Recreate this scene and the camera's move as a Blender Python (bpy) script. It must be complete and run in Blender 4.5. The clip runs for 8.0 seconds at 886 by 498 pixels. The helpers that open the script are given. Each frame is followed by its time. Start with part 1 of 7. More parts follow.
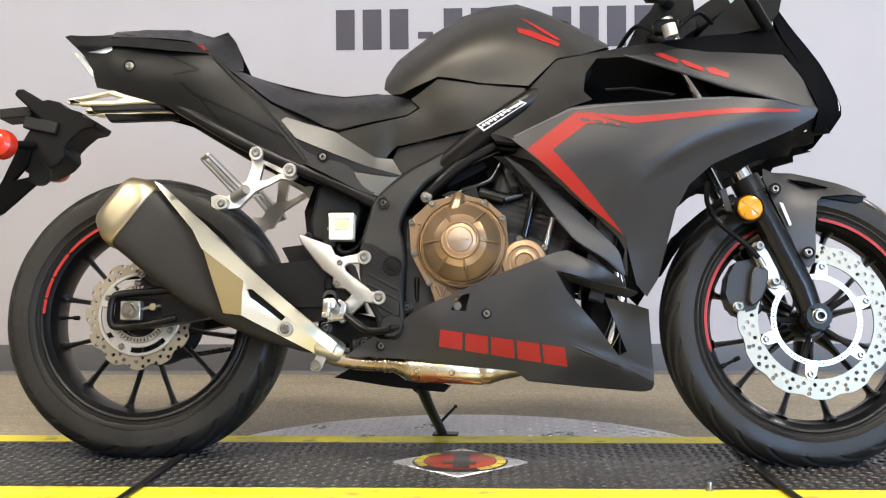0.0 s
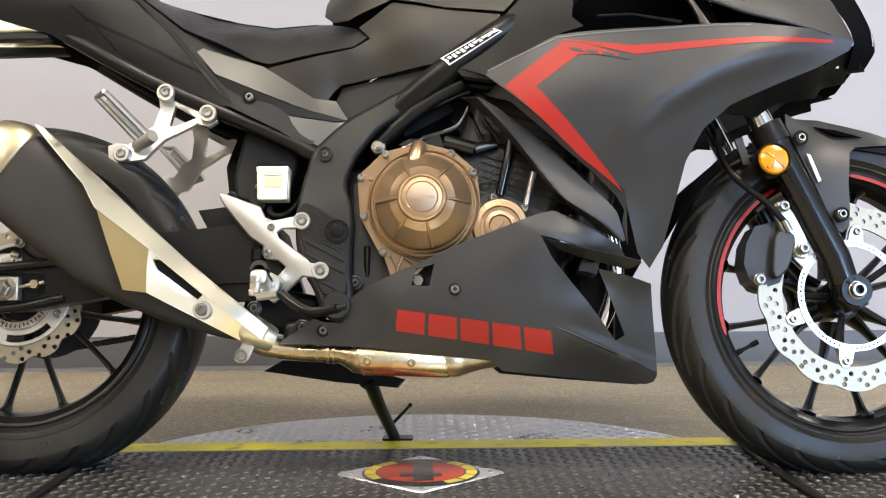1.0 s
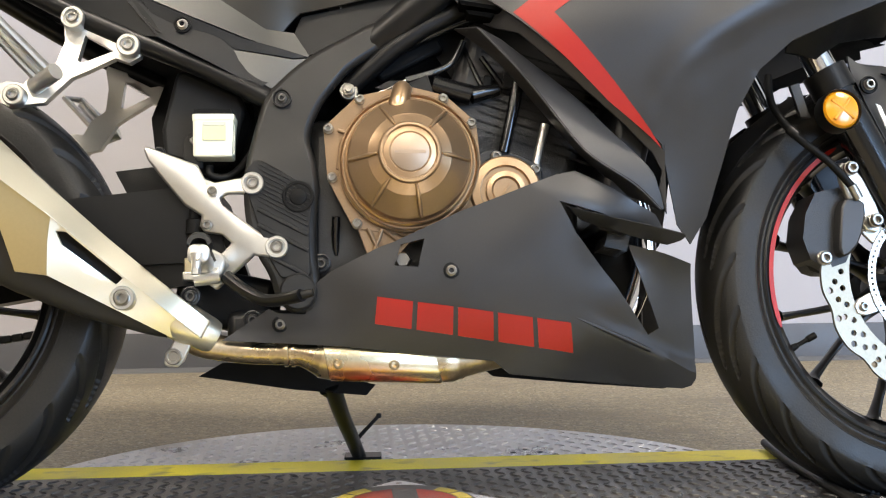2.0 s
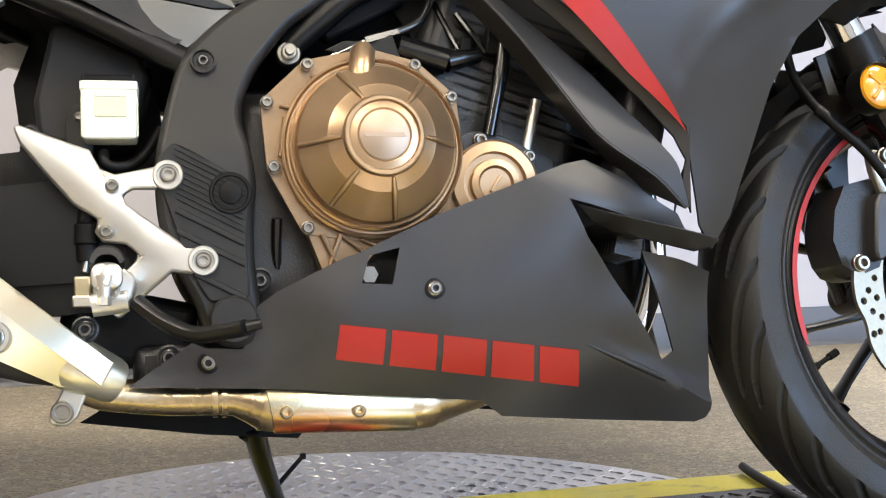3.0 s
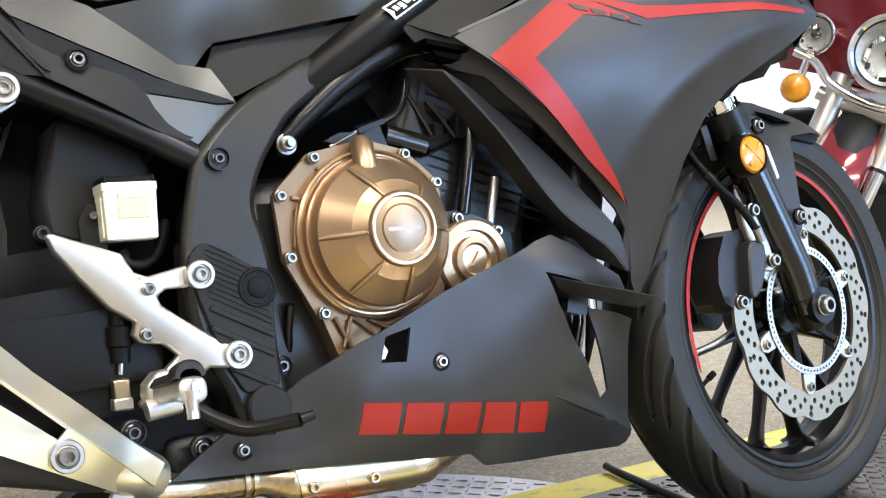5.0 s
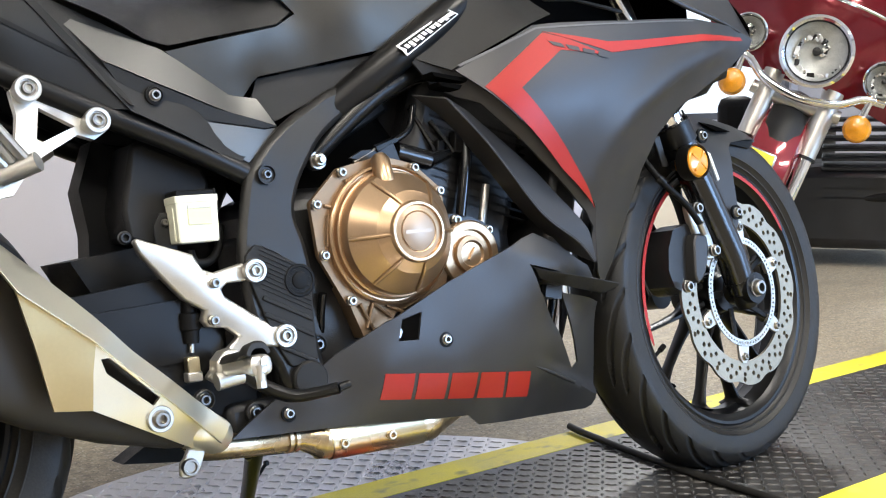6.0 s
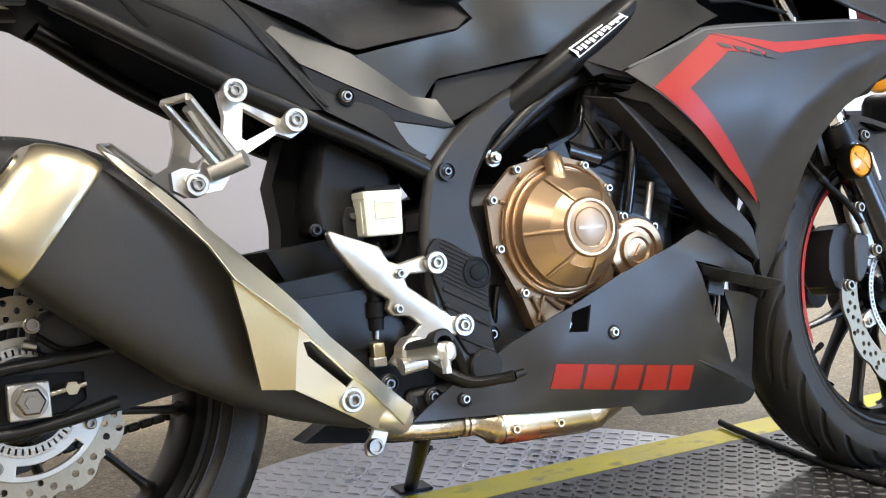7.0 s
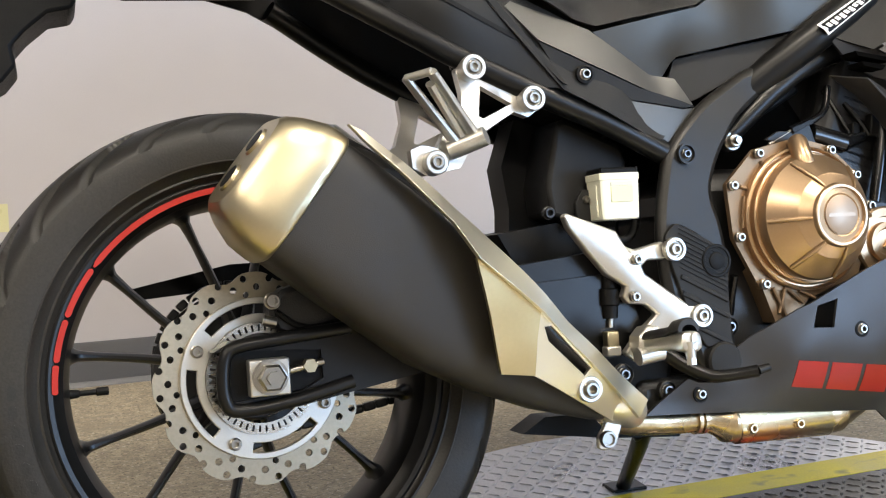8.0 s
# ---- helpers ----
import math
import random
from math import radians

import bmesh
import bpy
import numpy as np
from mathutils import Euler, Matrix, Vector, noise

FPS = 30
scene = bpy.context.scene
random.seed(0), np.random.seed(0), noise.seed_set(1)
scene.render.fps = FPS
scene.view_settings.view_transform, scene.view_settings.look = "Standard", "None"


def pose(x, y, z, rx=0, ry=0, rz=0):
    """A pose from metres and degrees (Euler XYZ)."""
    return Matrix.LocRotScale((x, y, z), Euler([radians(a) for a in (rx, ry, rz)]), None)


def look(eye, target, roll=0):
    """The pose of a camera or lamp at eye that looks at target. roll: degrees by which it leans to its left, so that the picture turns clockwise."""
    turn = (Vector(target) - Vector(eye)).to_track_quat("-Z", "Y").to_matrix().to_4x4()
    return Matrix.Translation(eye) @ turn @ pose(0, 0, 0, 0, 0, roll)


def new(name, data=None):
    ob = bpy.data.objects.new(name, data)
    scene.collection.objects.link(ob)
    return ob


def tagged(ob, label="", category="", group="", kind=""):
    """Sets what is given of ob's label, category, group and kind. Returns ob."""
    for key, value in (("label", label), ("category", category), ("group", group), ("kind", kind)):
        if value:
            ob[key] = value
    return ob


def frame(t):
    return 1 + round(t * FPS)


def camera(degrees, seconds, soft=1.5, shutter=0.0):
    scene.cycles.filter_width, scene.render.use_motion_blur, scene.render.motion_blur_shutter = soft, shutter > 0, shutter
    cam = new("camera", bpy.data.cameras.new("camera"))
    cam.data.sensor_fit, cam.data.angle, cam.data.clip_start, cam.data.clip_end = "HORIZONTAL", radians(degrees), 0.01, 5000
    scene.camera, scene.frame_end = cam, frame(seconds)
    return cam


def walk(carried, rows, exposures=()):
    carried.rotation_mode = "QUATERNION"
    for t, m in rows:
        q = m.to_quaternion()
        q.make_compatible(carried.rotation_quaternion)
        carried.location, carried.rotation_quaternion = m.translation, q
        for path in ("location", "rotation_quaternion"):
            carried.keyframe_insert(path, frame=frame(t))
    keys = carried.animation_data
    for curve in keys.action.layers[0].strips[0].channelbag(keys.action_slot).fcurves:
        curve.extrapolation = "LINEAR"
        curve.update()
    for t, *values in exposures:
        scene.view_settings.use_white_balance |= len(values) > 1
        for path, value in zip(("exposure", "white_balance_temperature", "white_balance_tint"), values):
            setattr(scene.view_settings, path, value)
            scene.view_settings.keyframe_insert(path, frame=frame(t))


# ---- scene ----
cam = camera(43.3, 8.0, 1.15)
PATH = [
    (0, (0.874, -2.36, 0.517), (0.687, -0.37, 0.463), -0.4),
    (0.5, (0.845, -2.137, 0.47), (0.731, -0.142, 0.409), -0.5),
    (1, (0.778, -1.93, 0.443), (0.727, 0.069, 0.386), -0.4),
    (1.5, (0.717, -1.722, 0.428), (0.722, 0.277, 0.36), -0.3),
    (2, (0.664, -1.535, 0.398), (0.772, 0.461, 0.335), -0.3),
    (2.2, (0.641, -1.468, 0.385), (0.796, 0.525, 0.329), -0.3),
    (3.3, (0.47, -1.11, 0.442), (1.004, 0.812, 0.299), -0.5),
    (3.5, (0.444, -1.071, 0.442), (1.019, 0.839, 0.296), -0.7),
    (4, (0.326, -1.005, 0.458), (1.113, 0.828, 0.305), -0.7),
    (4.5, (0.235, -1.045, 0.539), (1.175, 0.712, 0.371), -0.8),
    (4.7, (0.208, -1.087, 0.555), (1.179, 0.652, 0.369), -1.0),
    (5.8, (-0.036, -1.288, 0.636), (1.065, 0.36, 0.369), -0.7),
    (6, (-0.055, -1.319, 0.643), (1.049, 0.327, 0.373), -0.8),
    (6.5, (-0.101, -1.347, 0.655), (0.959, 0.327, 0.384), -0.9),
    (7, (-0.15, -1.334, 0.648), (0.775, 0.419, 0.377), -0.9),
    (7.5, (-0.189, -1.299, 0.641), (0.597, 0.52, 0.37), -0.9),
    (8, (-0.218, -1.253, 0.621), (0.451, 0.613, 0.357), -0.8),
]
TONE = [(0, 0.03, 6600, 10), (1.5, 0.06, 6800, 10), (2.2, 0.11, 6750, 10), (3.5, 0.29, 6600, 10), (4, 0.28, 6500, 10), (4.7, 0.21, 6300, 10), (6.5, 0.12, 6230, 10), (8, 0.02, 6750, 10)]
walk(cam, [(t, look(eye, target, roll)) for t, eye, target, roll in PATH], TONE)

# ---- light ----
world = bpy.data.worlds.new("room_air")
scene.world = world
world.use_nodes = True
world.node_tree.nodes["Background"].inputs[0].default_value = (0.75, 0.78, 0.85, 1)
world.node_tree.nodes["Background"].inputs[1].default_value = 0.03


def area(name, eye, target, sx, sy, power, colour):
    data = bpy.data.lights.new(name, "AREA")
    data.shape, data.size, data.size_y, data.energy, data.color = "RECTANGLE", sx, sy, power, colour
    ob = new(name, data)
    ob.matrix_world = look(eye, target)
    return ob


WARM, COOL = (1.0, 0.92, 0.80), (0.55, 0.72, 1.0)
for lx in (-2.6, 0.2, 3.0):
    for ly in (-4.2, -1.5):
        area("ceiling_lamp", (lx, ly, 3.34), (lx, ly, 0), 1.2, 0.6, 98, WARM)
area("ceiling_lamp", (4.6, 3.2, 3.34), (4.6, 3.2, 0), 1.2, 0.6, 200, (1.0, 0.97, 0.92))
area("window_or_fill_light", (8.95, -4.3, 1.6), (0, -3.6, 1.0), 6.4, 2.7, 150, COOL)
area("window_or_fill_light", (6.4, -7.95, 1.6), (5.4, 0, 1.0), 4.2, 2.7, 640, (0.42, 0.64, 1.0))
# weak frontal fill; its window in the south wall is added for it
area("window_or_fill_light", (0.4, -7.95, 1.6), (0.4, 0, 1.0), 4.8, 2.7, 22, (1.0, 0.97, 0.93))
# ---- materials ----
def material(name, colour, rough=0.5, metal=0.0, vary=0.12, grain=60.0, bump=0.15, wear=0.0, coat=0.0, stretch=(1, 1, 1), spec=0.5, fine=8.0):
    """A principled material whose colour and gloss vary at two scales, with a fine relief."""
    m = bpy.data.materials.new(name)
    m.use_nodes = True
    n, l = m.node_tree.nodes, m.node_tree.links
    p = n["Principled BSDF"]
    p.inputs["Metallic"].default_value = metal
    p.inputs["Coat Weight"].default_value = coat
    p.inputs["Specular IOR Level"].default_value = spec
    co = n.new("ShaderNodeTexCoord")
    mp = n.new("ShaderNodeMapping")
    mp.inputs["Scale"].default_value = stretch
    l.new(co.outputs["Object"], mp.inputs[0])
    big, small = n.new("ShaderNodeTexNoise"), n.new("ShaderNodeTexNoise")
    big.inputs["Scale"].default_value, small.inputs["Scale"].default_value = grain / fine, grain * 6
    big.inputs["Detail"].default_value, small.inputs["Detail"].default_value = 5, 3
    l.new(mp.outputs[0], big.inputs["Vector"])
    l.new(mp.outputs[0], small.inputs["Vector"])
    ramp = n.new("ShaderNodeMapRange")
    ramp.inputs["From Min"].default_value, ramp.inputs["From Max"].default_value = 0.3, 0.7
    ramp.inputs["To Min"].default_value, ramp.inputs["To Max"].default_value = 1 - vary, 1 + vary
    l.new(big.outputs[0], ramp.inputs[0])
    ramp2 = n.new("ShaderNodeMapRange")
    ramp2.inputs["From Min"].default_value, ramp2.inputs["From Max"].default_value = 0.3, 0.7
    ramp2.inputs["To Min"].default_value, ramp2.inputs["To Max"].default_value = 1 - vary * 0.6, 1 + vary * 0.6
    l.new(small.outputs[0], ramp2.inputs[0])
    mul = n.new("ShaderNodeMath")
    mul.operation = "MULTIPLY"
    l.new(ramp.outputs[0], mul.inputs[0])
    l.new(ramp2.outputs[0], mul.inputs[1])
    mix = n.new("ShaderNodeVectorMath")
    mix.operation = "SCALE"
    mix.inputs[0].default_value = colour
    l.new(mul.outputs[0], mix.inputs["Scale"])
    l.new(mix.outputs[0], p.inputs["Base Color"])
    ro = n.new("ShaderNodeMapRange")
    ro.inputs["From Min"].default_value, ro.inputs["From Max"].default_value = 0.3, 0.7
    ro.inputs["To Min"].default_value, ro.inputs["To Max"].default_value = max(0.02, rough - 0.06 - wear), min(1, rough + 0.06 + wear)
    l.new(big.outputs[0], ro.inputs[0])
    l.new(ro.outputs[0], p.inputs["Roughness"])
    if bump:
        b = n.new("ShaderNodeBump")
        b.inputs["Strength"].default_value, b.inputs["Distance"].default_value = bump, 0.001
        l.new(small.outputs[0], b.inputs["Height"])
        l.new(b.outputs[0], p.inputs["Normal"])
    return m


PAINT = material("matte_charcoal_paint", (0.051, 0.0505, 0.0515), 0.43, 0.7, 0.05, 90, 0.04)
TANKM = material("warm_matte_grey_paint", (0.057, 0.054, 0.048), 0.43, 0.75, 0.05, 90, 0.04)
TAILM = material("deep_black_matte_paint", (0.0065, 0.0065, 0.0064), 0.42, 0, 0.06, 90, 0.05, spec=0.24)
GLOSS = material("smoked_black_plastic", (0.006, 0.006, 0.0068), 0.30, 0, 0.1, 60, 0.02, spec=0.0)
BLACK = material("black_plastic", (0.0042, 0.0042, 0.0042), 0.5, 0, 0.15, 120, 0.25, spec=0.14)
TEXTURED = material("textured_black_plastic", (0.0095, 0.0093, 0.009), 0.5, 0, 0.15, 260, 0.45, spec=0.27)
FRAMEP = material("satin_black_frame_paint", (0.005, 0.005, 0.0051), 0.34, 0, 0.08, 60, 0.04, spec=0.28)
RUBBER = material("tyre_rubber", (0.0108, 0.0103, 0.0095), 0.48, 0, 0.3, 70, 0.25, 0.08, spec=0.33)
SEATM = material("seat_vinyl", (0.006, 0.006, 0.0062), 0.4, 0, 0.1, 500, 0.5, spec=0.4)
ENGINE = material("dark_engine_casting", (0.013, 0.013, 0.0135), 0.38, 0.1, 0.2, 90, 0.4, spec=0.45)
BRONZE = material("bronze_painted_casting", (0.43, 0.295, 0.178), 0.32, 0.88, 0.04, 60, 0.03, -0.045)
STEEL = material("brushed_steel", (0.58, 0.555, 0.50), 0.28, 1.0, 0.06, 60, 0.06, stretch=(1, 1, 12))
ALLOY = material("cast_aluminium", (0.55, 0.537, 0.50), 0.37, 0.9, 0.04, 90, 0.04, -0.03)
CHAMP = material("champagne_brushed_steel", (0.48, 0.42, 0.285), 0.36, 1.0, 0.02, 40, 0.02, -0.045)
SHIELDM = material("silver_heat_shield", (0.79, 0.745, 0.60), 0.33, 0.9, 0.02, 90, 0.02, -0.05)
# shield steel with the yellow border's reflection painted into its colour
GOLDM = material("steel_with_yellow_reflection", (0.56, 0.485, 0.29), 0.36, 1.0, 0.03, 40, 0.02, -0.045)
CAPM = material("brushed_bronze_disc", (0.36, 0.275, 0.205), 0.46, 0.75, 0.05, 200, 0.06)
HEADER = material("heat_tinted_pipe", (0.50, 0.40, 0.26), 0.27, 1.0, 0.2, 30, 0.03)
MUFFLER = material("matte_black_muffler", (0.0225, 0.0205, 0.0182), 0.52, 0, 0.08, 200, 0.25, spec=0.3)
RED = material("red_decal", (0.31, 0.0135, 0.0085), 0.42, 0, 0.05, 60, 0.0, spec=0.35)
WHITEM = material("white_print", (0.78, 0.78, 0.76), 0.5, 0, 0.05, 60, 0.0)
CHROME = material("chrome", (0.8, 0.8, 0.8), 0.08, 1.0, 0.03, 40, 0.0)
ZINC = material("zinc_bolt", (0.33, 0.315, 0.285), 0.30, 1.0, 0.08, 90, 0.05)
DISC = material("ground_steel_disc", (0.325, 0.290, 0.225), 0.44, 0.95, 0.10, 40, 0.12)
AMBER = material("amber_lens", (0.62, 0.245, 0.007), 0.15, 0, 0.28, 160, 0.1, coat=0.5)
REDLENS = material("red_lens", (0.6, 0.03, 0.01), 0.15, 0, 0.05, 60, 0.1, coat=0.5)
MILK = material("milky_reservoir_plastic", (0.64, 0.64, 0.51), 0.35, 0, 0.04, 60, 0.05)
FLUID = material("brake_fluid", (0.56, 0.55, 0.32), 0.3, 0, 0.04, 60, 0.02)
YELLOW = material("yellow_paint", (0.78, 0.66, 0.03), 0.5, 0, 0.14, 60, 0.3, 0.1)
MATM = material("black_mat", (0.027, 0.026, 0.025), 0.42, 0.1, 0.35, 60, 0.35, 0.12)
PLATEM = material("worn_steel_tread_plate", (0.60, 0.60, 0.62), 0.36, 0.8, 0.14, 40, 0.3, 0.1)
FLOORM = material("tan_sealed_concrete", (0.31, 0.266, 0.195), 0.62, 0, 0.36, 46, 0.6, 0.1, fine=1.0, spec=0.3)
WALLM = material("pale_grey_wall_paint", (0.425, 0.41, 0.435), 0.6, 0, 0.02, 50, 0.12)
BASEM = material("dark_grey_vinyl_base", (0.085, 0.085, 0.092), 0.45, 0, 0.06, 60, 0.1)
NUMM = material("dark_wall_lettering", (0.05, 0.045, 0.06), 0.5, 0, 0.04, 60, 0.05)
CEILM = material("white_ceiling_tile", (0.75, 0.75, 0.73), 0.8, 0, 0.04, 60, 0.3)
MAROON = material("dark_red_metallic_paint", (0.22, 0.010, 0.018), 0.14, 0.3, 0.04, 60, 0.0, coat=1.0)
CLEARL = material("lamp_reflector", (0.42, 0.43, 0.41), 0.34, 0.35, 0.5, 90, 0.9)


BADGEY = material("worn_yellow_print", (0.42, 0.33, 0.05), 0.5, 0, 0.45, 120, 0.3, 0.1)
BADGER = material("worn_red_print", (0.26, 0.035, 0.02), 0.5, 0, 0.5, 140, 0.3, 0.1)
FORKM = material("gloss_black_fork_paint", (0.004, 0.004, 0.0042), 0.20, 0, 0.06, 60, 0.02)
SIDEWALL = material("tyre_sidewall", (0.0135, 0.0122, 0.0104), 0.46, 0, 0.4, 60, 0.3, 0.1, spec=0.32)
SKYM = bpy.data.materials.new("daylight_outside")
SKYM.use_nodes = True
em = SKYM.node_tree.nodes.new("ShaderNodeEmission")
em.inputs[0].default_value, em.inputs[1].default_value = (0.86, 0.93, 1.0, 1), 1.35
SKYM.node_tree.links.new(em.outputs[0], SKYM.node_tree.nodes["Material Output"].inputs[0])
# paler grey for side cover facets that catch the light
COVM = material("lit_side_cover_grey", (0.095, 0.094, 0.090), 0.40, 0.75, 0.05, 90, 0.04)
CASTF = material("satin_cast_frame_paint", (0.0098, 0.0093, 0.0086), 0.38, 0, 0.08, 200, 0.15, spec=0.33)
PALEG = material("pale_grey_plastic", (0.42, 0.43, 0.38), 0.4, 0, 0.04, 60, 0.05)
CASTB = material("coarse_bronze_casting", (0.225, 0.15, 0.088), 0.46, 0.75, 0.1, 160, 0.2)
POLISH = material("polished_lug_steel", (0.66, 0.66, 0.67), 0.32, 0.9, 0.1, 40, 0.1, 0.04)
LUGM = material("worn_rubber_lug", (0.046, 0.044, 0.041), 0.38, 0.05, 0.3, 60, 0.25, 0.08)
DARKZ = material("dark_zinc", (0.16, 0.155, 0.15), 0.3, 1.0, 0.08, 90, 0.05)
# black without gloss, painted where openings lie in deep shade
DEEP = material("shade_black", (0.003, 0.003, 0.003), 0.9, 0, 0.1, 60, 0.1, spec=0.0)


def blend(mat, colour, vector_scale, vector_at, kind, lo, hi):
    """Mixes a second colour into a material where a texture lies between lo and hi."""
    n, l = mat.node_tree.nodes, mat.node_tree.links
    p = n["Principled BSDF"]
    before = p.inputs["Base Color"].links[0].from_socket
    co, mp = n.new("ShaderNodeTexCoord"), n.new("ShaderNodeMapping")
    mp.inputs["Location"].default_value = [-a * b for a, b in zip(vector_at, vector_scale)]
    mp.inputs["Scale"].default_value = vector_scale
    l.new(co.outputs["Object"], mp.inputs[0])
    tex = n.new("ShaderNodeTexGradient" if kind == "spot" else "ShaderNodeTexNoise")
    if kind == "spot":
        tex.gradient_type = "SPHERICAL"
    else:
        tex.inputs["Scale"].default_value, tex.inputs["Detail"].default_value = 1.0, 2.0
    l.new(mp.outputs[0], tex.inputs["Vector"])
    ramp, mix = n.new("ShaderNodeMapRange"), n.new("ShaderNodeMix")
    ramp.inputs["From Min"].default_value, ramp.inputs["From Max"].default_value = lo, hi
    l.new(tex.outputs["Fac"], ramp.inputs[0])
    mix.data_type = "RGBA"
    l.new(ramp.outputs[0], mix.inputs["Factor"])
    l.new(before, mix.inputs["A"])
    mix.inputs["B"].default_value = (*colour, 1)
    l.new(mix.outputs["Result"], p.inputs["Base Color"])


TINTED = material("heat_tinted_shield", (0.62, 0.54, 0.36), 0.25, 1.0, 0.06, 30, 0.02)
blend(TINTED, (0.50, 0.20, 0.11), (9, 12, 42), (0.625, -0.125, 0.170), "spot", 0.1, 0.75)
blend(FLOORM, (0.17, 0.145, 0.11), (150, 150, 150), (0, 0, 0), "chips", 0.56, 0.64)
blend(FLOORM, (0.46, 0.41, 0.33), (120, 120, 120), (3, 1, 2), "chips", 0.60, 0.66)
blend(FLOORM, (0.22, 0.19, 0.145), (3, 7, 5), (0, 0, 0), "chips", 0.55, 0.85)
blend(MATM, (0.012, 0.0115, 0.011), (5, 6, 5), (0, 0, 0), "chips", 0.5, 0.7)
blend(MATM, (0.075, 0.07, 0.062), (60, 60, 60), (1, 0, 0), "chips", 0.60, 0.72)
blend(YELLOW, (0.40, 0.34, 0.06), (18, 30, 20), (0, 0, 0), "chips", 0.58, 0.72)
# ---- shaping ----
from mathutils.geometry import delaunay_2d_cdt



def part(name, bm, mat, parent=None, label="", sharp=38, bevel=0.0, xf=None):
    """Links a bmesh as one mesh object under a thing or a part."""
    if xf is not None:
        bm.transform(xf)
    bmesh.ops.recalc_face_normals(bm, faces=bm.faces)
    for f in bm.faces:
        f.smooth = True
    for e in bm.edges:
        if len(e.link_faces) == 2 and e.calc_face_angle(0) > radians(sharp):
            e.smooth = False
    me = bpy.data.meshes.new(name)
    bm.to_mesh(me)
    bm.free()
    me.materials.append(mat)
    ob = new(name, me)
    ob.parent = parent
    if label:
        ob["label"] = label
    if bevel:
        b = ob.modifiers.new("edge", "BEVEL")
        b.width, b.segments, b.limit_method, b.angle_limit = bevel, 2, "ANGLE", radians(48)
    return ob


def thing(name, label, category, m=None, group="", kind=""):
    ob = new(name)
    ob.empty_display_size = 0.05
    if m is not None:
        ob.matrix_world = m
    return tagged(ob, label, category, group, kind)


def inside(x, z, poly):
    c, j = False, len(poly) - 1
    for i in range(len(poly)):
        (xi, zi), (xj, zj) = poly[i], poly[j]
        if (zi > z) != (zj > z) and x < (xj - xi) * (z - zi) / (zj - zi) + xi:
            c = not c
        j = i
    return c


def spline(points, ease=0.01):
    """A thin-plate surface y(x, z) through points (x, z, y), loosened by ease."""
    a = np.array(points, float)
    p = a[:, :2] * 10
    d = np.linalg.norm(p[:, None] - p[None], axis=2)
    k = np.where(d > 0, d * d * np.log(np.maximum(d, 1e-9)), 0) + np.eye(len(p)) * ease
    q = np.c_[np.ones(len(p)), p]
    w = np.linalg.solve(np.r_[np.c_[k, q], np.c_[q.T, np.zeros((3, 3))]], np.r_[a[:, 2], 0, 0, 0])

    def at(x, z):
        r = np.hypot(p[:, 0] - x * 10, p[:, 1] - z * 10)
        return float(np.dot(w[:-3], np.where(r > 0, r * r * np.log(np.maximum(r, 1e-9)), 0)) + w[-3] + w[-2] * x * 10 + w[-1] * z * 10)
    return at


def resample(poly, step):
    out = []
    for i, a in enumerate(poly):
        b = poly[(i + 1) % len(poly)]
        n = max(1, int(round(math.hypot(b[0] - a[0], b[1] - a[1]) / step)))
        out += [(a[0] + (b[0] - a[0]) * k / n, a[1] + (b[1] - a[1]) * k / n) for k in range(n)]
    return out


def rounded(poly, amount=0.25, rounds=2):
    """Cuts the corners of an outline, so that it runs in soft curves."""
    for _ in range(rounds):
        out = []
        for i, a in enumerate(poly):
            b = poly[(i + 1) % len(poly)]
            out += [tuple(u + (v - u) * amount for u, v in zip(a, b)), tuple(v + (u - v) * amount for u, v in zip(a, b))]
        poly = out
    return poly


def sheet(outline, holes=(), step=0.02):
    """Triangles that fill an outline less its holes: points, triangles."""
    loops = [resample(outline, step)] + [list(h) for h in holes]
    pts, edges = [], []
    for lp in loops:
        k = len(pts)
        pts += lp
        edges += [(k + i, k + (i + 1) % len(lp)) for i in range(len(lp))]
    border = np.array(pts)
    xs, zs = border[:, 0], border[:, 1]
    for i, gx in enumerate(np.arange(xs.min(), xs.max(), step)):
        for gz in np.arange(zs.min() + (step / 2 if i % 2 else 0), zs.max(), step):
            if inside(gx, gz, loops[0]) and not any(inside(gx, gz, h) for h in loops[1:]) and np.hypot(xs - gx, zs - gz).min() > step * 0.45:
                pts.append((float(gx), float(gz)))
    vs, _, fs, *_ = delaunay_2d_cdt([Vector(p) for p in pts], edges, [], 0, 1e-7)
    keep = []
    for f in fs:
        cx, cz = sum(vs[i][0] for i in f) / 3, sum(vs[i][1] for i in f) / 3
        if inside(cx, cz, loops[0]) and not any(inside(cx, cz, h) for h in loops[1:]):
            keep.append(tuple(f))
    return [tuple(v) for v in vs], keep


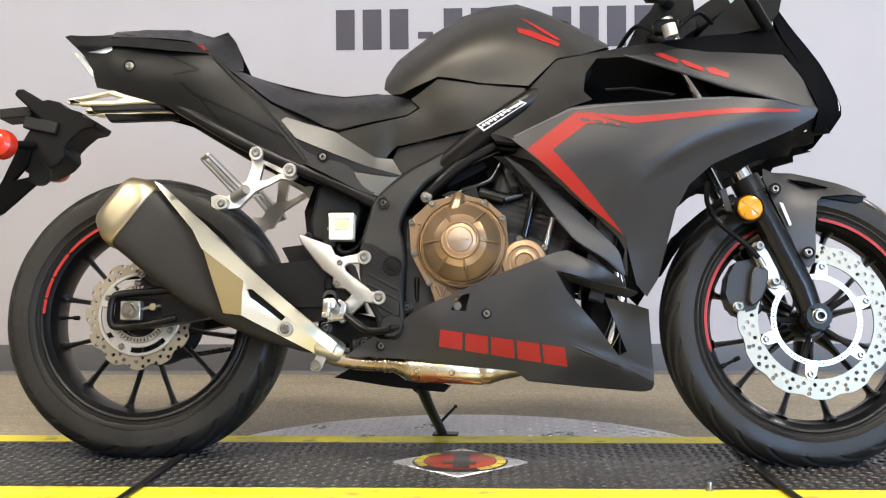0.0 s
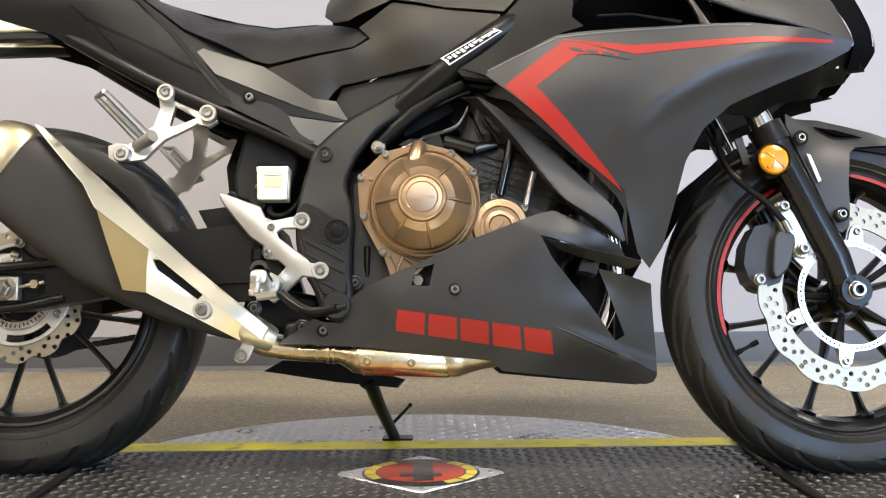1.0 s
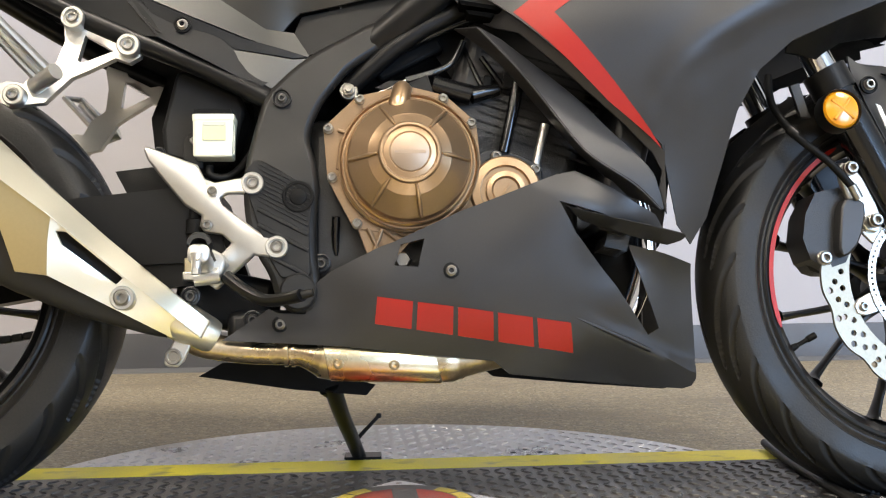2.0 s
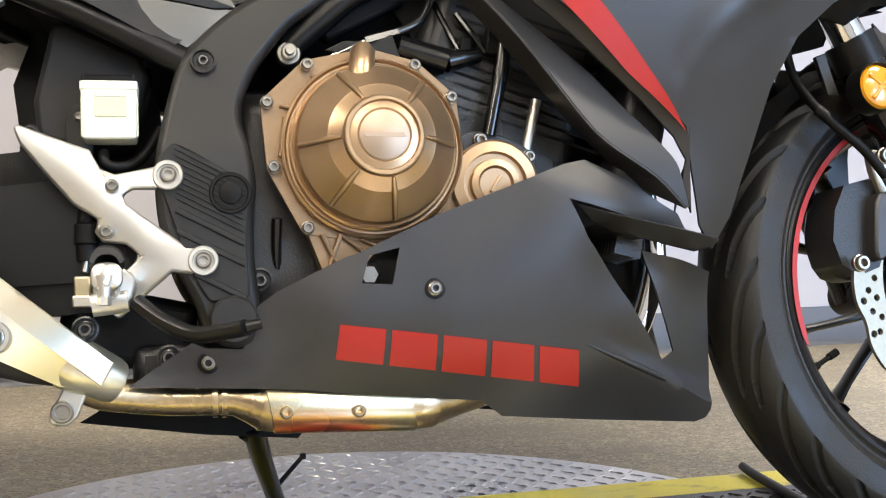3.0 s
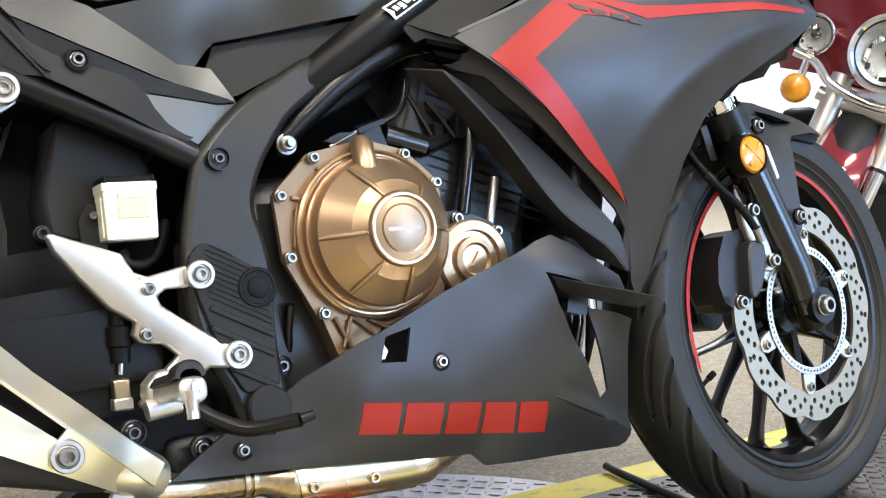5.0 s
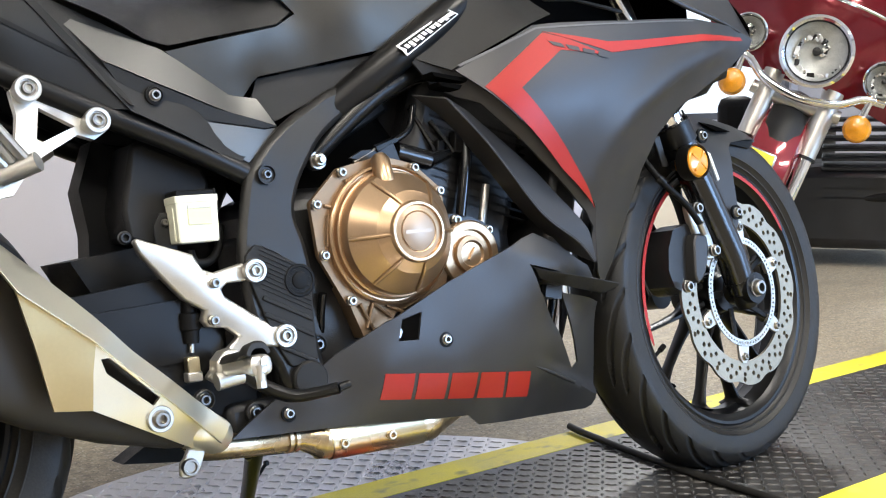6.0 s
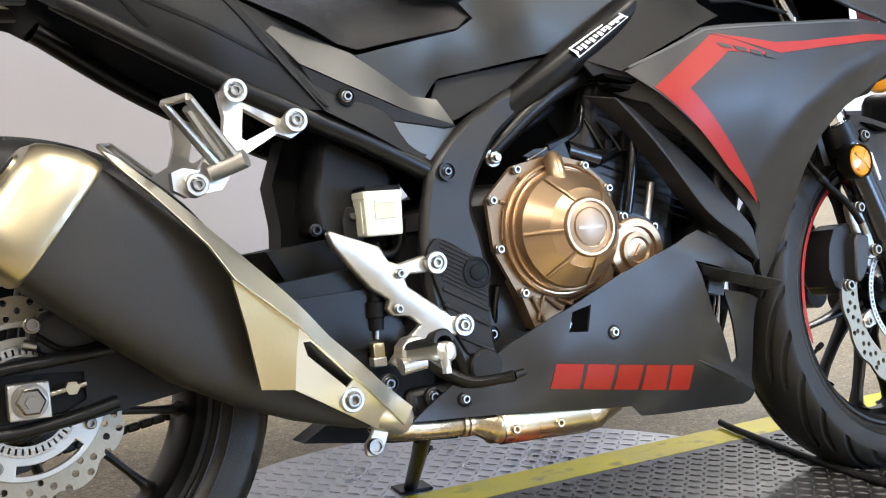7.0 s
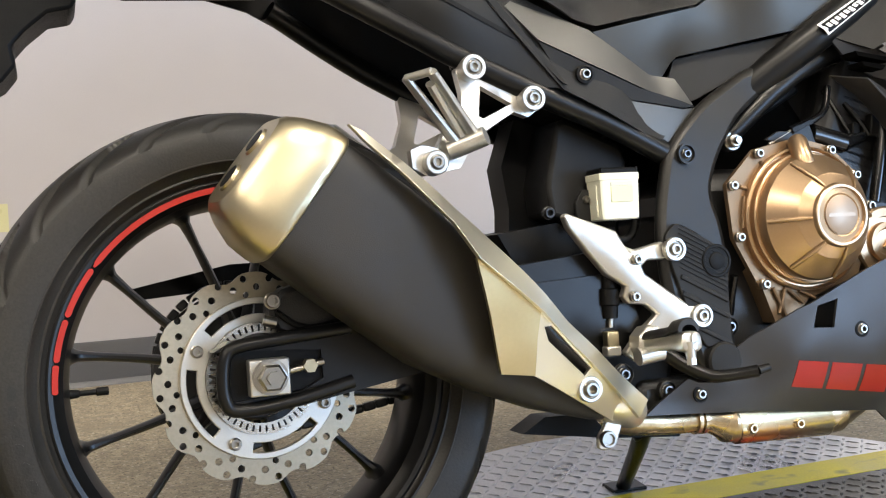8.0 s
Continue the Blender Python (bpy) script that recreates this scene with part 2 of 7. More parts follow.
def slab(outline, front, thick, holes=(), step=0.02, flip=1):
    """A curved plate: its front lies at y = front(x, z), its back thick behind it."""
    vs, fs = sheet(outline, holes, step)
    bm = bmesh.new()
    used = sorted({i for f in fs for i in f})
    a = {i: bm.verts.new((vs[i][0], flip * front(*vs[i]), vs[i][1])) for i in used}
    b = {i: bm.verts.new((vs[i][0], flip * (front(*vs[i]) + thick), vs[i][1])) for i in used}
    count = {}
    for f in fs:
        bm.faces.new([a[i] for i in f])
        bm.faces.new([b[i] for i in reversed(f)])
        for i in range(3):
            key = (f[i], f[(i + 1) % 3])
            count[frozenset(key)] = count.get(frozenset(key), []) + [key]
    for keys in count.values():
        if len(keys) == 1:
            i, j = keys[0]
            bm.faces.new([a[j], a[i], b[i], b[j]])
    return bm


def panel(name, outline, mat, parent, ctrl=(), thick=0.004, holes=(), step=0.018, bevel=0.0012, mirror=False, label="", soft=0, xf=None, lift=0.0, ease=0.01, fold=None):
    """A body panel from an outline of (x, z, y) with points inside it that shape its swell. Returns it and its surface."""
    base = spline(list(outline) + list(ctrl), ease)
    f = base if fold is None else (lambda x, z: base(x, z) + fold(x, z))
    flat = [(p[0], p[1]) for p in outline]
    if soft:
        flat = rounded(flat, 0.22, soft)
    g = (lambda x, z: f(x, z) - lift)
    ob = part(name, slab(flat, g, thick, holes, step), mat, parent, label, bevel=bevel, xf=xf)
    if mirror:
        part(name, slab(flat, lambda x, z: min(g(x, z), -0.0005), thick, holes, step, -1), mat, parent, label, bevel=bevel, xf=xf)
    return ob, f


def decal(name, outline, surface, mat, parent, label="", lift=0.0009, step=0.015, xf=None):
    return part(name, slab([(p[0], p[1]) for p in outline], lambda x, z: surface(x, z) - lift, 0.0006, (), step), mat, parent, label, xf=xf)


def plate(name, outline, y, thick, mat, parent, holes=(), bevel=0.002, label="", step=0.03, soft=0, xf=None):
    """A flat or tilted plate; outline of (x, z) or (x, z, y)."""
    flat = [(p[0], p[1]) for p in outline]
    f = spline(outline) if len(outline[0]) > 2 else (lambda x, z: y)
    if soft:
        flat = rounded(flat, 0.25, soft)
    return part(name, slab(flat, f, thick, holes, step), mat, parent, label, bevel=bevel, xf=xf)


def smooth_path(points, per=6):
    p = [Vector(q) for q in points]
    out = []
    for i in range(len(p) - 1):
        a, b, c, d = p[max(i - 1, 0)], p[i], p[i + 1], p[min(i + 2, len(p) - 1)]
        for k in range(per):
            t = k / per
            out.append(0.5 * ((2 * b) + (c - a) * t + (2 * a - 5 * b + 4 * c - d) * t * t + (3 * b - a - 3 * c + d) * t ** 3))
    return out + [p[-1]]


def rings(bm, loops, closed=False, caps=True):
    vs = [[bm.verts.new(v) for v in lp] for lp in loops]
    n = len(vs[0])
    for i in range(len(vs) if closed else len(vs) - 1):
        a, b = vs[i], vs[(i + 1) % len(vs)]
        for k in range(n):
            bm.faces.new((a[k], a[(k + 1) % n], b[(k + 1) % n], b[k]))
    if caps and not closed:
        bm.faces.new(vs[0][::-1])
        bm.faces.new(vs[-1])
    return bm


def tube_mesh(points, radius, n=12, per=6, flat=1.0, up=(0, 1, 0)):
    """A swept round or oval bar. radius: one number or one for each point; flat: its height over its width."""
    path = smooth_path(points, per) if per > 1 else [Vector(p) for p in points]
    m = len(points)
    rad = [radius] * len(path) if not isinstance(radius, (list, tuple)) else [float(np.interp(i / max(1, len(path) - 1) * (m - 1), range(m), radius)) for i in range(len(path))]
    loops, side = [], None
    for i, p in enumerate(path):
        d = (path[min(i + 1, len(path) - 1)] - path[max(i - 1, 0)]).normalized()
        if side is None:
            side = d.cross(Vector(up))
            side = side.normalized() if side.length > 1e-4 else d.orthogonal().normalized()
        side = (side - d * side.dot(d)).normalized()
        top = d.cross(side)
        loops.append([p + side * rad[i] * math.cos(a) + top * rad[i] * flat * math.sin(a) for a in (2 * math.pi * k / n for k in range(n))])
    return rings(bmesh.new(), loops)


def tube(name, points, radius, mat, parent, n=12, per=6, label="", flat=1.0, xf=None, up=(0, 1, 0)):
    return part(name, tube_mesh(points, radius, n, per, flat, up), mat, parent, label, xf=xf)


def lathe_mesh(profile, x, z, n=48, closed=False):
    """Turns a profile of (radius, y) about an axle along y at (x, z)."""
    bm = bmesh.new()
    loops = [[(x + r * math.cos(a), y, z + r * math.sin(a)) for a in (2 * math.pi * k / n for k in range(n))] for r, y in profile]
    return rings(bm, loops, closed)


def lathe(name, profile, x, z, mat, parent, n=48, closed=False, label="", sharp=32, xf=None, bevel=0.0):
    return part(name, lathe_mesh(profile, x, z, n, closed), mat, parent, label, sharp, bevel, xf)


def box_mesh(size, m=None):
    bm = bmesh.new()
    bmesh.ops.create_cube(bm, size=1.0)
    bm.transform((m if m is not None else Matrix()) @ Matrix.Diagonal((*size, 1)))
    return bm


def box(name, centre, size, mat, parent, bevel=0.003, rot=(0, 0, 0), label="", xf=None):
    return part(name, box_mesh(size, pose(*centre, *rot)), mat, parent, label, bevel=bevel, xf=xf)


BOLTS = {}


def bolt(x, z, y, parent, r=0.007, mat=None, name="bolt", xf=None, label=""):
    """A round socket-head bolt that looks out along -y."""
    mat = mat or ZINC
    key = (round(r, 4), mat.name)
    if key not in BOLTS:
        bm = lathe_mesh([(r * 1.18, 0.004), (r * 1.18, -0.0008), (r * 1.02, -0.0015), (r, -r * 0.62), (r * 0.86, -r * 0.8), (r * 0.58, -r * 0.8)], 0, 0, 18)
        bm.faces.ensure_lookup_table()
        last = [f for f in bm.faces if len(f.verts) == 18 and abs(f.calc_center_median().y + r * 0.8) < 1e-5]
        bmesh.ops.inset_individual(bm, faces=last, thickness=0.0002)
        for f in last:
            for v in f.verts:
                v.co.y += r * 1.0
        ob = part(name, bm, mat, parent, label)
        BOLTS[key] = ob.data
    else:
        ob = new(name, BOLTS[key])
        ob.parent = parent
        if label:
            ob["label"] = label
    m = Matrix.Translation((x, y, z)) @ Matrix.Rotation(x * 37 + z * 11, 4, "Y")
    ob.matrix_basis = (xf @ m) if xf is not None else m
    return ob


def circle(x, z, r, n=16, a0=0.0):
    return [(x + r * math.cos(a0 + 2 * math.pi * k / n), z + r * math.sin(a0 + 2 * math.pi * k / n)) for k in range(n)]

# ---- the room ----
TURN = math.atan(0.045)
CX, CY = 0.69, -0.055          # the turntable's hub, below the machine
STRIP = pose(CX, CY, 0, 0, 0, math.degrees(TURN))


def slab_box(name, lo, hi, mat, kind="structure", m=None, label=""):
    bm = box_mesh([b - a for a, b in zip(lo, hi)], Matrix.Translation([(a + b) / 2 for a, b in zip(lo, hi)]))
    ob = part(name, bm, mat)
    if m is not None:
        ob.matrix_world = m
    return tagged(ob, label, "", "", kind)


slab_box("floor", (-7, -8, -0.2), (9, 6.0, 0.0), FLOORM, label="tan speckled sealed concrete showroom floor")
WALL = pose(0, 1.31, 0, 0, 0, math.degrees(TURN))
slab_box("wall_north", (-8, 0.0, -0.1), (2.42, 0.15, 3.4), WALLM, m=WALL, label="pale lavender-grey painted plain wall")
slab_box("wall_west", (-7.15, -8, -0.1), (-7.0, 2, 3.4), WALLM, label="pale grey painted wall")
slab_box("wall_east", (9.0, -8, -0.1), (9.15, -7.6, 3.4), WALLM, label="pale grey painted wall")
slab_box("wall_east", (9.0, -1.0, -0.1), (9.15, 6, 3.4), WALLM, label="pale grey painted wall")
slab_box("wall_east", (9.0, -7.6, -0.1), (9.15, -1.0, 0.2), WALLM, label="pale grey wall below the shop window")
slab_box("wall_east", (9.0, -7.6, 3.0), (9.15, -1.0, 3.4), WALLM, label="pale grey wall above the shop window")
shop = thing("window_1", "wide shop window with grey metal frame", "window", kind="structure")
for yy in (-7.58, -5.4, -3.2, -1.02):
    box("window_frame", (9.07, yy, 1.6), (0.09, 0.06, 2.8), BASEM, shop, 0.005)
for zz in (0.23, 2.97):
    box("window_frame", (9.07, -4.3, zz), (0.09, 6.6, 0.06), BASEM, shop, 0.005)
slab_box("wall_far", (2.3, 5.9, -0.1), (6.3, 6.05, 3.4), WALLM, label="pale grey painted far wall")
slab_box("wall_far", (8.9, 5.9, -0.1), (9.1, 6.05, 3.4), WALLM, label="pale grey painted far wall")
slab_box("wall_far", (6.3, 5.9, -0.1), (8.9, 6.05, 0.4), WALLM, label="pale grey far wall below the window")
slab_box("wall_far", (6.3, 5.9, 2.7), (8.9, 6.05, 3.4), WALLM, label="pale grey far wall above the window")
far_win = thing("window_3", "bright daylit window with grey metal frame", "window", kind="structure")
for xx in (6.33, 8.87):
    box("window_frame", (xx, 5.97, 1.55), (0.06, 0.09, 2.3), BASEM, far_win, 0.005)
for zz in (0.43, 2.67):
    box("window_frame", (7.6, 5.97, zz), (2.6, 0.09, 0.06), BASEM, far_win, 0.005)
slab_box("backdrop", (5.5, 6.5, -0.1), (9.9, 6.55, 3.6), SKYM, label="pale overcast daylight outside the window")
slab_box("wall_return", (2.27, 1.56, -0.1), (2.42, 6.0, 3.4), WALLM, label="pale grey painted wall end")
slab_box("wall_south", (-7, -8.15, -0.1), (-2.1, -8.0, 3.4), WALLM, label="pale grey painted wall")
slab_box("wall_south", (2.9, -8.15, -0.1), (4.2, -8.0, 3.4), WALLM, label="pale grey painted wall")
slab_box("wall_south", (-2.1, -8.15, -0.1), (2.9, -8.0, 0.2), WALLM, label="pale grey wall below the shop window")
slab_box("wall_south", (-2.1, -8.15, 3.0), (2.9, -8.0, 3.4), WALLM, label="pale grey wall above the shop window")
slab_box("wall_south", (8.6, -8.15, -0.1), (9.15, -8.0, 3.4), WALLM, label="pale grey painted wall")
slab_box("wall_south", (4.2, -8.15, -0.1), (8.6, -8.0, 0.2), WALLM, label="pale grey wall below the shop window")
slab_box("wall_south", (4.2, -8.15, 3.0), (8.6, -8.0, 3.4), WALLM, label="pale grey wall above the shop window")
# the window round x = 0.4 is invented to hold the fill lamp
shop = thing("window_2", "wide shop window and an added fill window with grey metal frame", "window", kind="structure")
for xx in (-2.08, 0.4, 2.88, 4.22, 6.4, 8.58):
    box("window_frame", (xx, -8.07, 1.6), (0.06, 0.09, 2.8), BASEM, shop, 0.005)
for zz in (0.23, 2.97):
    box("window_frame", (6.4, -8.07, zz), (4.4, 0.09, 0.06), BASEM, shop, 0.005)
    box("window_frame", (0.4, -8.07, zz), (5.0, 0.09, 0.06), BASEM, shop, 0.005)
slab_box("ceiling", (-7.1, -8.1, 3.4), (9.1, 6.1, 3.5), CEILM, label="white tiled ceiling")
bm = bmesh.new()
prof = [(0, 0), (-0.012, 0), (-0.009, 0.006), (-0.004, 0.012), (-0.004, 0.095), (-0.002, 0.1), (0, 0.1)]
rings(bm, [[(x, y - 0.001, z) for y, z in prof] for x in (-8, 2.42)])
base = tagged(part("baseboard", bm, BASEM), "dark grey vinyl cove base along the wall", "", "", "structure")
base.matrix_world = WALL

# wall number, in plain bars
number = thing("wall_lettering", "large dark number in plain bars on the wall", "sign")
number.matrix_world = WALL
for i in range(12):
    gx = 0.17 + i * 0.0895
    if i in (3, 7):
        box("bar", (gx + 0.036, -0.0015, 1.125), (0.05, 0.002, 0.022), NUMM, number, 0)
    else:
        box("bar", (gx + 0.038, -0.0015, 1.146), (0.062, 0.002, 0.132), NUMM, number, 0)

sticker = thing("wall_sticker", "small pale yellow sticker on the wall", "sticker", WALL)
box("paper", (-0.325, -0.001, 0.385), (0.07, 0.0015, 0.06), FLUID, sticker, 0)

# turntable with a raised tread
table = tagged(thing("turntable", "round worn steel tread-plate turntable set in the floor", "turntable"), kind="structure")
table.matrix_world = STRIP
lathe_z = bmesh.new()
rings(lathe_z, [[(r * math.cos(a), r * math.sin(a), z) for a in (2 * math.pi * k / 96 for k in range(96))] for r, z in ((0.605, 0.0), (0.604, 0.003), (0.601, 0.004))])
part("disc", lathe_z, PLATEM, table)


def lugs(test, pitch, long, wide, high, z0, x0, x1, y0, y1, near=None, mat=None, parent=None):
    """Raised diamond lugs, turned crosswise by turns, on all places that pass the test; those near stand alone."""
    vs, fs = [], []
    single = bpy.data.meshes.new("lug")
    single.from_pydata([(u, v, h) for u, v, h in ((-long, 0, 0), (0, -wide, 0), (long, 0, 0), (0, wide, 0), (-long * 0.62, 0, high), (0, -wide * 0.45, high), (long * 0.62, 0, high), (0, wide * 0.45, high))], [], [(4, 5, 6, 7)] + [(n, (n + 1) % 4, 4 + (n + 1) % 4, 4 + n) for n in range(4)])
    single.materials.append(mat)
    alone = 0
    nx, ny = int((x1 - x0) / pitch), int((y1 - y0) / pitch)
    for i in range(nx):
        for j in range(ny):
            cx, cy = x0 + (i + 0.5) * pitch, y0 + (j + 0.5) * pitch
            if not test(cx, cy):
                continue
            a = math.radians(45 if (i + j) % 2 else -45)
            if near(cx, cy) and alone < 300:
                ob = new("lug", single)
                ob.parent = parent
                ob.matrix_basis = Matrix.Translation((cx, cy, z0)) @ Matrix.Rotation(a, 4, "Z")
                alone += 1
                continue
            c, s = math.cos(a), math.sin(a)
            k = len(vs)
            for u, v, h in ((-long, 0, 0), (0, -wide, 0), (long, 0, 0), (0, wide, 0), (-long * 0.62, 0, high), (0, -wide * 0.45, high), (long * 0.62, 0, high), (0, wide * 0.45, high)):
                vs.append((cx + u * c - v * s, cy + u * s + v * c, z0 + h))
            fs += [(k + 4, k + 5, k + 6, k + 7)] + [(k + n, k + (n + 1) % 4, k + 4 + (n + 1) % 4, k + 4 + n) for n in range(4)]
    me = bpy.data.meshes.new("lugs")
    me.from_pydata(vs, [], fs)
    return me


def tread(me, mat, parent, name):
    me.materials.append(mat)
    ob = new(name, me)
    ob.parent = parent
    return tagged(ob, kind="stuff")


tread(lugs(lambda x, y: math.hypot(x, y) < 0.59 and (y > 0.302 or y < -0.302), 0.0225, 0.0120, 0.0027, 0.0018, 0.004, -0.6, 0.6, -0.6, 0.6, lambda x, y: abs(x) < 0.45 and y > 0.28, POLISH, table), POLISH, table, "tread_lugs")

mat_ob = thing("floor_mat", "long black rubber tread mat with yellow painted borders", "mat", kind="structure")
mat_ob.matrix_world = STRIP
box("mat", (0.3, 0, 0.0045), (5.4, 0.43, 0.007), MATM, mat_ob, 0.001)
tread(lugs(lambda x, y: True, 0.0205, 0.0110, 0.0030, 0.0024, 0.008, -1.7, 3.0, -0.208, 0.21, lambda x, y: abs(x) < 0.45 and y < -0.02, LUGM, mat_ob), LUGM, mat_ob, "tread_lugs")
for s in (-1, 1):
    box("border", (0.3, s * 0.2525, 0.0042), (5.4, 0.074, 0.0075), YELLOW, mat_ob, 0.001, label="scuffed yellow border stripe")

badge = thing("floor_badge", "diamond-shaped metal floor badge with a red and yellow round", "badge", STRIP)
bm = bmesh.new()
rings(bm, [[(x * k, y * k, z) for x, y in rounded([(-0.145, 0), (0, -0.135), (0.145, 0), (0, 0.135)], 0.03, 1)] for k, z in ((1, 0.009), (0.985, 0.0115))])
part("backing", bm, PLATEM, badge, "grey metal diamond plate")


def disc_z(r0, z0, z1, sy=1.0, n=48):
    return rings(bmesh.new(), [[(r * math.cos(a), sy * r * math.sin(a), z) for a in (2 * math.pi * k / n for k in range(n))] for r, z in ((r0, z0), (r0 * 0.985, z1))])


part("ring", disc_z(0.1, 0.0117, 0.0128), MATM, badge, "dark round border")
part("round", disc_z(0.074, 0.013, 0.0136), BADGER, badge, "worn red round")


def arc_z(r0, r1, a0, a1, z0, z1, n=5):
    """A flat block that follows an arc on the floor badge."""
    loops = []
    for k in range(n + 1):
        a = radians(a0 + (a1 - a0) * k / n)
        c, q = math.cos(a), math.sin(a)
        loops.append([(r0 * c, r0 * q, z0), (r1 * c, r1 * q, z0), (r1 * c, r1 * q, z1), (r0 * c, r0 * q, z1)])
    return rings(bmesh.new(), loops)


for a0 in (-62, -38, -14, 10, 34, 122, 146, 170, 194):
    part("ring_block", arc_z(0.077, 0.095, a0, a0 + 20, 0.0127, 0.0134), BADGEY, badge, "worn yellow plain block")
part("mark", box_mesh((0.034, 0.135, 0.001), Matrix.Translation((0.004, 0.0, 0.0142))), MATM, badge, "dark worn mark")
part("mark", box_mesh((0.07, 0.02, 0.001), Matrix.Translation((0.0, -0.028, 0.0146))), MATM, badge, "dark worn mark")
for rx, ry in ((-0.118, 0), (0.118, 0), (0, 0.112), (0, -0.112)):
    part("rivet", rings(bmesh.new(), [[(rx + r * math.cos(a), ry + r * math.sin(a), z) for a in (2 * math.pi * k / 12 for k in range(12))] for r, z in ((0.0045, 0.0112), (0.004, 0.0128), (0.002, 0.0134))]), ZINC, badge)
# ---- the motorcycle ----
LEAN = 9.0
bike = thing("motorcycle", "matte charcoal sport motorcycle with red stripes leaning on its side stand", "motorcycle", pose(0, 0, 0, -LEAN))
STEER_AT, RAKE, STEER = Vector((1.31, 0, 0.32)), radians(25.5), radians(4.5)
STEERED = Matrix.Translation((-0.005, 0, -0.002)) @ Matrix.Translation(STEER_AT) @ Matrix.Rotation(STEER, 4, Vector((-math.sin(RAKE), 0, math.cos(RAKE)))) @ Matrix.Translation(-STEER_AT)


def set_in(x, yaw, lean, dx, dy, dz):
    """How a wheel stands in the leaning machine: its own lean and yaw, and a shift."""
    return Matrix.Rotation(radians(LEAN), 4, "X") @ Matrix.Translation((x, 0, 0)) @ Matrix.Rotation(radians(yaw), 4, "Z") @ Matrix.Translation((-x, 0, 0)) @ Matrix.Rotation(radians(-lean), 4, "X") @ Matrix.Translation((dx, dy, dz))


REAR_SET = set_in(0.0, 2.6, 11.0, -0.0017, -0.013, -0.0083)
FRONT_SET = set_in(1.41, 6.8, 11.5, 0.0004, -0.022, -0.0078)


def group(name, label=""):
    """A part that only gathers its pieces."""
    ob = new(name)
    ob.empty_display_size = 0.03
    ob.parent = bike
    if label:
        ob["label"] = label
    return ob


def tyre_mesh(x, z, R, half, r0, groove, n=1300):
    """A tyre whose tread has cut grooves. groove(angle, s): how deep, s from -1 to 1 across the tread."""
    prof = []
    steps = 110
    for i in range(steps + 1):
        s = -1 + 2 * i / steps
        y = half * math.sin(s * 1.42) / math.sin(1.42)
        drop = (1 - math.cos(s * 1.42)) * (R - r0) * 0.42
        prof.append((R - drop, y, s))
    rs, ys = prof[0][0], prof[0][1]
    e = rs - r0
    side = [(r0, 0.74 * half), (r0 + 0.006, 0.80 * half), (r0 + 0.010, 0.87 * half), (r0 + 0.0105, 0.895 * half), (r0 + 0.0125, 0.895 * half), (r0 + 0.013, 0.89 * half), (r0 + 0.40 * e, 0.985 * half), (r0 + 0.41 * e, 1.0 * half), (r0 + 0.43 * e, 1.0 * half), (r0 + 0.44 * e, 0.99 * half), (r0 + 0.78 * e, 1.01 * half)]
    full = [(r, -y, None) for r, y in side] + prof + [(r, y, None) for r, y in reversed(side)]
    vs, fs = [], []
    for k in range(n):
        a = 2 * math.pi * k / n
        for r, y, s in full:
            d = groove(a, s) if s is not None else 0.0
            vs.append((x + (r - d) * math.cos(a), y, z + (r - d) * math.sin(a)))
    m = len(full)
    for k in range(n):
        b = (k + 1) % n
        fs += [(k * m + i, k * m + i + 1, b * m + i + 1, b * m + i) for i in range(m - 1)]
    me = bpy.data.meshes.new("tyre")
    me.from_pydata(vs, [], fs)
    bm = bmesh.new()
    bm.from_mesh(me)
    bpy.data.meshes.remove(me)
    return bm


def grooves(count, sweep, lo=0.05, hi=0.995):
    """Curved grooves, long by turns, that run from the crown to the shoulder."""
    def g(a, s):
        u = abs(s)
        shift = 0.5 if s > 0 else 0.0
        w = (hi - u) / (hi - lo)
        if not 0 < w < 1:
            return 0.0
        ph = (a * count / (2 * math.pi) + shift - sweep * w ** 1.7) % count
        end = 0.12 if int(ph) % 2 else 0.34
        if u < end:
            return 0.0
        near = abs(ph % 1.0 - 0.5) * 2 * math.pi / count * 0.30
        half = 0.0078 * min(1.0, (u - end) / 0.10, (hi - u) / 0.05 + 0.35)
        edge = half * (1 + 2.0 * w) - near
        return 0.0072 * min(1.0, max(0.0, edge / 0.0035))
    return g


def arc_band(x, z, r0, r1, y, a0, a1, n=40):
    """A thin flat arc on the side of a rim."""
    bm = bmesh.new()
    loops = []
    for k in range(n + 1):
        a = radians(a0 + (a1 - a0) * k / n)
        taper = min(1, 0.25 + k / 2, 0.25 + (n - k) / 2)
        ra, rb = (r0 + r1) / 2 - (r1 - r0) / 2 * taper, (r0 + r1) / 2 + (r1 - r0) / 2 * taper + 1e-5
        loops.append([(x + ra * math.cos(a), y, z + ra * math.sin(a)), (x + rb * math.cos(a), y, z + rb * math.sin(a)), (x + rb * math.cos(a), y + 0.0008, z + rb * math.sin(a)), (x + ra * math.cos(a), y + 0.0008, z + ra * math.sin(a))])
    return rings(bm, loops)


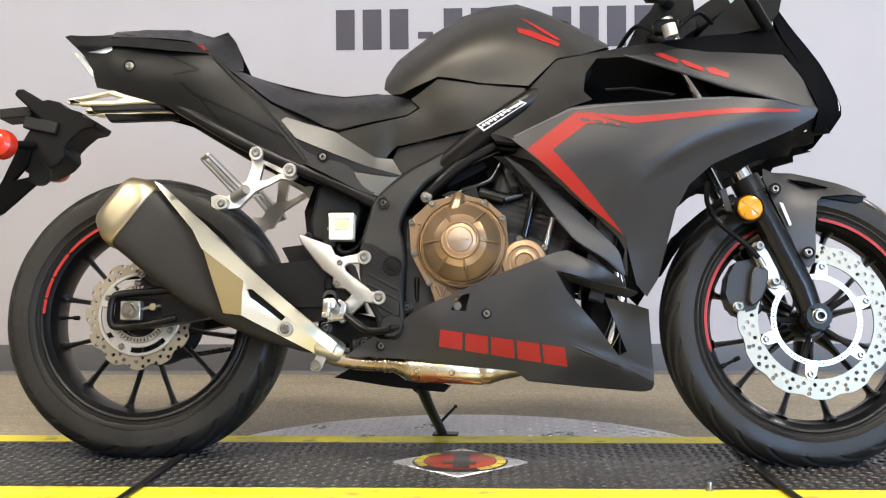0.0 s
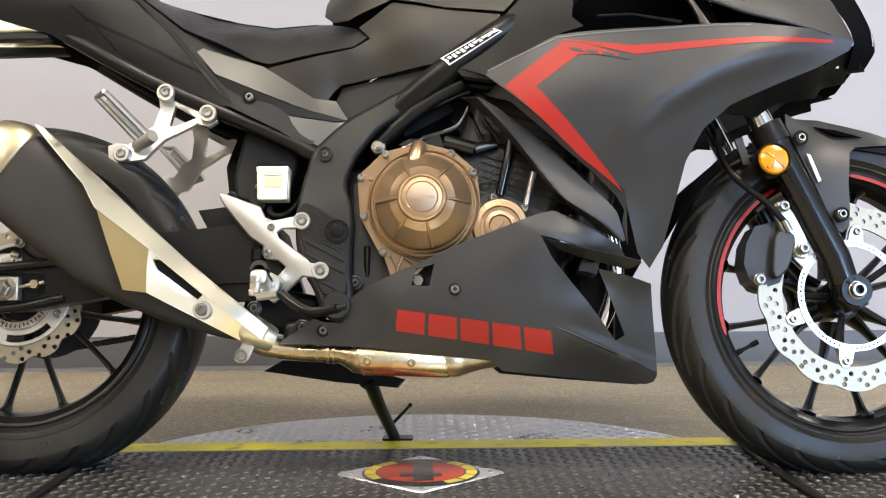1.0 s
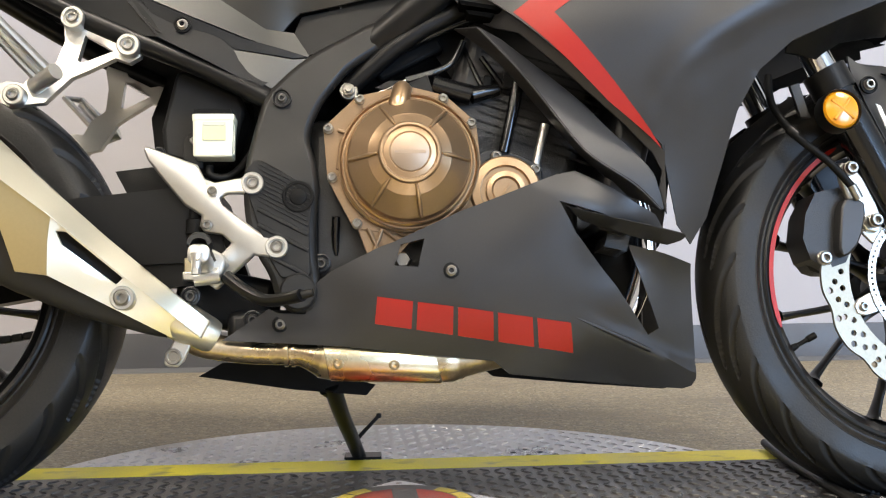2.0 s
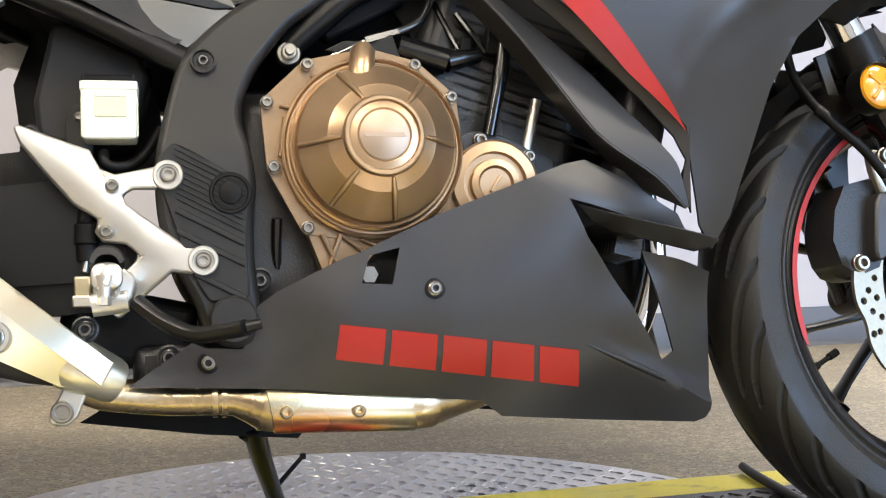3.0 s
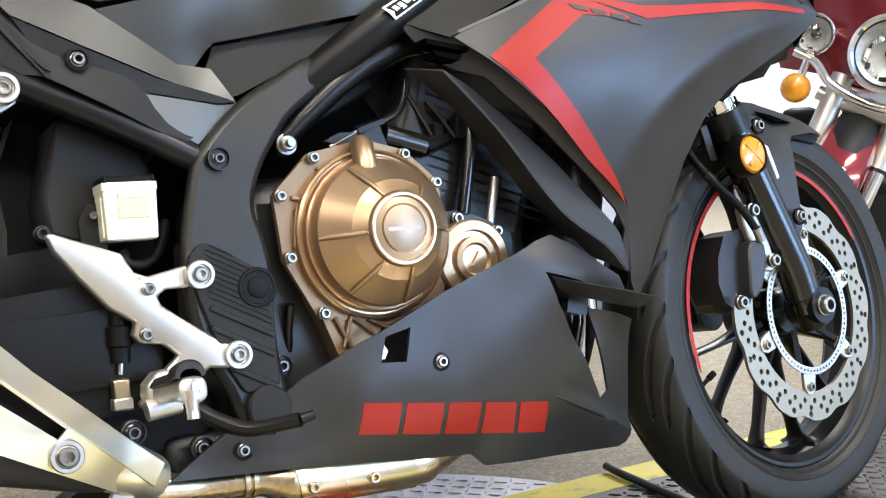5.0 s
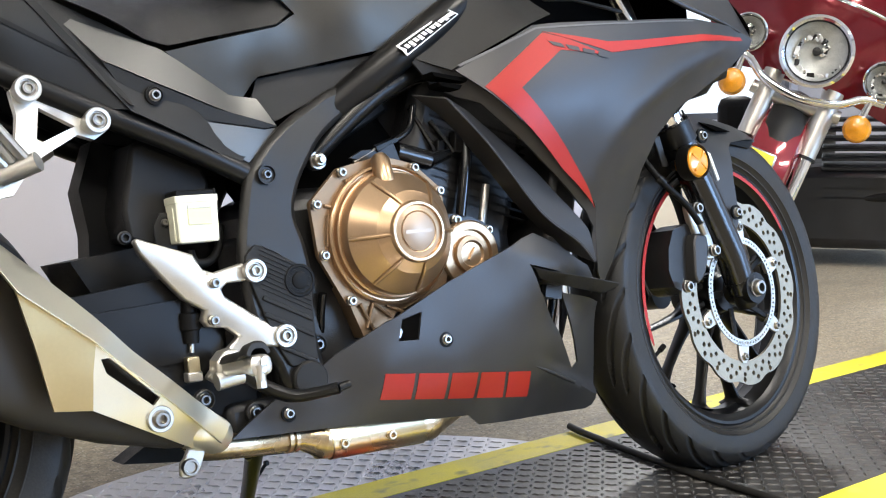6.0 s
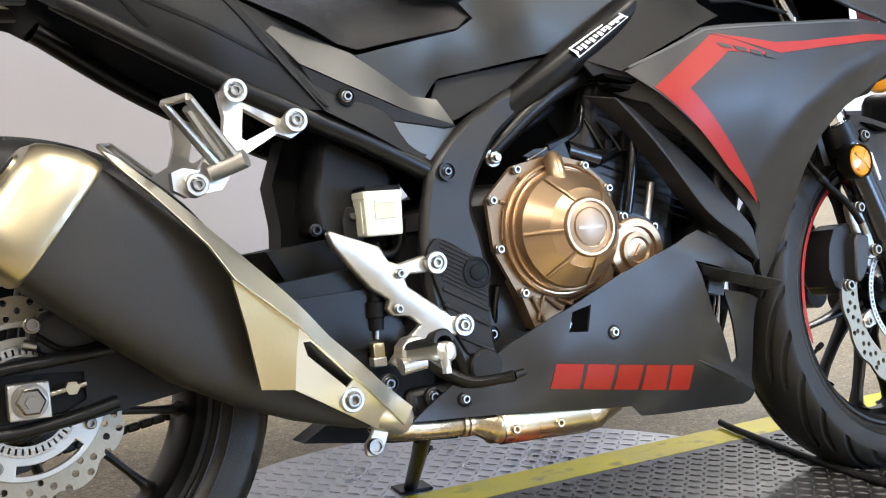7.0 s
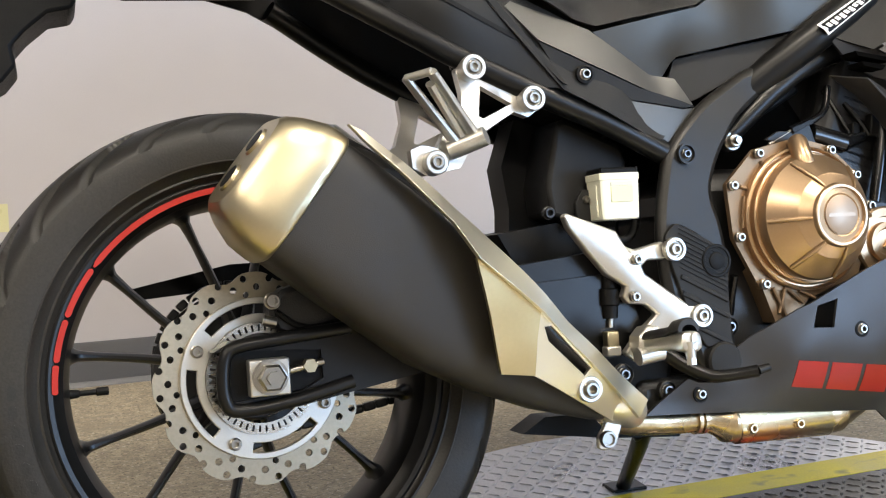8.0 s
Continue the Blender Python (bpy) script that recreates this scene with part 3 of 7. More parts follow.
def wheel(name, x, z, R, half, phase, groove, arcs, xf=None, hub=0.045, valve=180):
    w = group(name)
    r0 = 0.2225
    tyre = part("tyre", tyre_mesh(x, z, R, half, r0, groove), RUBBER, w, "black grooved road tyre with a dusty sidewall", 50, xf=xf)
    tyre.data.materials.append(SIDEWALL)
    rs = r0 + (R - (1 - math.cos(1.42)) * (R - r0) * 0.42 - r0) * 1.0
    back = xf.inverted() if xf is not None else Matrix()
    for f in tyre.data.polygons:
        c = back @ f.center
        if math.hypot(c.x - x, c.z - z) < rs - 0.003 and abs(c.y) > half * 0.5:
            f.material_index = 1
    h = half * 0.80
    lathe("rim", [(0.2275, h - 0.004), (0.2275, h), (0.2245, h + 0.0015), (0.2195, h), (0.2165, h - 0.004), (0.213, h - 0.008), (0.2085, h - 0.012), (0.2025, h - 0.03), (0.1995, 0.012), (0.1995, -0.012), (0.2025, -h + 0.03), (0.2085, -h + 0.012), (0.213, -h + 0.008), (0.2165, -h + 0.004), (0.2195, -h), (0.2245, -h - 0.0015), (0.2275, -h), (0.2275, -h + 0.004), (0.212, -0.03), (0.212, 0.03)], x, z, FRAMEP, w, 128, True, "satin black cast rim", 25, xf)
    lathe("hub", [(hub * 0.5, half * 0.85), (hub * 0.9, half * 0.85), (hub, half * 0.6), (hub * 0.86, 0.0), (hub, -half * 0.6), (hub * 0.9, -half * 0.85), (hub * 0.5, -half * 0.85)], x, z, FRAMEP, w, 40, xf=xf)
    for k in range(6):
        a = radians(phase + 60 * k)
        for s in (-1, 1):
            b0, b1 = a + s * radians(9), a + s * radians(14.5)
            p = [(x + r * math.cos(b0 + (b1 - b0) * q), 0, z + r * math.sin(b0 + (b1 - b0) * q)) for r, q in ((0.04, 0), (0.075, 0.1), (0.12, 0.5), (0.165, 0.85), (0.192, 1.0), (0.2015, 1.05))]
            tube("spoke", p, [0.013, 0.0070, 0.0054, 0.0050, 0.0066, 0.014], FRAMEP, w, 10, 4, flat=2.3, xf=xf)
    for a0, a1 in arcs:
        part("rim_stripe", arc_band(x, z, 0.2140, 0.2205, -h - 0.0022, a0, a1), RED, w, "red rim stripe", xf=xf)
    va = radians(valve)
    stem = [(x + r * math.cos(va), -0.012, z + r * math.sin(va)) for r in (0.2, 0.19, 0.189, 0.172, 0.171, 0.158)]
    tube("valve", stem, [0.0055, 0.0045, 0.0032, 0.0032, 0.0048, 0.0048], BLACK, w, 10, 1, xf=xf)
    return w


def wave_disc(name, x, z, y, R, r, lobes, rows, parent, thick=0.005, xf=None, depth=0.006, label=""):
    """A wave-edged brake disc with rows of drilled holes: (radius, count, start, hole)."""
    out = []
    for k in range(lobes * 12):
        a = 2 * math.pi * k / (lobes * 12)
        u = (k % 12) / 12
        out.append((x + (R - depth * (0.5 - 0.5 * math.cos(2 * math.pi * u)) ** 2) * math.cos(a), z + (R - depth * (0.5 - 0.5 * math.cos(2 * math.pi * u)) ** 2) * math.sin(a)))
    holes = [circle(x, z, r, 60)]
    for rr, cnt, st, hr in rows:
        holes += [circle(x + rr * math.cos(st + 2 * math.pi * k / cnt), z + rr * math.sin(st + 2 * math.pi * k / cnt), hr, 9) for k in range(cnt)]
    return part(name, slab(out, lambda u, v: y, thick, holes, 0.02), DISC, parent, label, bevel=0, xf=xf)


RX, RZ, RR = 0.0, 0.312, 0.312
FX, FZ, FR = 1.41, 0.300, 0.301
rear = wheel("rear_wheel", RX, RZ, RR, 0.080, -87, grooves(24, -2.0), [(20, 70), (92, 141), (141.7, 157), (157.7, 170), (170.7, 179)], REAR_SET, 0.05)
wave_disc("brake_disc", RX, RZ, -0.082, 0.119, 0.088, 12, [(0.112, 24, 0.1, 0.0042), (0.102, 24, 0.23, 0.0042), (0.094, 12, 0.1, 0.0038)], rear, depth=0.0085, xf=REAR_SET, label="drilled wave-edge steel brake disc")
ring = [circle(RX, RZ, 0.062, 48)] + [[(RX + r * math.cos(a0 + d), RZ + r * math.sin(a0 + d)) for r, d in [(0.083, q) for q in np.linspace(-0.5, 0.5, 12)] + [(0.072, q) for q in np.linspace(0.5, -0.5, 12)]] for a0 in (0.297, 1.868, 3.438, 5.01)]
part("disc_carrier", slab(circle(RX, RZ, 0.09, 72), lambda u, v: -0.0865, 0.006, ring, 0.02), ALLOY, rear, bevel=0.001, xf=REAR_SET)
tone = [circle(RX, RZ, 0.05, 40)] + [[(RX + r * math.cos(a + d), RZ + r * math.sin(a + d)) for r, d in ((0.0525, -0.022), (0.0595, -0.022), (0.0595, 0.022), (0.0525, 0.022))] for a in (2 * math.pi * k / 48 for k in range(48))]
part("abs_ring", slab(circle(RX, RZ, 0.0625, 60), lambda u, v: -0.091, 0.002, tone, 0.02), STEEL, rear, xf=REAR_SET)
for k in range(4):
    a = 2.67 + math.pi * k / 2
    bolt(RX + 0.078 * math.cos(a), RZ + 0.078 * math.sin(a), -0.088, rear, 0.006, xf=REAR_SET)
lathe("sprocket", [(0.03, 0.075), (0.098, 0.075), (0.1, 0.079), (0.098, 0.083), (0.03, 0.083)], RX, RZ, ENGINE, rear, 42, xf=REAR_SET)

front = wheel("front_wheel", FX, FZ, FR, 0.057, -93, grooves(24, 2.3), [(25, 82), (118, 196)], FRONT_SET, 0.034, 206)
wave_disc("brake_disc", FX, FZ, -0.078, 0.160, 0.119, 12, [(0.150, 24, 0.1, 0.0045), (0.141, 36, 0.02, 0.0042), (0.131, 36, 0.09, 0.0042)], front, 0.005, FRONT_SET, label="drilled wave-edge steel brake disc")
fring = [circle(FX, FZ, 0.083, 60)] + [circle(FX + 0.0885 * math.cos(a), FZ + 0.0885 * math.sin(a), 0.0021, 6) for a in (2 * math.pi * k / 72 for k in range(72))]
part("abs_ring", slab(circle(FX, FZ, 0.094, 72), lambda u, v: -0.083, 0.002, fring, 0.02), STEEL, front, xf=FRONT_SET)
for k in range(6):
    a = 0.35 + 2 * math.pi * k / 6
    c, s = math.cos(a), math.sin(a)
    plate("disc_boss", [(FX + r * c - q * s, FZ + r * s + q * c) for r, q in ((0.084, -0.015), (0.122, -0.011), (0.122, 0.011), (0.084, 0.015))], -0.0805, 0.006, ALLOY, front, bevel=0.001, soft=1, xf=FRONT_SET)
    bolt(FX + 0.111 * c, FZ + 0.111 * s, -0.081, front, 0.006, xf=FRONT_SET)
for k in range(5):
    a = 0.6 + 2 * math.pi * k / 5
    tube("disc_arm", [(FX + 0.03 * math.cos(a), -0.06, FZ + 0.03 * math.sin(a)), (FX + 0.09 * math.cos(a), -0.076, FZ + 0.09 * math.sin(a))], 0.006, BLACK, front, 8, 1, flat=0.6, xf=FRONT_SET)

# bodywork
body = group("bodywork")
KR = [(1.416, 0.714), (1.377, 0.709), (1.275, 0.685), (1.175, 0.651), (1.085, 0.598), (1.030, 0.550), (1.010, 0.500)]


def fairing_fold(x, z):
    """How far the fairing falls in below its crease, which fades out towards the rear."""
    zc = float(np.interp(x, [p[0] for p in reversed(KR)], [p[1] for p in reversed(KR)]))
    off = z - zc
    ridge = 0.008 * max(0.0, 1 - (off / 0.045 if off > 0 else -off / 0.03)) * min(1.0, max(0.0, (1.36 - x) / 0.06))
    d = max(0.0, zc - z - 0.004)
    fade = min(1.0, max(0.0, (x - 0.96) / 0.16))
    return fade * ((d * d / (d + 0.0015)) * 0.24 - ridge)


side, SIDE_F = panel("side_fairing", [(0.802, 0.658, -0.175), (0.919, 0.715, -0.21), (0.955, 0.718, -0.215), (1.088, 0.723, -0.222), (1.235, 0.733, -0.205), (1.337, 0.729, -0.185), (1.395, 0.718, -0.172), (1.415, 0.712, -0.165), (1.407, 0.698, -0.165), (1.353, 0.668, -0.178), (1.278, 0.635, -0.195), (1.2, 0.599, -0.205), (1.156, 0.561, -0.205), (1.129, 0.51, -0.2), (1.114, 0.447, -0.19), (1.096, 0.376, -0.172), (1.074, 0.341, -0.163), (1.052, 0.365, -0.17), (1.034, 0.432, -0.178), (1.026, 0.464, -0.183), (0.965, 0.514, -0.2), (0.881, 0.584, -0.215), (0.833, 0.628, -0.21)], PAINT, body, [(1.019, 0.624, -0.230), (1.129, 0.647, -0.229), (1.074, 0.527, -0.213), (0.909, 0.655, -0.218), (1.242, 0.68, -0.219), (1.18, 0.605, -0.216)], mirror=True, label="matte charcoal side fairing", ease=0.35, fold=fairing_fold, step=0.013)
decal("stripe", [(0.833, 0.632, -0.215), (0.93, 0.704, -0.215), (0.966, 0.696, -0.215), (1.035, 0.67, -0.215), (0.994, 0.676, -0.215), (0.954, 0.679, -0.215), (0.884, 0.628, -0.215), (0.959, 0.541, -0.215), (1.026, 0.459, -0.215), (0.953, 0.516, -0.215)], SIDE_F, RED, body, "red angular stripe")
decal("stripe", [(0.93, 0.706, -0.215), (1.038, 0.691, -0.215), (1.1, 0.694, -0.215), (1.243, 0.708, -0.215), (1.374, 0.713, -0.215), (1.38, 0.708, -0.215), (1.243, 0.697, -0.215), (1.044, 0.675, -0.215)], SIDE_F, RED, body, "red angular stripe")
# added bead whose round shape draws the cowl's reflected light line
tube("cowl_highlight_bead", [(1.030, -0.186, 0.829), (1.10, -0.193, 0.805), (1.172, -0.195, 0.779), (1.235, -0.194, 0.756), (1.304, -0.190, 0.739), (1.375, -0.176, 0.722)], [0.002, 0.0042, 0.0046, 0.0046, 0.004, 0.002], PAINT, body, 12, 4, "bead added along the upper cowl's edge to draw a highlight", 0.7)
_, COWL_F = panel("upper_cowl", [(1.039, 0.826, -0.185), (1.147, 0.847, -0.164), (1.199, 0.84, -0.16), (1.358, 0.84, -0.128), (1.393, 0.784, -0.142), (1.416, 0.713, -0.163), (1.39, 0.718, -0.17), (1.304, 0.737, -0.187), (1.235, 0.755, -0.192), (1.137, 0.789, -0.192)], PAINT, body, [(1.195, 0.809, -0.182), (1.284, 0.773, -0.178), (1.139, 0.822, -0.18)], mirror=True, step=0.012)
panel("cowl_top", [(1.105, 0.869, -0.136), (1.217, 0.888, -0.12), (1.352, 0.904, -0.09), (1.366, 0.841, -0.125), (1.199, 0.839, -0.158), (1.148, 0.846, -0.162)], GLOSS, body, mirror=True)
panel("nose", [(1.36, 0.972, -0.04), (1.396, 0.926, -0.04), (1.45, 0.844, -0.05), (1.491, 0.747, -0.05), (1.489, 0.728, -0.055), (1.46, 0.689, -0.08), (1.416, 0.676, -0.12), (1.418, 0.713, -0.16), (1.393, 0.785, -0.14), (1.362, 0.843, -0.125), (1.348, 0.904, -0.09)], GLOSS, body, mirror=True)
panel("chin", [(1.209, 0.613, -0.15), (1.282, 0.64, -0.17), (1.363, 0.672, -0.16), (1.419, 0.711, -0.15), (1.458, 0.683, -0.09), (1.421, 0.676, -0.1), (1.42, 0.661, -0.1), (1.377, 0.65, -0.1), (1.368, 0.635, -0.1), (1.296, 0.62, -0.12), (1.254, 0.594, -0.13), (1.21, 0.599, -0.14)], BLACK, body, mirror=True)
panel("duct_cover", [(0.829, 0.764, -0.143), (0.894, 0.836, -0.138), (0.999, 0.85, -0.15), (1.104, 0.868, -0.138), (1.148, 0.847, -0.162), (1.039, 0.827, -0.183), (0.976, 0.83, -0.166), (0.953, 0.801, -0.155), (0.948, 0.758, -0.172), (0.965, 0.735, -0.195), (0.919, 0.718, -0.205), (0.802, 0.66, -0.172), (0.754, 0.681, -0.15), (0.835, 0.738, -0.15)], TEXTURED, body, mirror=True, step=0.012, ease=0.05)
panel("duct_blade", [(0.992, 0.77, -0.15), (1.05, 0.771, -0.155), (1.134, 0.752, -0.165), (1.128, 0.748, -0.165), (1.05, 0.767, -0.15), (0.995, 0.766, -0.148)], TEXTURED, body, mirror=True)
# black sheet that stands in for the shade inside the duct
panel("duct_shade", [(0.947, 0.731, -0.1), (0.924, 0.818, -0.1), (0.96, 0.86, -0.1), (1.046, 0.862, -0.1), (1.299, 0.786, -0.1), (1.331, 0.731, -0.1), (0.982, 0.725, -0.1)], DEEP, body, mirror=True)
panel("fairing_edge", [(0.751, 0.681, -0.15), (0.841, 0.666, -0.172), (0.847, 0.645, -0.192), (0.913, 0.578, -0.2), (0.979, 0.518, -0.19), (1.03, 0.468, -0.18), (1.032, 0.419, -0.172), (1.033, 0.376, -0.166), (1.024, 0.408, -0.16), (1.028, 0.432, -0.165), (1.015, 0.456, -0.168), (0.98, 0.491, -0.175), (0.928, 0.536, -0.182), (0.867, 0.592, -0.178), (0.844, 0.615, -0.17), (0.811, 0.626, -0.16), (0.782, 0.644, -0.15)], PAINT, body, mirror=True, ease=0.4)


def strip(name, first, second, mat, parent, thick=0.005, label=""):
    """A folded panel between two edges of (x, y, z), on both sides of the machine."""
    for s in (1, -1):
        bm = bmesh.new()
        loops = [[bm.verts.new((p.x, s * p.y, p.z)) for p in smooth_path(e, 4)] for e in (first, second)]
        for k in range(len(loops[0]) - 1):
            bm.faces.new((loops[0][k], loops[0][k + 1], loops[1][k + 1], loops[1][k]))
        bmesh.ops.recalc_face_normals(bm, faces=bm.faces)
        bmesh.ops.solidify(bm, geom=bm.faces[:], thickness=thick * 0.5)
        part(name, bm, mat, parent, label, 50, 0.001)


DUCT_FOLD = [(0.790, -0.172, 0.624), (0.848, -0.181, 0.557), (0.905, -0.186, 0.479), (0.934, -0.188, 0.447), (0.990, -0.180, 0.412), (1.026, -0.168, 0.380)]
strip("air_duct", [(0.762, -0.132, 0.634), (0.811, -0.136, 0.597), (0.871, -0.139, 0.527), (0.914, -0.141, 0.474), (0.945, -0.143, 0.442), (0.985, -0.148, 0.405)], DUCT_FOLD, PAINT, body, label="rear-facing side of the folded air duct")
strip("air_duct", DUCT_FOLD, [(0.822, -0.170, 0.606), (0.915, -0.172, 0.530), (0.960, -0.173, 0.485), (1.010, -0.172, 0.436), (1.022, -0.170, 0.410), (1.030, -0.165, 0.382)], PAINT, body, label="outer side of the folded air duct")
# black plates paint the shade inside the vents
for o in ([(0.765, 0.656, -0.165), (0.823, 0.647, -0.165), (0.818, 0.642, -0.165), (0.768, 0.65, -0.165)], [(0.774, 0.643, -0.165), (0.812, 0.638, -0.165), (0.807, 0.632, -0.165), (0.777, 0.637, -0.165)]):
    plate("vent_slot", [p[:2] for p in o], -0.181, 0.03, DEEP, body, bevel=0.001, label="black plate for the shade in a vent slot")
panel("winglet", [(0.898, 0.384, -0.187), (0.947, 0.372, -0.185), (1.005, 0.359, -0.184), (1.049, 0.347, -0.187), (1.052, 0.343, -0.187), (1.045, 0.338, -0.183), (1.03, 0.334, -0.174), (0.964, 0.353, -0.166), (0.921, 0.367, -0.168)], TEXTURED, body, mirror=True, thick=0.007, bevel=0.002)
BC = [p[:2] for p in [(0.852, 0.412, -0.185), (0.887, 0.403, -0.185), (0.917, 0.392, -0.185), (1.01, 0.357, -0.185), (1.036, 0.347, -0.185)]]
BS = sorted([(p[1], p[0]) for p in [(0.694, 0.344, -0.155), (0.681, 0.315, -0.155), (0.659, 0.267, -0.155), (0.62, 0.232, -0.155), (0.532, 0.216, -0.155)]])


def belly_fold(x, z):
    """The belly fairing's upper front facet, above a sharp crease, and its hollow rear lobe."""
    off = z - (0.243 - (x - 0.913) * 0.396)
    ridge = 0.011 * min(1.0, max(0.0, (x - 0.905) / 0.09)) * max(0.0, 1 - (off / 0.016 if off > 0 else -off / 0.05))
    d = max(0.0, z - float(np.interp(x, [p[0] for p in BC], [p[1] for p in BC]))) if x > BC[0][0] - 0.02 else 0.0
    r = max(0.0, float(np.interp(z, [p[0] for p in BS], [p[1] for p in BS])) - x)
    return d * 0.42 * min(1.0, max(0.0, (x - BC[0][0] + 0.02) / 0.05)) + r * r / (r + 0.02) * 0.06 - ridge


belly, BELLY_F = panel("belly_pan", [(0.457, 0.219, -0.134), (0.517, 0.259, -0.14), (0.53, 0.253, -0.145), (0.565, 0.251, -0.148), (0.58, 0.292, -0.15), (0.598, 0.305, -0.157), (0.662, 0.335, -0.168), (0.677, 0.34, -0.17), (0.762, 0.378, -0.175), (0.83, 0.403, -0.18), (0.887, 0.425, -0.188), (0.913, 0.431, -0.188), (0.964, 0.408, -0.18), (1.019, 0.376, -0.168), (1.031, 0.354, -0.16), (0.95, 0.373, -0.18), (0.889, 0.389, -0.189), (0.91, 0.35, -0.18), (0.969, 0.284, -0.14), (1.018, 0.222, -0.1), (1.034, 0.231, -0.095), (0.988, 0.34, -0.125), (1.079, 0.317, -0.1), (1.091, 0.195, -0.06), (1.091, 0.163, -0.052), (1.086, 0.154, -0.05), (1.073, 0.15, -0.05), (0.949, 0.16, -0.08), (0.829, 0.172, -0.117), (0.808, 0.189, -0.121), (0.697, 0.2, -0.132), (0.61, 0.21, -0.135), (0.528, 0.215, -0.133)], PAINT, body, [(0.751, 0.302, -0.172), (0.651, 0.272, -0.167), (0.921, 0.202, -0.12), (0.767, 0.254, -0.166), (0.824, 0.336, -0.18), (0.614, 0.261, -0.152)], mirror=True, holes=[[p[:2] for p in [(0.687, 0.337, -0.17), (0.717, 0.344, -0.17), (0.709, 0.308, -0.17), (0.679, 0.31, -0.17)]]], label="matte charcoal belly fairing", ease=0.05, step=0.008, fold=belly_fold)
tank, TANK_F = panel("fuel_tank", [(0.521, 0.799, -0.07), (0.52, 0.834, -0.035), (0.542, 0.882, -0.005), (0.611, 0.937, 0), (0.687, 0.982, 0), (0.751, 1.003, 0), (0.808, 1.007, 0), (0.915, 0.966, 0), (1.011, 0.904, -0.01), (0.948, 0.858, -0.1), (0.894, 0.843, -0.125), (0.835, 0.781, -0.14), (0.735, 0.789, -0.14), (0.645, 0.806, -0.135), (0.567, 0.776, -0.115), (0.539, 0.781, -0.09)], TANKM, body, [(0.672, 0.888, -0.11), (0.768, 0.927, -0.1), (0.865, 0.903, -0.1), (0.599, 0.835, -0.105), (0.758, 0.845, -0.142), (0.865, 0.834, -0.132), (0.65, 0.837, -0.135), (0.562, 0.829, -0.085)], mirror=True, step=0.012)
panel("knee_panel", [(0.586, 0.763, -0.115), (0.644, 0.802, -0.13), (0.737, 0.786, -0.136), (0.829, 0.776, -0.138), (0.823, 0.759, -0.138), (0.744, 0.699, -0.13), (0.554, 0.665, -0.1), (0.545, 0.657, -0.098), (0.528, 0.636, -0.1), (0.504, 0.638, -0.103), (0.428, 0.692, -0.115), (0.577, 0.725, -0.118), (0.606, 0.743, -0.115)], TANKM, body, [(0.675, 0.739, -0.135), (0.529, 0.674, -0.112)], mirror=True)
panel("lower_panel", [(0.555, 0.663, -0.09), (0.743, 0.695, -0.125), (0.661, 0.65, -0.11), (0.576, 0.609, -0.1), (0.567, 0.607, -0.1), (0.544, 0.636, -0.09)], TEXTURED, body, mirror=True)
panel("side_cover", [(0.183, 0.837, -0.105), (0.282, 0.758, -0.115), (0.428, 0.69, -0.115), (0.503, 0.637, -0.1), (0.539, 0.634, -0.098), (0.568, 0.605, -0.106), (0.503, 0.552, -0.13), (0.371, 0.618, -0.14), (0.274, 0.735, -0.13), (0.223, 0.788, -0.12)], TEXTURED, body, [(0.387, 0.657, -0.13), (0.46, 0.622, -0.128)], mirror=True)
tail, TAIL_F = panel("tail_fairing", [(-0.226, 0.947, -0.03), (-0.218, 0.954, -0.02), (-0.117, 0.953, -0.02), (-0.008, 0.929, -0.06), (0.099, 0.908, -0.085), (0.143, 0.878, -0.1), (0.191, 0.829, -0.11), (0.274, 0.735, -0.13), (0.371, 0.62, -0.137), (0.314, 0.624, -0.13), (0.192, 0.678, -0.115), (0.105, 0.729, -0.105), (0.042, 0.762, -0.1), (-0.123, 0.812, -0.08), (-0.135, 0.844, -0.075), (-0.168, 0.894, -0.05)], TAILM, body, [(-0.036, 0.849, -0.115), (0.095, 0.822, -0.122), (-0.095, 0.919, -0.07), (0.227, 0.71, -0.135)], mirror=True, step=0.012)
panel("pillion_seat", [(-0.1, 0.931, -0.07), (-0.113, 0.963, -0.01), (-0.045, 0.968, 0), (0.056, 0.965, 0), (0.116, 0.946, 0), (0.149, 0.958, 0), (0.167, 0.935, 0), (0.19, 0.882, -0.02), (0.202, 0.849, -0.06), (0.188, 0.835, -0.1), (0.143, 0.878, -0.1), (0.092, 0.911, -0.085), (-0.013, 0.924, -0.08)], SEATM, body, mirror=True, step=0.012, bevel=0.003)
panel("rider_seat", [(0.16, 0.863, -0.05), (0.201, 0.855, -0.01), (0.278, 0.831, 0), (0.356, 0.811, 0), (0.421, 0.801, 0), (0.498, 0.807, 0), (0.526, 0.8, -0.02), (0.583, 0.765, -0.1), (0.601, 0.746, -0.112), (0.577, 0.728, -0.118), (0.432, 0.699, -0.118), (0.402, 0.706, -0.12), (0.283, 0.763, -0.118), (0.217, 0.814, -0.11), (0.19, 0.836, -0.105)], SEATM, body, [(0.376, 0.762, -0.09), (0.473, 0.763, -0.08), (0.261, 0.797, -0.085)], mirror=True, step=0.012, bevel=0.003)

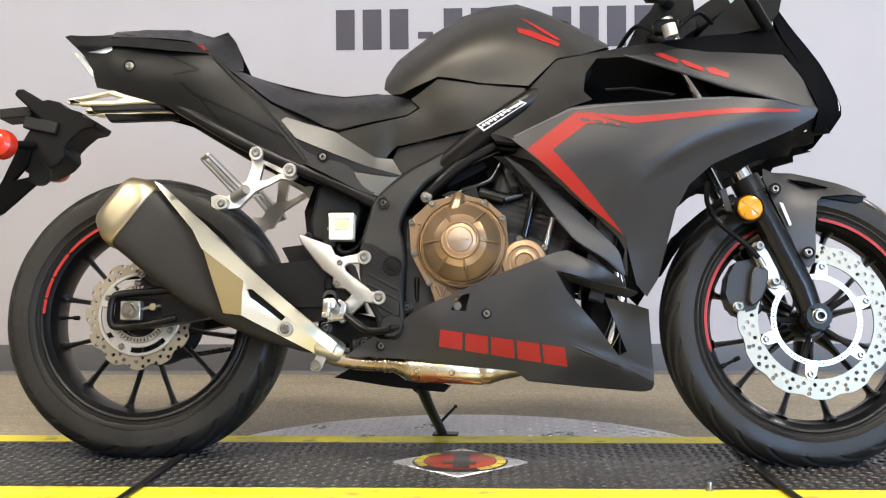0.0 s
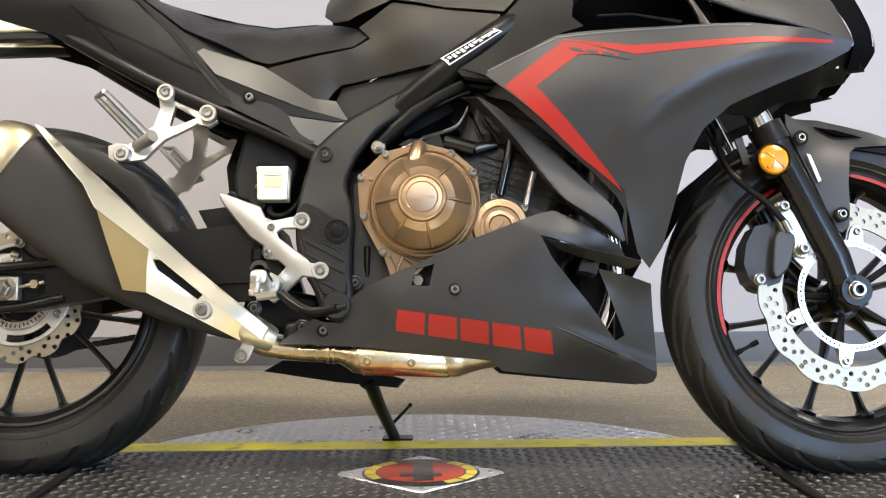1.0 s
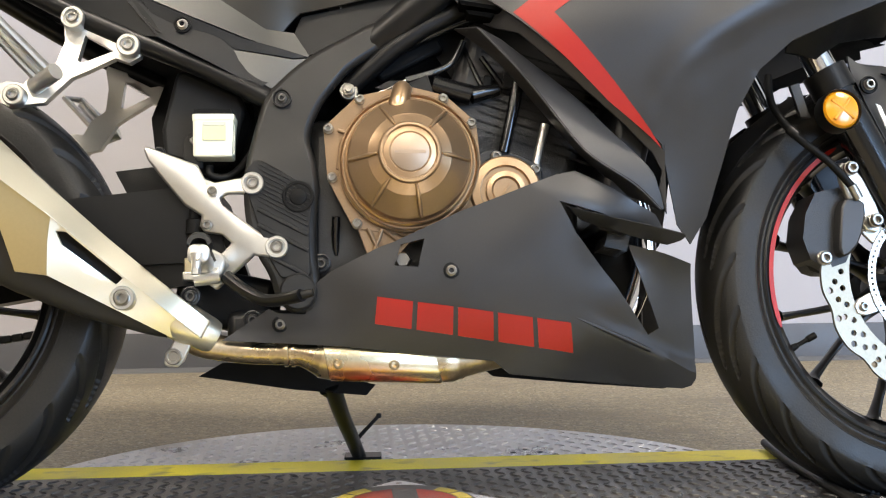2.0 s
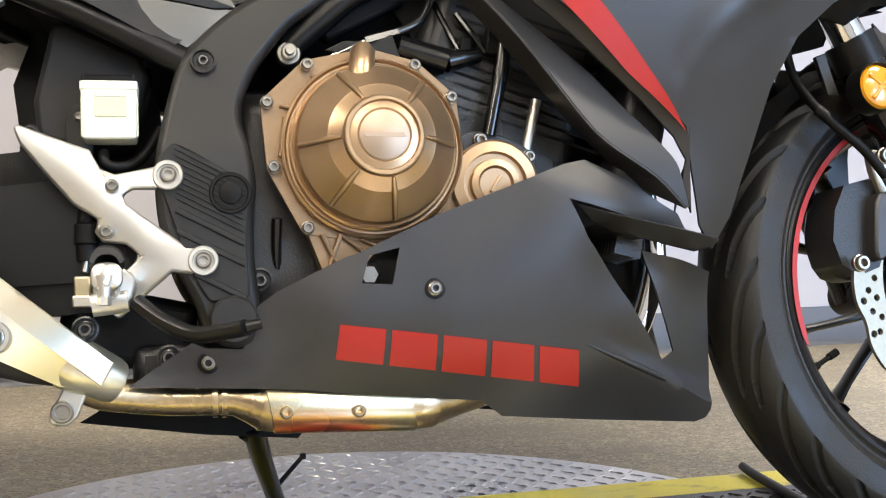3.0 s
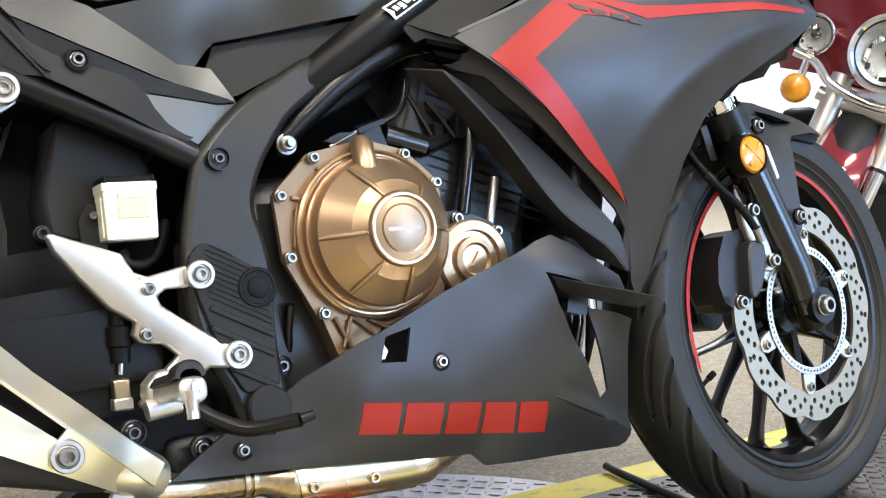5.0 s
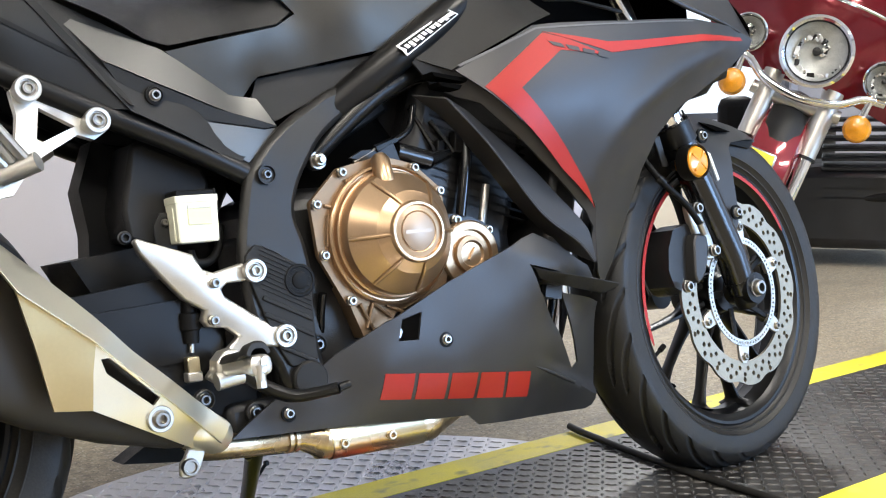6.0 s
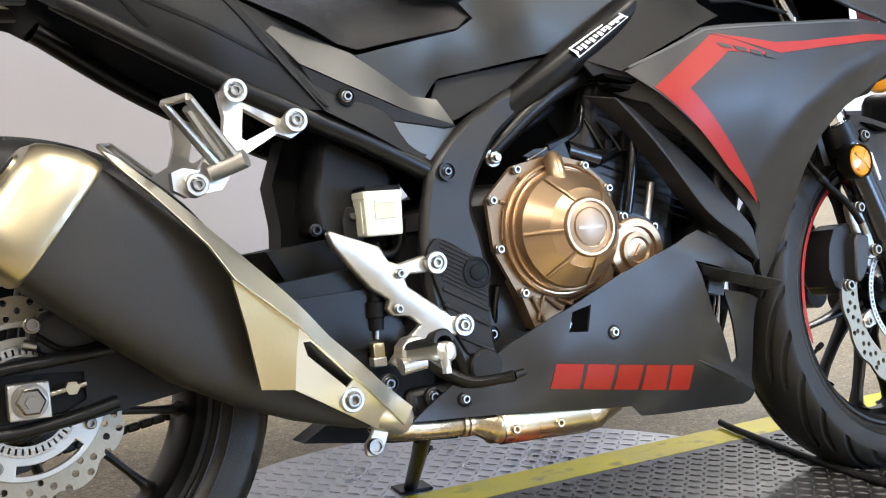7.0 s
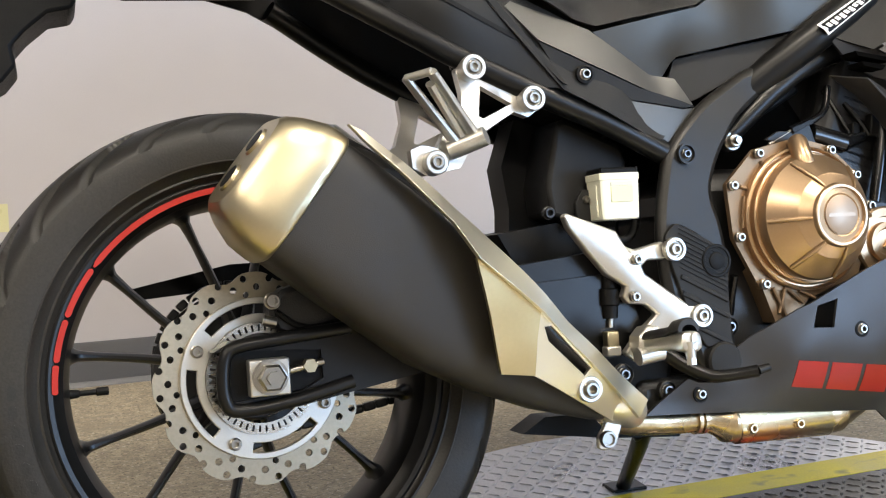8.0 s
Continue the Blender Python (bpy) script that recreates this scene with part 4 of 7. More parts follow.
tube("crease", [(x, BELLY_F(x, z) + 0.001, z) for x, z in ((0.912, 0.244), (0.945, 0.231), (0.985, 0.2155), (1.020, 0.2015))], [0.0008, 0.0026, 0.0038, 0.0030], PAINT, body, 12, 4, "raised crease of the belly fairing")
L = [(0.654, 0.272), (0.910, 0.237), (0.916, 0.197), (0.650, 0.237)]
marks = group("side_mark", "red plain blocks of a maker's mark")
for k in range(5):
    def on_mark(u, v):
        a = [L[0][i] + (L[1][i] - L[0][i]) * u for i in (0, 1)]
        b = [L[3][i] + (L[2][i] - L[3][i]) * u for i in (0, 1)]
        return tuple(p + (q - p) * v for p, q in zip(a, b))
    u0, u1 = k / 5 + 0.012, (k + 1) / 5 - 0.012
    decal("block", [on_mark(u0, 0.02), on_mark(u1, 0.02), on_mark(u1, 0.98), on_mark(u0, 0.98)], BELLY_F, RED, marks)

# frame
frame_g = group("chassis")
panel("pivot_plate", [(0.662, 0.655, -0.118), (0.614, 0.627, -0.12), (0.575, 0.605, -0.125), (0.541, 0.576, -0.132), (0.511, 0.543, -0.136), (0.503, 0.519, -0.138), (0.49, 0.466, -0.142), (0.484, 0.43, -0.147), (0.486, 0.377, -0.15), (0.5, 0.332, -0.15), (0.519, 0.301, -0.15), (0.526, 0.274, -0.15), (0.541, 0.256, -0.148), (0.561, 0.25, -0.147), (0.581, 0.258, -0.147), (0.584, 0.295, -0.147), (0.578, 0.333, -0.145), (0.578, 0.377, -0.143), (0.583, 0.414, -0.141), (0.577, 0.452, -0.14), (0.569, 0.478, -0.138), (0.571, 0.5, -0.136), (0.584, 0.53, -0.134), (0.605, 0.559, -0.13), (0.622, 0.581, -0.127), (0.655, 0.604, -0.12), (0.678, 0.619, -0.118)], CASTF, frame_g, thick=0.022, bevel=0.011, mirror=True, soft=2)
for s in (-1, 1):
    tube("main_beam", [(0.60, s * 0.084, 0.578), (0.64, s * 0.092, 0.610), (0.68, s * 0.108, 0.640), (0.72, s * 0.125, 0.669), (0.76, s * 0.136, 0.697), (0.84, s * 0.134, 0.752), (0.94, s * 0.09, 0.81), (1.0, s * 0.05, 0.85)], 0.0225, FRAMEP, frame_g, 20, 4)
    tube("seat_rail", [(q[0], s * -q[1], q[2]) for q in ((0.514, -0.118, 0.54), (0.432, -0.122, 0.58), (0.348, -0.122, 0.615), (0.252, -0.118, 0.659), (0.17, -0.112, 0.703), (0.07, -0.09, 0.762))], 0.0145, FRAMEP, frame_g, 14, 4)
    tube("cross_beam", [(0.62, s * 0.10, 0.56), (0.72, s * 0.115, 0.64), (0.86, s * 0.11, 0.70)], 0.014, FRAMEP, frame_g, 12, 3)
swing = group("swingarm")
for s in (-1, 1):
    part("arm", slab([p[:2] for p in [(-0.057, 0.341, -0.13), (-0.039, 0.351, -0.13), (0.078, 0.357, -0.13), (0.176, 0.365, -0.13), (0.284, 0.388, -0.13), (0.44, 0.396, -0.13), (0.465, 0.323, -0.13), (0.322, 0.317, -0.13), (0.178, 0.299, -0.13), (0.033, 0.275, -0.13), (-0.047, 0.273, -0.13), (-0.054, 0.285, -0.13), (0.038, 0.292, -0.13), (0.062, 0.304, -0.13), (0.061, 0.335, -0.13), (0.03, 0.338, -0.13)]], lambda x, z: -0.125, 0.035, (), 0.03, -s), FRAMEP, swing, bevel=0.004)
box("axle_block", (0.0, -0.132, 0.311), (0.044, 0.02, 0.04), ALLOY, swing, 0.002)
plate("arm_web", [(-0.044, 0.284), (0.10, 0.300), (0.10, 0.352), (-0.04, 0.342)], -0.120, 0.02, BLACK, swing, bevel=0.002)
bolt(0, 0.311, -0.142, swing, 0.013)

# engine
engine = group("engine")
box("crankcase", (0.74, 0, 0.37), (0.38, 0.22, 0.30), ENGINE, engine, 0.03)
box("cylinder_block", (0.86, 0, 0.56), (0.20, 0.22, 0.24), ENGINE, engine, 0.02, (0, 18, 0))
box("frame_core", (0.70, 0, 0.60), (0.26, 0.13, 0.16), BLACK, engine, 0.02, (0, -30, 0))
# black block in place of the shade behind the frame
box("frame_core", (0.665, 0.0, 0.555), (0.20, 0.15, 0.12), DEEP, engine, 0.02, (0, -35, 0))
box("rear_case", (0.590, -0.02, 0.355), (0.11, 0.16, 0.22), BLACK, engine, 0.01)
# added black blocks fill the cowl's hollow with painted shade
box("cowl_shade_block", (1.13, 0, 0.785), (0.30, 0.19, 0.11), DEEP, engine, 0.01)
box("cowl_shade_block", (1.31, 0, 0.765), (0.10, 0.17, 0.09), DEEP, engine, 0.01)
box("inner_duct", (0.985, 0, 0.30), (0.08, 0.12, 0.20), BLACK, engine, 0.02)
box("radiator", (1.0, 0, 0.50), (0.05, 0.30, 0.30), ENGINE, engine, 0.01, (0, 14, 0))
CCX, CCZ = 0.699, 0.448
lobes = [(0.635, 0.533), (0.698, 0.546), (0.745, 0.534), (0.782, 0.501), (0.594, 0.494), (0.599, 0.429), (0.631, 0.368)]
rim_points = [(CCX + 0.0945 * math.cos(radians(3 * k)), CCZ + 0.0945 * math.sin(radians(3 * k))) for k in range(120)]
for lx, lz in lobes:
    rim_points += [(lx + 0.0064 * math.cos(radians(15 * k)), lz + 0.0064 * math.sin(radians(15 * k))) for k in range(24)]


def hull(points):
    """The outline drawn tight round some points."""
    points = sorted(set(points))
    out = []
    for some in (points, points[::-1]):
        side = []
        for p in some:
            while len(side) > 1 and (side[-1][0] - side[-2][0]) * (p[1] - side[-2][1]) - (side[-1][1] - side[-2][1]) * (p[0] - side[-2][0]) <= 0:
                side.pop()
            side.append(p)
        out += side[:-1]
    return out


flange = hull(rim_points)
plate("cover_flange", flange, -0.139, 0.008, CASTB, engine, bevel=0.002, step=0.05)
plate("cover_foot", [(0.622, 0.385), (0.632, 0.362), (0.648, 0.318), (0.672, 0.312), (0.70, 0.345), (0.78, 0.37), (0.80, 0.42), (0.70, 0.44)], -0.137, 0.03, CASTB, engine, bevel=0.003, step=0.05)
DOME = [(0.0920, -0.128), (0.0920, -0.148), (0.0895, -0.150), (0.0875, -0.1465), (0.0855, -0.1465), (0.0845, -0.1535), (0.0825, -0.155), (0.0805, -0.1545), (0.0795, -0.163), (0.0780, -0.1670), (0.0755, -0.1695), (0.0530, -0.1935), (0.0508, -0.1948), (0.0400, -0.2030), (0.0385, -0.2070), (0.0372, -0.2080), (0.0345, -0.2080), (0.0330, -0.2050), (0.0265, -0.2062), (0.0245, -0.2050), (0.0120, -0.2061), (0.0, -0.2064)]
DOME = [(r, y if y > -0.1465 else -0.1465 + (y + 0.1465) * 1.12) for r, y in DOME]
lathe("clutch_cover", DOME, CCX, CCZ, BRONZE, engine, 120, sharp=16, label="bronze clutch cover with radial ribs")
for deg in (182, 232, 281, 358, 52, 118):
    a = radians(deg)
    pts = [(CCX + r * math.cos(a), y, CCZ + r * math.sin(a)) for r, y in ((0.0405, -0.2103), (0.052, -0.2014), (0.064, -0.1874), (0.0775, -0.1717))]
    tube("rib", pts, [0.0016, 0.0030, 0.0030, 0.0026], BRONZE, engine, 10, 1)
lathe("cover_disc", [(0.0240, -0.2120), (0.0240, -0.2136), (0.0232, -0.2141), (0.0, -0.2143)], CCX, CCZ, CAPM, engine, 48, label="brushed round centre of the clutch cover")
plate("cover_mark", [(CCX - 0.02, CCZ - 0.0022), (CCX + 0.02, CCZ - 0.0022), (CCX + 0.02, CCZ + 0.0022), (CCX - 0.02, CCZ + 0.0022)], -0.2145, 0.002, CAPM, engine, bevel=0.0003, label="raised plain bar")
for a, b in (((0.645, 0.362), (0.664, 0.322)), ((0.664, 0.362), (0.652, 0.330)), ((0.664, 0.362), (0.690, 0.340)), ((0.684, 0.357), (0.708, 0.345)), ((0.607, 0.492), (0.622, 0.488)), ((0.612, 0.480), (0.606, 0.440)), ((0.640, 0.523), (0.650, 0.508)), ((0.636, 0.379), (0.645, 0.390))):
    tube("casting_rib", [(a[0], -0.1405, a[1]), (b[0], -0.1405, b[1])], [0.0026, 0.0022], CASTB, engine, 8, 1)
tube("filler_neck", [(0.692, -0.146, 0.549), (0.691, -0.149, 0.545), (0.685, -0.168, 0.514), (0.6842, -0.1695, 0.5105)], [0.0105, 0.0128, 0.0132, 0.0105], BRONZE, engine, 24, 1)
tube("filler_web", [(0.6842, -0.168, 0.511), (0.689, -0.196, 0.489)], [0.008, 0.0022], BRONZE, engine, 12, 1)
for lx, lz in lobes:
    bolt(lx, lz, -0.145, engine, 0.0056)
lathe("pulse_cover", [(0.047, -0.09), (0.047, -0.140), (0.0445, -0.1425), (0.034, -0.1435), (0.0325, -0.138), (0.0265, -0.138), (0.0255, -0.1445), (0.019, -0.1455), (0.0165, -0.142), (0.0, -0.142)], 0.826, 0.411, BRONZE, engine, 72, sharp=20, label="round bronze timing cover")
box("screw_slot", (0.826, -0.1435, 0.411), (0.003, 0.004, 0.02), BRONZE, engine, 0.0005, (0, 35, 0))
plate("cover_flange", rounded([(0.79, 0.466), (0.822, 0.472), (0.872, 0.452), (0.88, 0.43), (0.86, 0.36), (0.79, 0.36), (0.775, 0.43)], 0.25, 2), -0.125, 0.03, ENGINE, engine, bevel=0.002)
bolt(0.816, 0.460, -0.128, engine, 0.0062)
bolt(0.868, 0.442, -0.128, engine, 0.0062)

# exhaust
exhaust = group("exhaust")


def oval(c, axis, a, b, n=40, power=2.6):
    """A rounded section across an axis in the upright plane: a half across, b half along y."""
    d = Vector((axis[0], 0, axis[1])).normalized()
    u = Vector((-d.z, 0, d.x))
    out = []
    for k in range(n):
        t = 2 * math.pi * k / n
        cs, sn = math.cos(t), math.sin(t)
        out.append(Vector(c) + u * a * math.copysign(abs(cs) ** (2 / power), cs) + Vector((0, b, 0)) * math.copysign(abs(sn) ** (2 / power), sn))
    return out


M = [(0.013, 0.511, -0.185), (0.093, 0.448, -0.183), (0.19, 0.37, -0.178), (0.249, 0.326, -0.172), (0.306, 0.289, -0.16), (0.381, 0.252, -0.145), (0.442, 0.231, -0.12)]
M[0] = (0.031, 0.497, -0.188)
M[1] = (0.100, 0.443, -0.186)
AX = (M[2][0] - M[0][0], M[2][1] - M[0][1])
spec = [(0.0745, 0.060), (0.0755, 0.061), (0.072, 0.055), (0.060, 0.042), (0.044, 0.030), (0.028, 0.018), (0.017, 0.014)]
part("muffler_body", rings(bmesh.new(), [oval((p[0], p[2], p[1]), AX if i < 4 else (1, -0.5), a, b, power=4.5 if i < 3 else 3) for i, (p, (a, b)) in enumerate(zip(M, spec))]), MUFFLER, exhaust, "matte black muffler", 60)
caps = [(0.006, 0.0755, 0.061, 0), (0.004, 0.0785, 0.064, 0), (-0.004, 0.0795, 0.065, 0.02), (-0.026, 0.0780, 0.0635, 0.08), (-0.050, 0.068, 0.057, 0.10), (-0.063, 0.060, 0.051, 0.10), (-0.068, 0.053, 0.045, 0.10)]
d = Vector((AX[0], 0, AX[1])).normalized()
def cap_ring(q, a, b, k):
    ring = oval(Vector((M[0][0], M[0][2], M[0][1])) + d * q, AX, a, b, 48, 4)
    return [v - d * (k * (v.y - M[0][2])) for v in ring]


part("end_cap", rings(bmesh.new(), [cap_ring(q, a, b, k) for q, a, b, k in caps]), CHAMP, exhaust, "champagne brushed steel end cap", 24, 0.002)
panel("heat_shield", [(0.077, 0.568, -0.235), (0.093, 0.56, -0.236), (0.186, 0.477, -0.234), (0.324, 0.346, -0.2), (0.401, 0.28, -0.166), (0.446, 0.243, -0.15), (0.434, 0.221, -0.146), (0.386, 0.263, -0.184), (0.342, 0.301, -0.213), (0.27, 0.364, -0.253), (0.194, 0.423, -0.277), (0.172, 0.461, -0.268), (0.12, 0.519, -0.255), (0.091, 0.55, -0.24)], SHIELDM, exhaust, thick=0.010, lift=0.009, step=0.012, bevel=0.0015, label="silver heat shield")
# this facet's gold is a painted reflection of the yellow floor border
panel("heat_shield", [(0.194, 0.424, -0.273), (0.272, 0.363, -0.249), (0.268, 0.334, -0.244), (0.266, 0.294, -0.236), (0.228, 0.299, -0.234), (0.211, 0.363, -0.258)], GOLDM, exhaust, thick=0.006, lift=0.003, step=0.012, bevel=0.0015, label="heat shield facet with the floor's yellow reflection in its colour")
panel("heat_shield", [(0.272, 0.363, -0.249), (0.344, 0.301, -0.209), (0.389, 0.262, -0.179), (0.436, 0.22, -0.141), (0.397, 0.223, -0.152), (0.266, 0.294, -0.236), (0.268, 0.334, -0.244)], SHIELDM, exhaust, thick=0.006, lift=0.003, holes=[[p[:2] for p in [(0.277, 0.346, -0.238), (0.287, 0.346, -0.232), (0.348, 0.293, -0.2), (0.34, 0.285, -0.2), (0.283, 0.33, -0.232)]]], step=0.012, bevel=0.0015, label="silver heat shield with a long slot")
tube("mid_pipe", [(0.412, -0.116, 0.228), (0.430, -0.110, 0.215), (0.490, -0.101, 0.206), (0.548, -0.106, 0.204)], 0.0168, HEADER, exhaust, 20)
tube("catalyst", [(0.545, -0.106, 0.204), (0.558, -0.106, 0.203), (0.584, -0.106, 0.198), (0.596, -0.105, 0.196), (0.742, -0.100, 0.1905), (0.756, -0.098, 0.191), (0.790, -0.088, 0.195), (0.825, -0.070, 0.201)], [0.0168, 0.0175, 0.0262, 0.028, 0.028, 0.026, 0.0205, 0.019], HEADER, exhaust, 28, 2)
wrap = []
for x, r in ((0.588, 0.0285), (0.590, 0.0305), (0.732, 0.0305), (0.735, 0.0285)):
    c = (-0.1053 + (x - 0.596) * 0.034, 0.1963 - (x - 0.596) * 0.038)
    arc = [radians(95 + 190 * k / 24) for k in range(25)]
    skew = lambda a: -0.006 * math.sin(a)
    wrap.append([(x + skew(a), c[0] + r * math.cos(a) * 0.92, c[1] + r * math.sin(a)) for a in arc] + [(x + skew(a), c[0] + (r - 0.0012) * math.cos(a) * 0.92, c[1] + (r - 0.0012) * math.sin(a)) for a in reversed(arc)])
part("catalyst_shield", rings(bmesh.new(), wrap), TINTED, exhaust, "heat-tinted steel shield round the catalyst", 40)

tube("inlet_collar", [(0.398, -0.143, 0.250), (0.404, -0.141, 0.246), (0.440, -0.122, 0.227), (0.446, -0.119, 0.224)], [0.024, 0.027, 0.0225, 0.020], SHIELDM, exhaust, 24, 1, "bright silver collar at the muffler inlet")

# fork
fork = group("front_fork")
for s in (-1, 1):
    tube("fork_leg", [(1.405, s * 0.105, 0.295), (1.385, s * 0.105, 0.36), (1.29, s * 0.105, 0.555), (1.275, s * 0.105, 0.585)], [0.024, 0.026, 0.027, 0.029], FORKM, fork, 24, 1, xf=STEERED)
    tube("fork_tube", [(1.28, s * 0.105, 0.575), (1.12, s * 0.105, 0.91)], 0.021, CHROME, fork, 20, 1, xf=STEERED)
    tube("axle_clamp", [(1.41, s * 0.13, 0.30), (1.41, s * 0.08, 0.30)], 0.026, FRAMEP, fork, 20, 1, xf=STEERED)
bolt(1.41, 0.30, -0.131, fork, 0.013, xf=STEERED)
CROWN = [(1.338, 0.604, -0.085), (1.383, 0.606, -0.07), (1.431, 0.597, -0.066), (1.477, 0.586, -0.066), (1.517, 0.57, -0.068), (1.537, 0.558, -0.07)]
panel("front_fender", [(1.316, 0.609, -0.1)] + CROWN + [(1.493, 0.558, -0.085), (1.438, 0.552, -0.092), (1.425, 0.541, -0.098), (1.417, 0.488, -0.106), (1.416, 0.441, -0.108), (1.413, 0.412, -0.108), (1.399, 0.4, -0.112), (1.39, 0.404, -0.112), (1.365, 0.462, -0.112), (1.333, 0.533, -0.112), (1.313, 0.585, -0.11)], PAINT, fork, mirror=True, xf=STEERED)
panel("fender_lip", [(1.437, 0.553, -0.076), (1.498, 0.559, -0.074), (1.532, 0.558, -0.069), (1.531, 0.549, -0.068), (1.517, 0.543, -0.069), (1.474, 0.549, -0.074)], BLACK, fork, mirror=True, xf=STEERED)
crown = bmesh.new()
rows = [[crown.verts.new((x, y * k / 4, z - 0.002 + 0.010 * (1 - (k / 4) ** 2))) for k in range(-4, 5)] for x, z, y in CROWN]
for a, b in zip(rows, rows[1:]):
    for k in range(8):
        crown.faces.new((a[k], b[k], b[k + 1], a[k + 1]))
bmesh.ops.recalc_face_normals(crown, faces=crown.faces)
bmesh.ops.solidify(crown, geom=crown.faces[:], thickness=0.003)
part("fender_crown", crown, PAINT, fork, "", 50, xf=STEERED)
panel("fender_rear", [(1.104, 0.389, -0.03), (1.123, 0.443, -0.05), (1.152, 0.489, -0.06), (1.192, 0.523, -0.07), (1.232, 0.551, -0.08), (1.26, 0.555, -0.09), (1.202, 0.509, -0.085), (1.161, 0.468, -0.08), (1.132, 0.428, -0.07), (1.11, 0.389, -0.05)], BLACK, fork, mirror=True, xf=STEERED)
plate("caliper", [(1.254, 0.412, -0.1), (1.288, 0.42, -0.1), (1.313, 0.406, -0.1), (1.319, 0.371, -0.1), (1.291, 0.316, -0.1), (1.265, 0.307, -0.1), (1.241, 0.32, -0.1), (1.232, 0.348, -0.1), (1.238, 0.383, -0.1)], -0.125, 0.055, ENGINE, fork, bevel=0.008, xf=STEERED)
lathe("turn_signal", [(0.0, -0.156), (0.015, -0.155), (0.023, -0.152), (0.0265, -0.147), (0.0265, -0.13), (0.02, -0.12), (0.0, -0.115)], 1.275, 0.516, AMBER, fork, 32, xf=STEERED, label="round amber turn signal")

# controls and fittings
HR = [p[:2] for p in [(0.354, 0.466, -0.152), (0.402, 0.429, -0.152), (0.435, 0.395, -0.152), (0.46, 0.374, -0.152), (0.49, 0.352, -0.152), (0.536, 0.337, -0.152)]]


def heel_fold(x, z):
    """The footrest plate falls away to both sides of a ridge."""
    d = z - float(np.interp(x, [p[0] for p in HR], [p[1] for p in HR]))
    return 0.22 * max(0.0, -d - 0.002) + 0.10 * max(0.0, d - 0.002) if x < 0.50 else 0.0


panel("heel_plate", [(0.356, 0.468, -0.148), (0.361, 0.47, -0.148), (0.425, 0.446, -0.15), (0.435, 0.427, -0.152), (0.448, 0.422, -0.152), (0.486, 0.43, -0.152), (0.498, 0.433, -0.152), (0.509, 0.425, -0.152), (0.508, 0.414, -0.152), (0.5, 0.408, -0.152), (0.464, 0.408, -0.152), (0.455, 0.402, -0.152), (0.458, 0.393, -0.152), (0.515, 0.35, -0.154), (0.53, 0.349, -0.154), (0.541, 0.338, -0.154), (0.538, 0.326, -0.154), (0.527, 0.323, -0.154), (0.5, 0.327, -0.154), (0.473, 0.305, -0.155), (0.45, 0.284, -0.158), (0.431, 0.298, -0.158), (0.447, 0.32, -0.158), (0.471, 0.343, -0.155), (0.457, 0.355, -0.152), (0.435, 0.358, -0.152), (0.429, 0.367, -0.152), (0.432, 0.379, -0.152), (0.409, 0.394, -0.15), (0.383, 0.425, -0.149), (0.362, 0.452, -0.148)], ALLOY, bike, thick=0.014, bevel=0.003, fold=heel_fold, label="cast aluminium rider footrest plate", step=0.012)
panel("pillion_bracket", [(0.243, 0.645, -0.121), (0.249, 0.657, -0.121), (0.259, 0.661, -0.121), (0.272, 0.651, -0.121), (0.277, 0.635, -0.121), (0.311, 0.618, -0.122), (0.328, 0.621, -0.122), (0.344, 0.612, -0.122), (0.345, 0.597, -0.122), (0.331, 0.588, -0.122), (0.312, 0.594, -0.124), (0.259, 0.564, -0.135), (0.23, 0.527, -0.15), (0.186, 0.52, -0.156), (0.171, 0.529, -0.156), (0.17, 0.549, -0.156), (0.184, 0.554, -0.156), (0.203, 0.551, -0.152), (0.217, 0.572, -0.145), (0.24, 0.585, -0.138), (0.247, 0.617, -0.125)], ALLOY, bike, thick=0.014, bevel=0.003, mirror=True, holes=[[p[:2] for p in [(0.272, 0.626, -0.13), (0.31, 0.604, -0.13), (0.271, 0.586, -0.13), (0.265, 0.589, -0.13)]]], label="cast aluminium pillion footrest bracket", step=0.012)
# rear foot controls
rib_f = lambda x, z: -0.1535
ribs = group("frame_cover", "ribbed black plastic frame cover")
RP = [p[:2] for p in [(0.503, 0.452, -0.153), (0.532, 0.437, -0.153), (0.56, 0.42, -0.153), (0.575, 0.403, -0.153), (0.571, 0.369, -0.153), (0.571, 0.326, -0.153), (0.572, 0.3, -0.153), (0.552, 0.298, -0.153), (0.534, 0.297, -0.153), (0.518, 0.325, -0.153), (0.504, 0.367, -0.153), (0.488, 0.416, -0.153), (0.487, 0.437, -0.153)]]
part("cover_plate", slab(rounded(RP, 0.12, 1), rib_f, 0.006, (), 0.03), TEXTURED, ribs, bevel=0.0015)
for k in range(11):
    q = 0.004 + k * 0.0060
    for u in [0]:
        a, b = Vector((0.505, -0.1545, 0.461 - q)), Vector((0.600, -0.1545, 0.411 - q))
        seg = [a + (b - a) * (j / 24) for j in range(25)]
        seg = [p for p in seg if inside(p.x, p.z, RP)]
        if len(seg) > 3:
            tube("rib", [seg[0], seg[-1]], 0.0006, TEXTURED, ribs, 6, 1)
for q in (0.075, 0.095, 0.128):
    a, b = Vector((0.505, -0.1545, 0.461 - q)), Vector((0.600, -0.1545, 0.411 - q))
    seg = [p for p in (a + (b - a) * (j / 24) for j in range(25)) if inside(p.x, p.z, RP)]
    if len(seg) > 3:
        tube("rib", [seg[0], seg[-1]], 0.003, TEXTURED, ribs, 8, 1, flat=0.5)
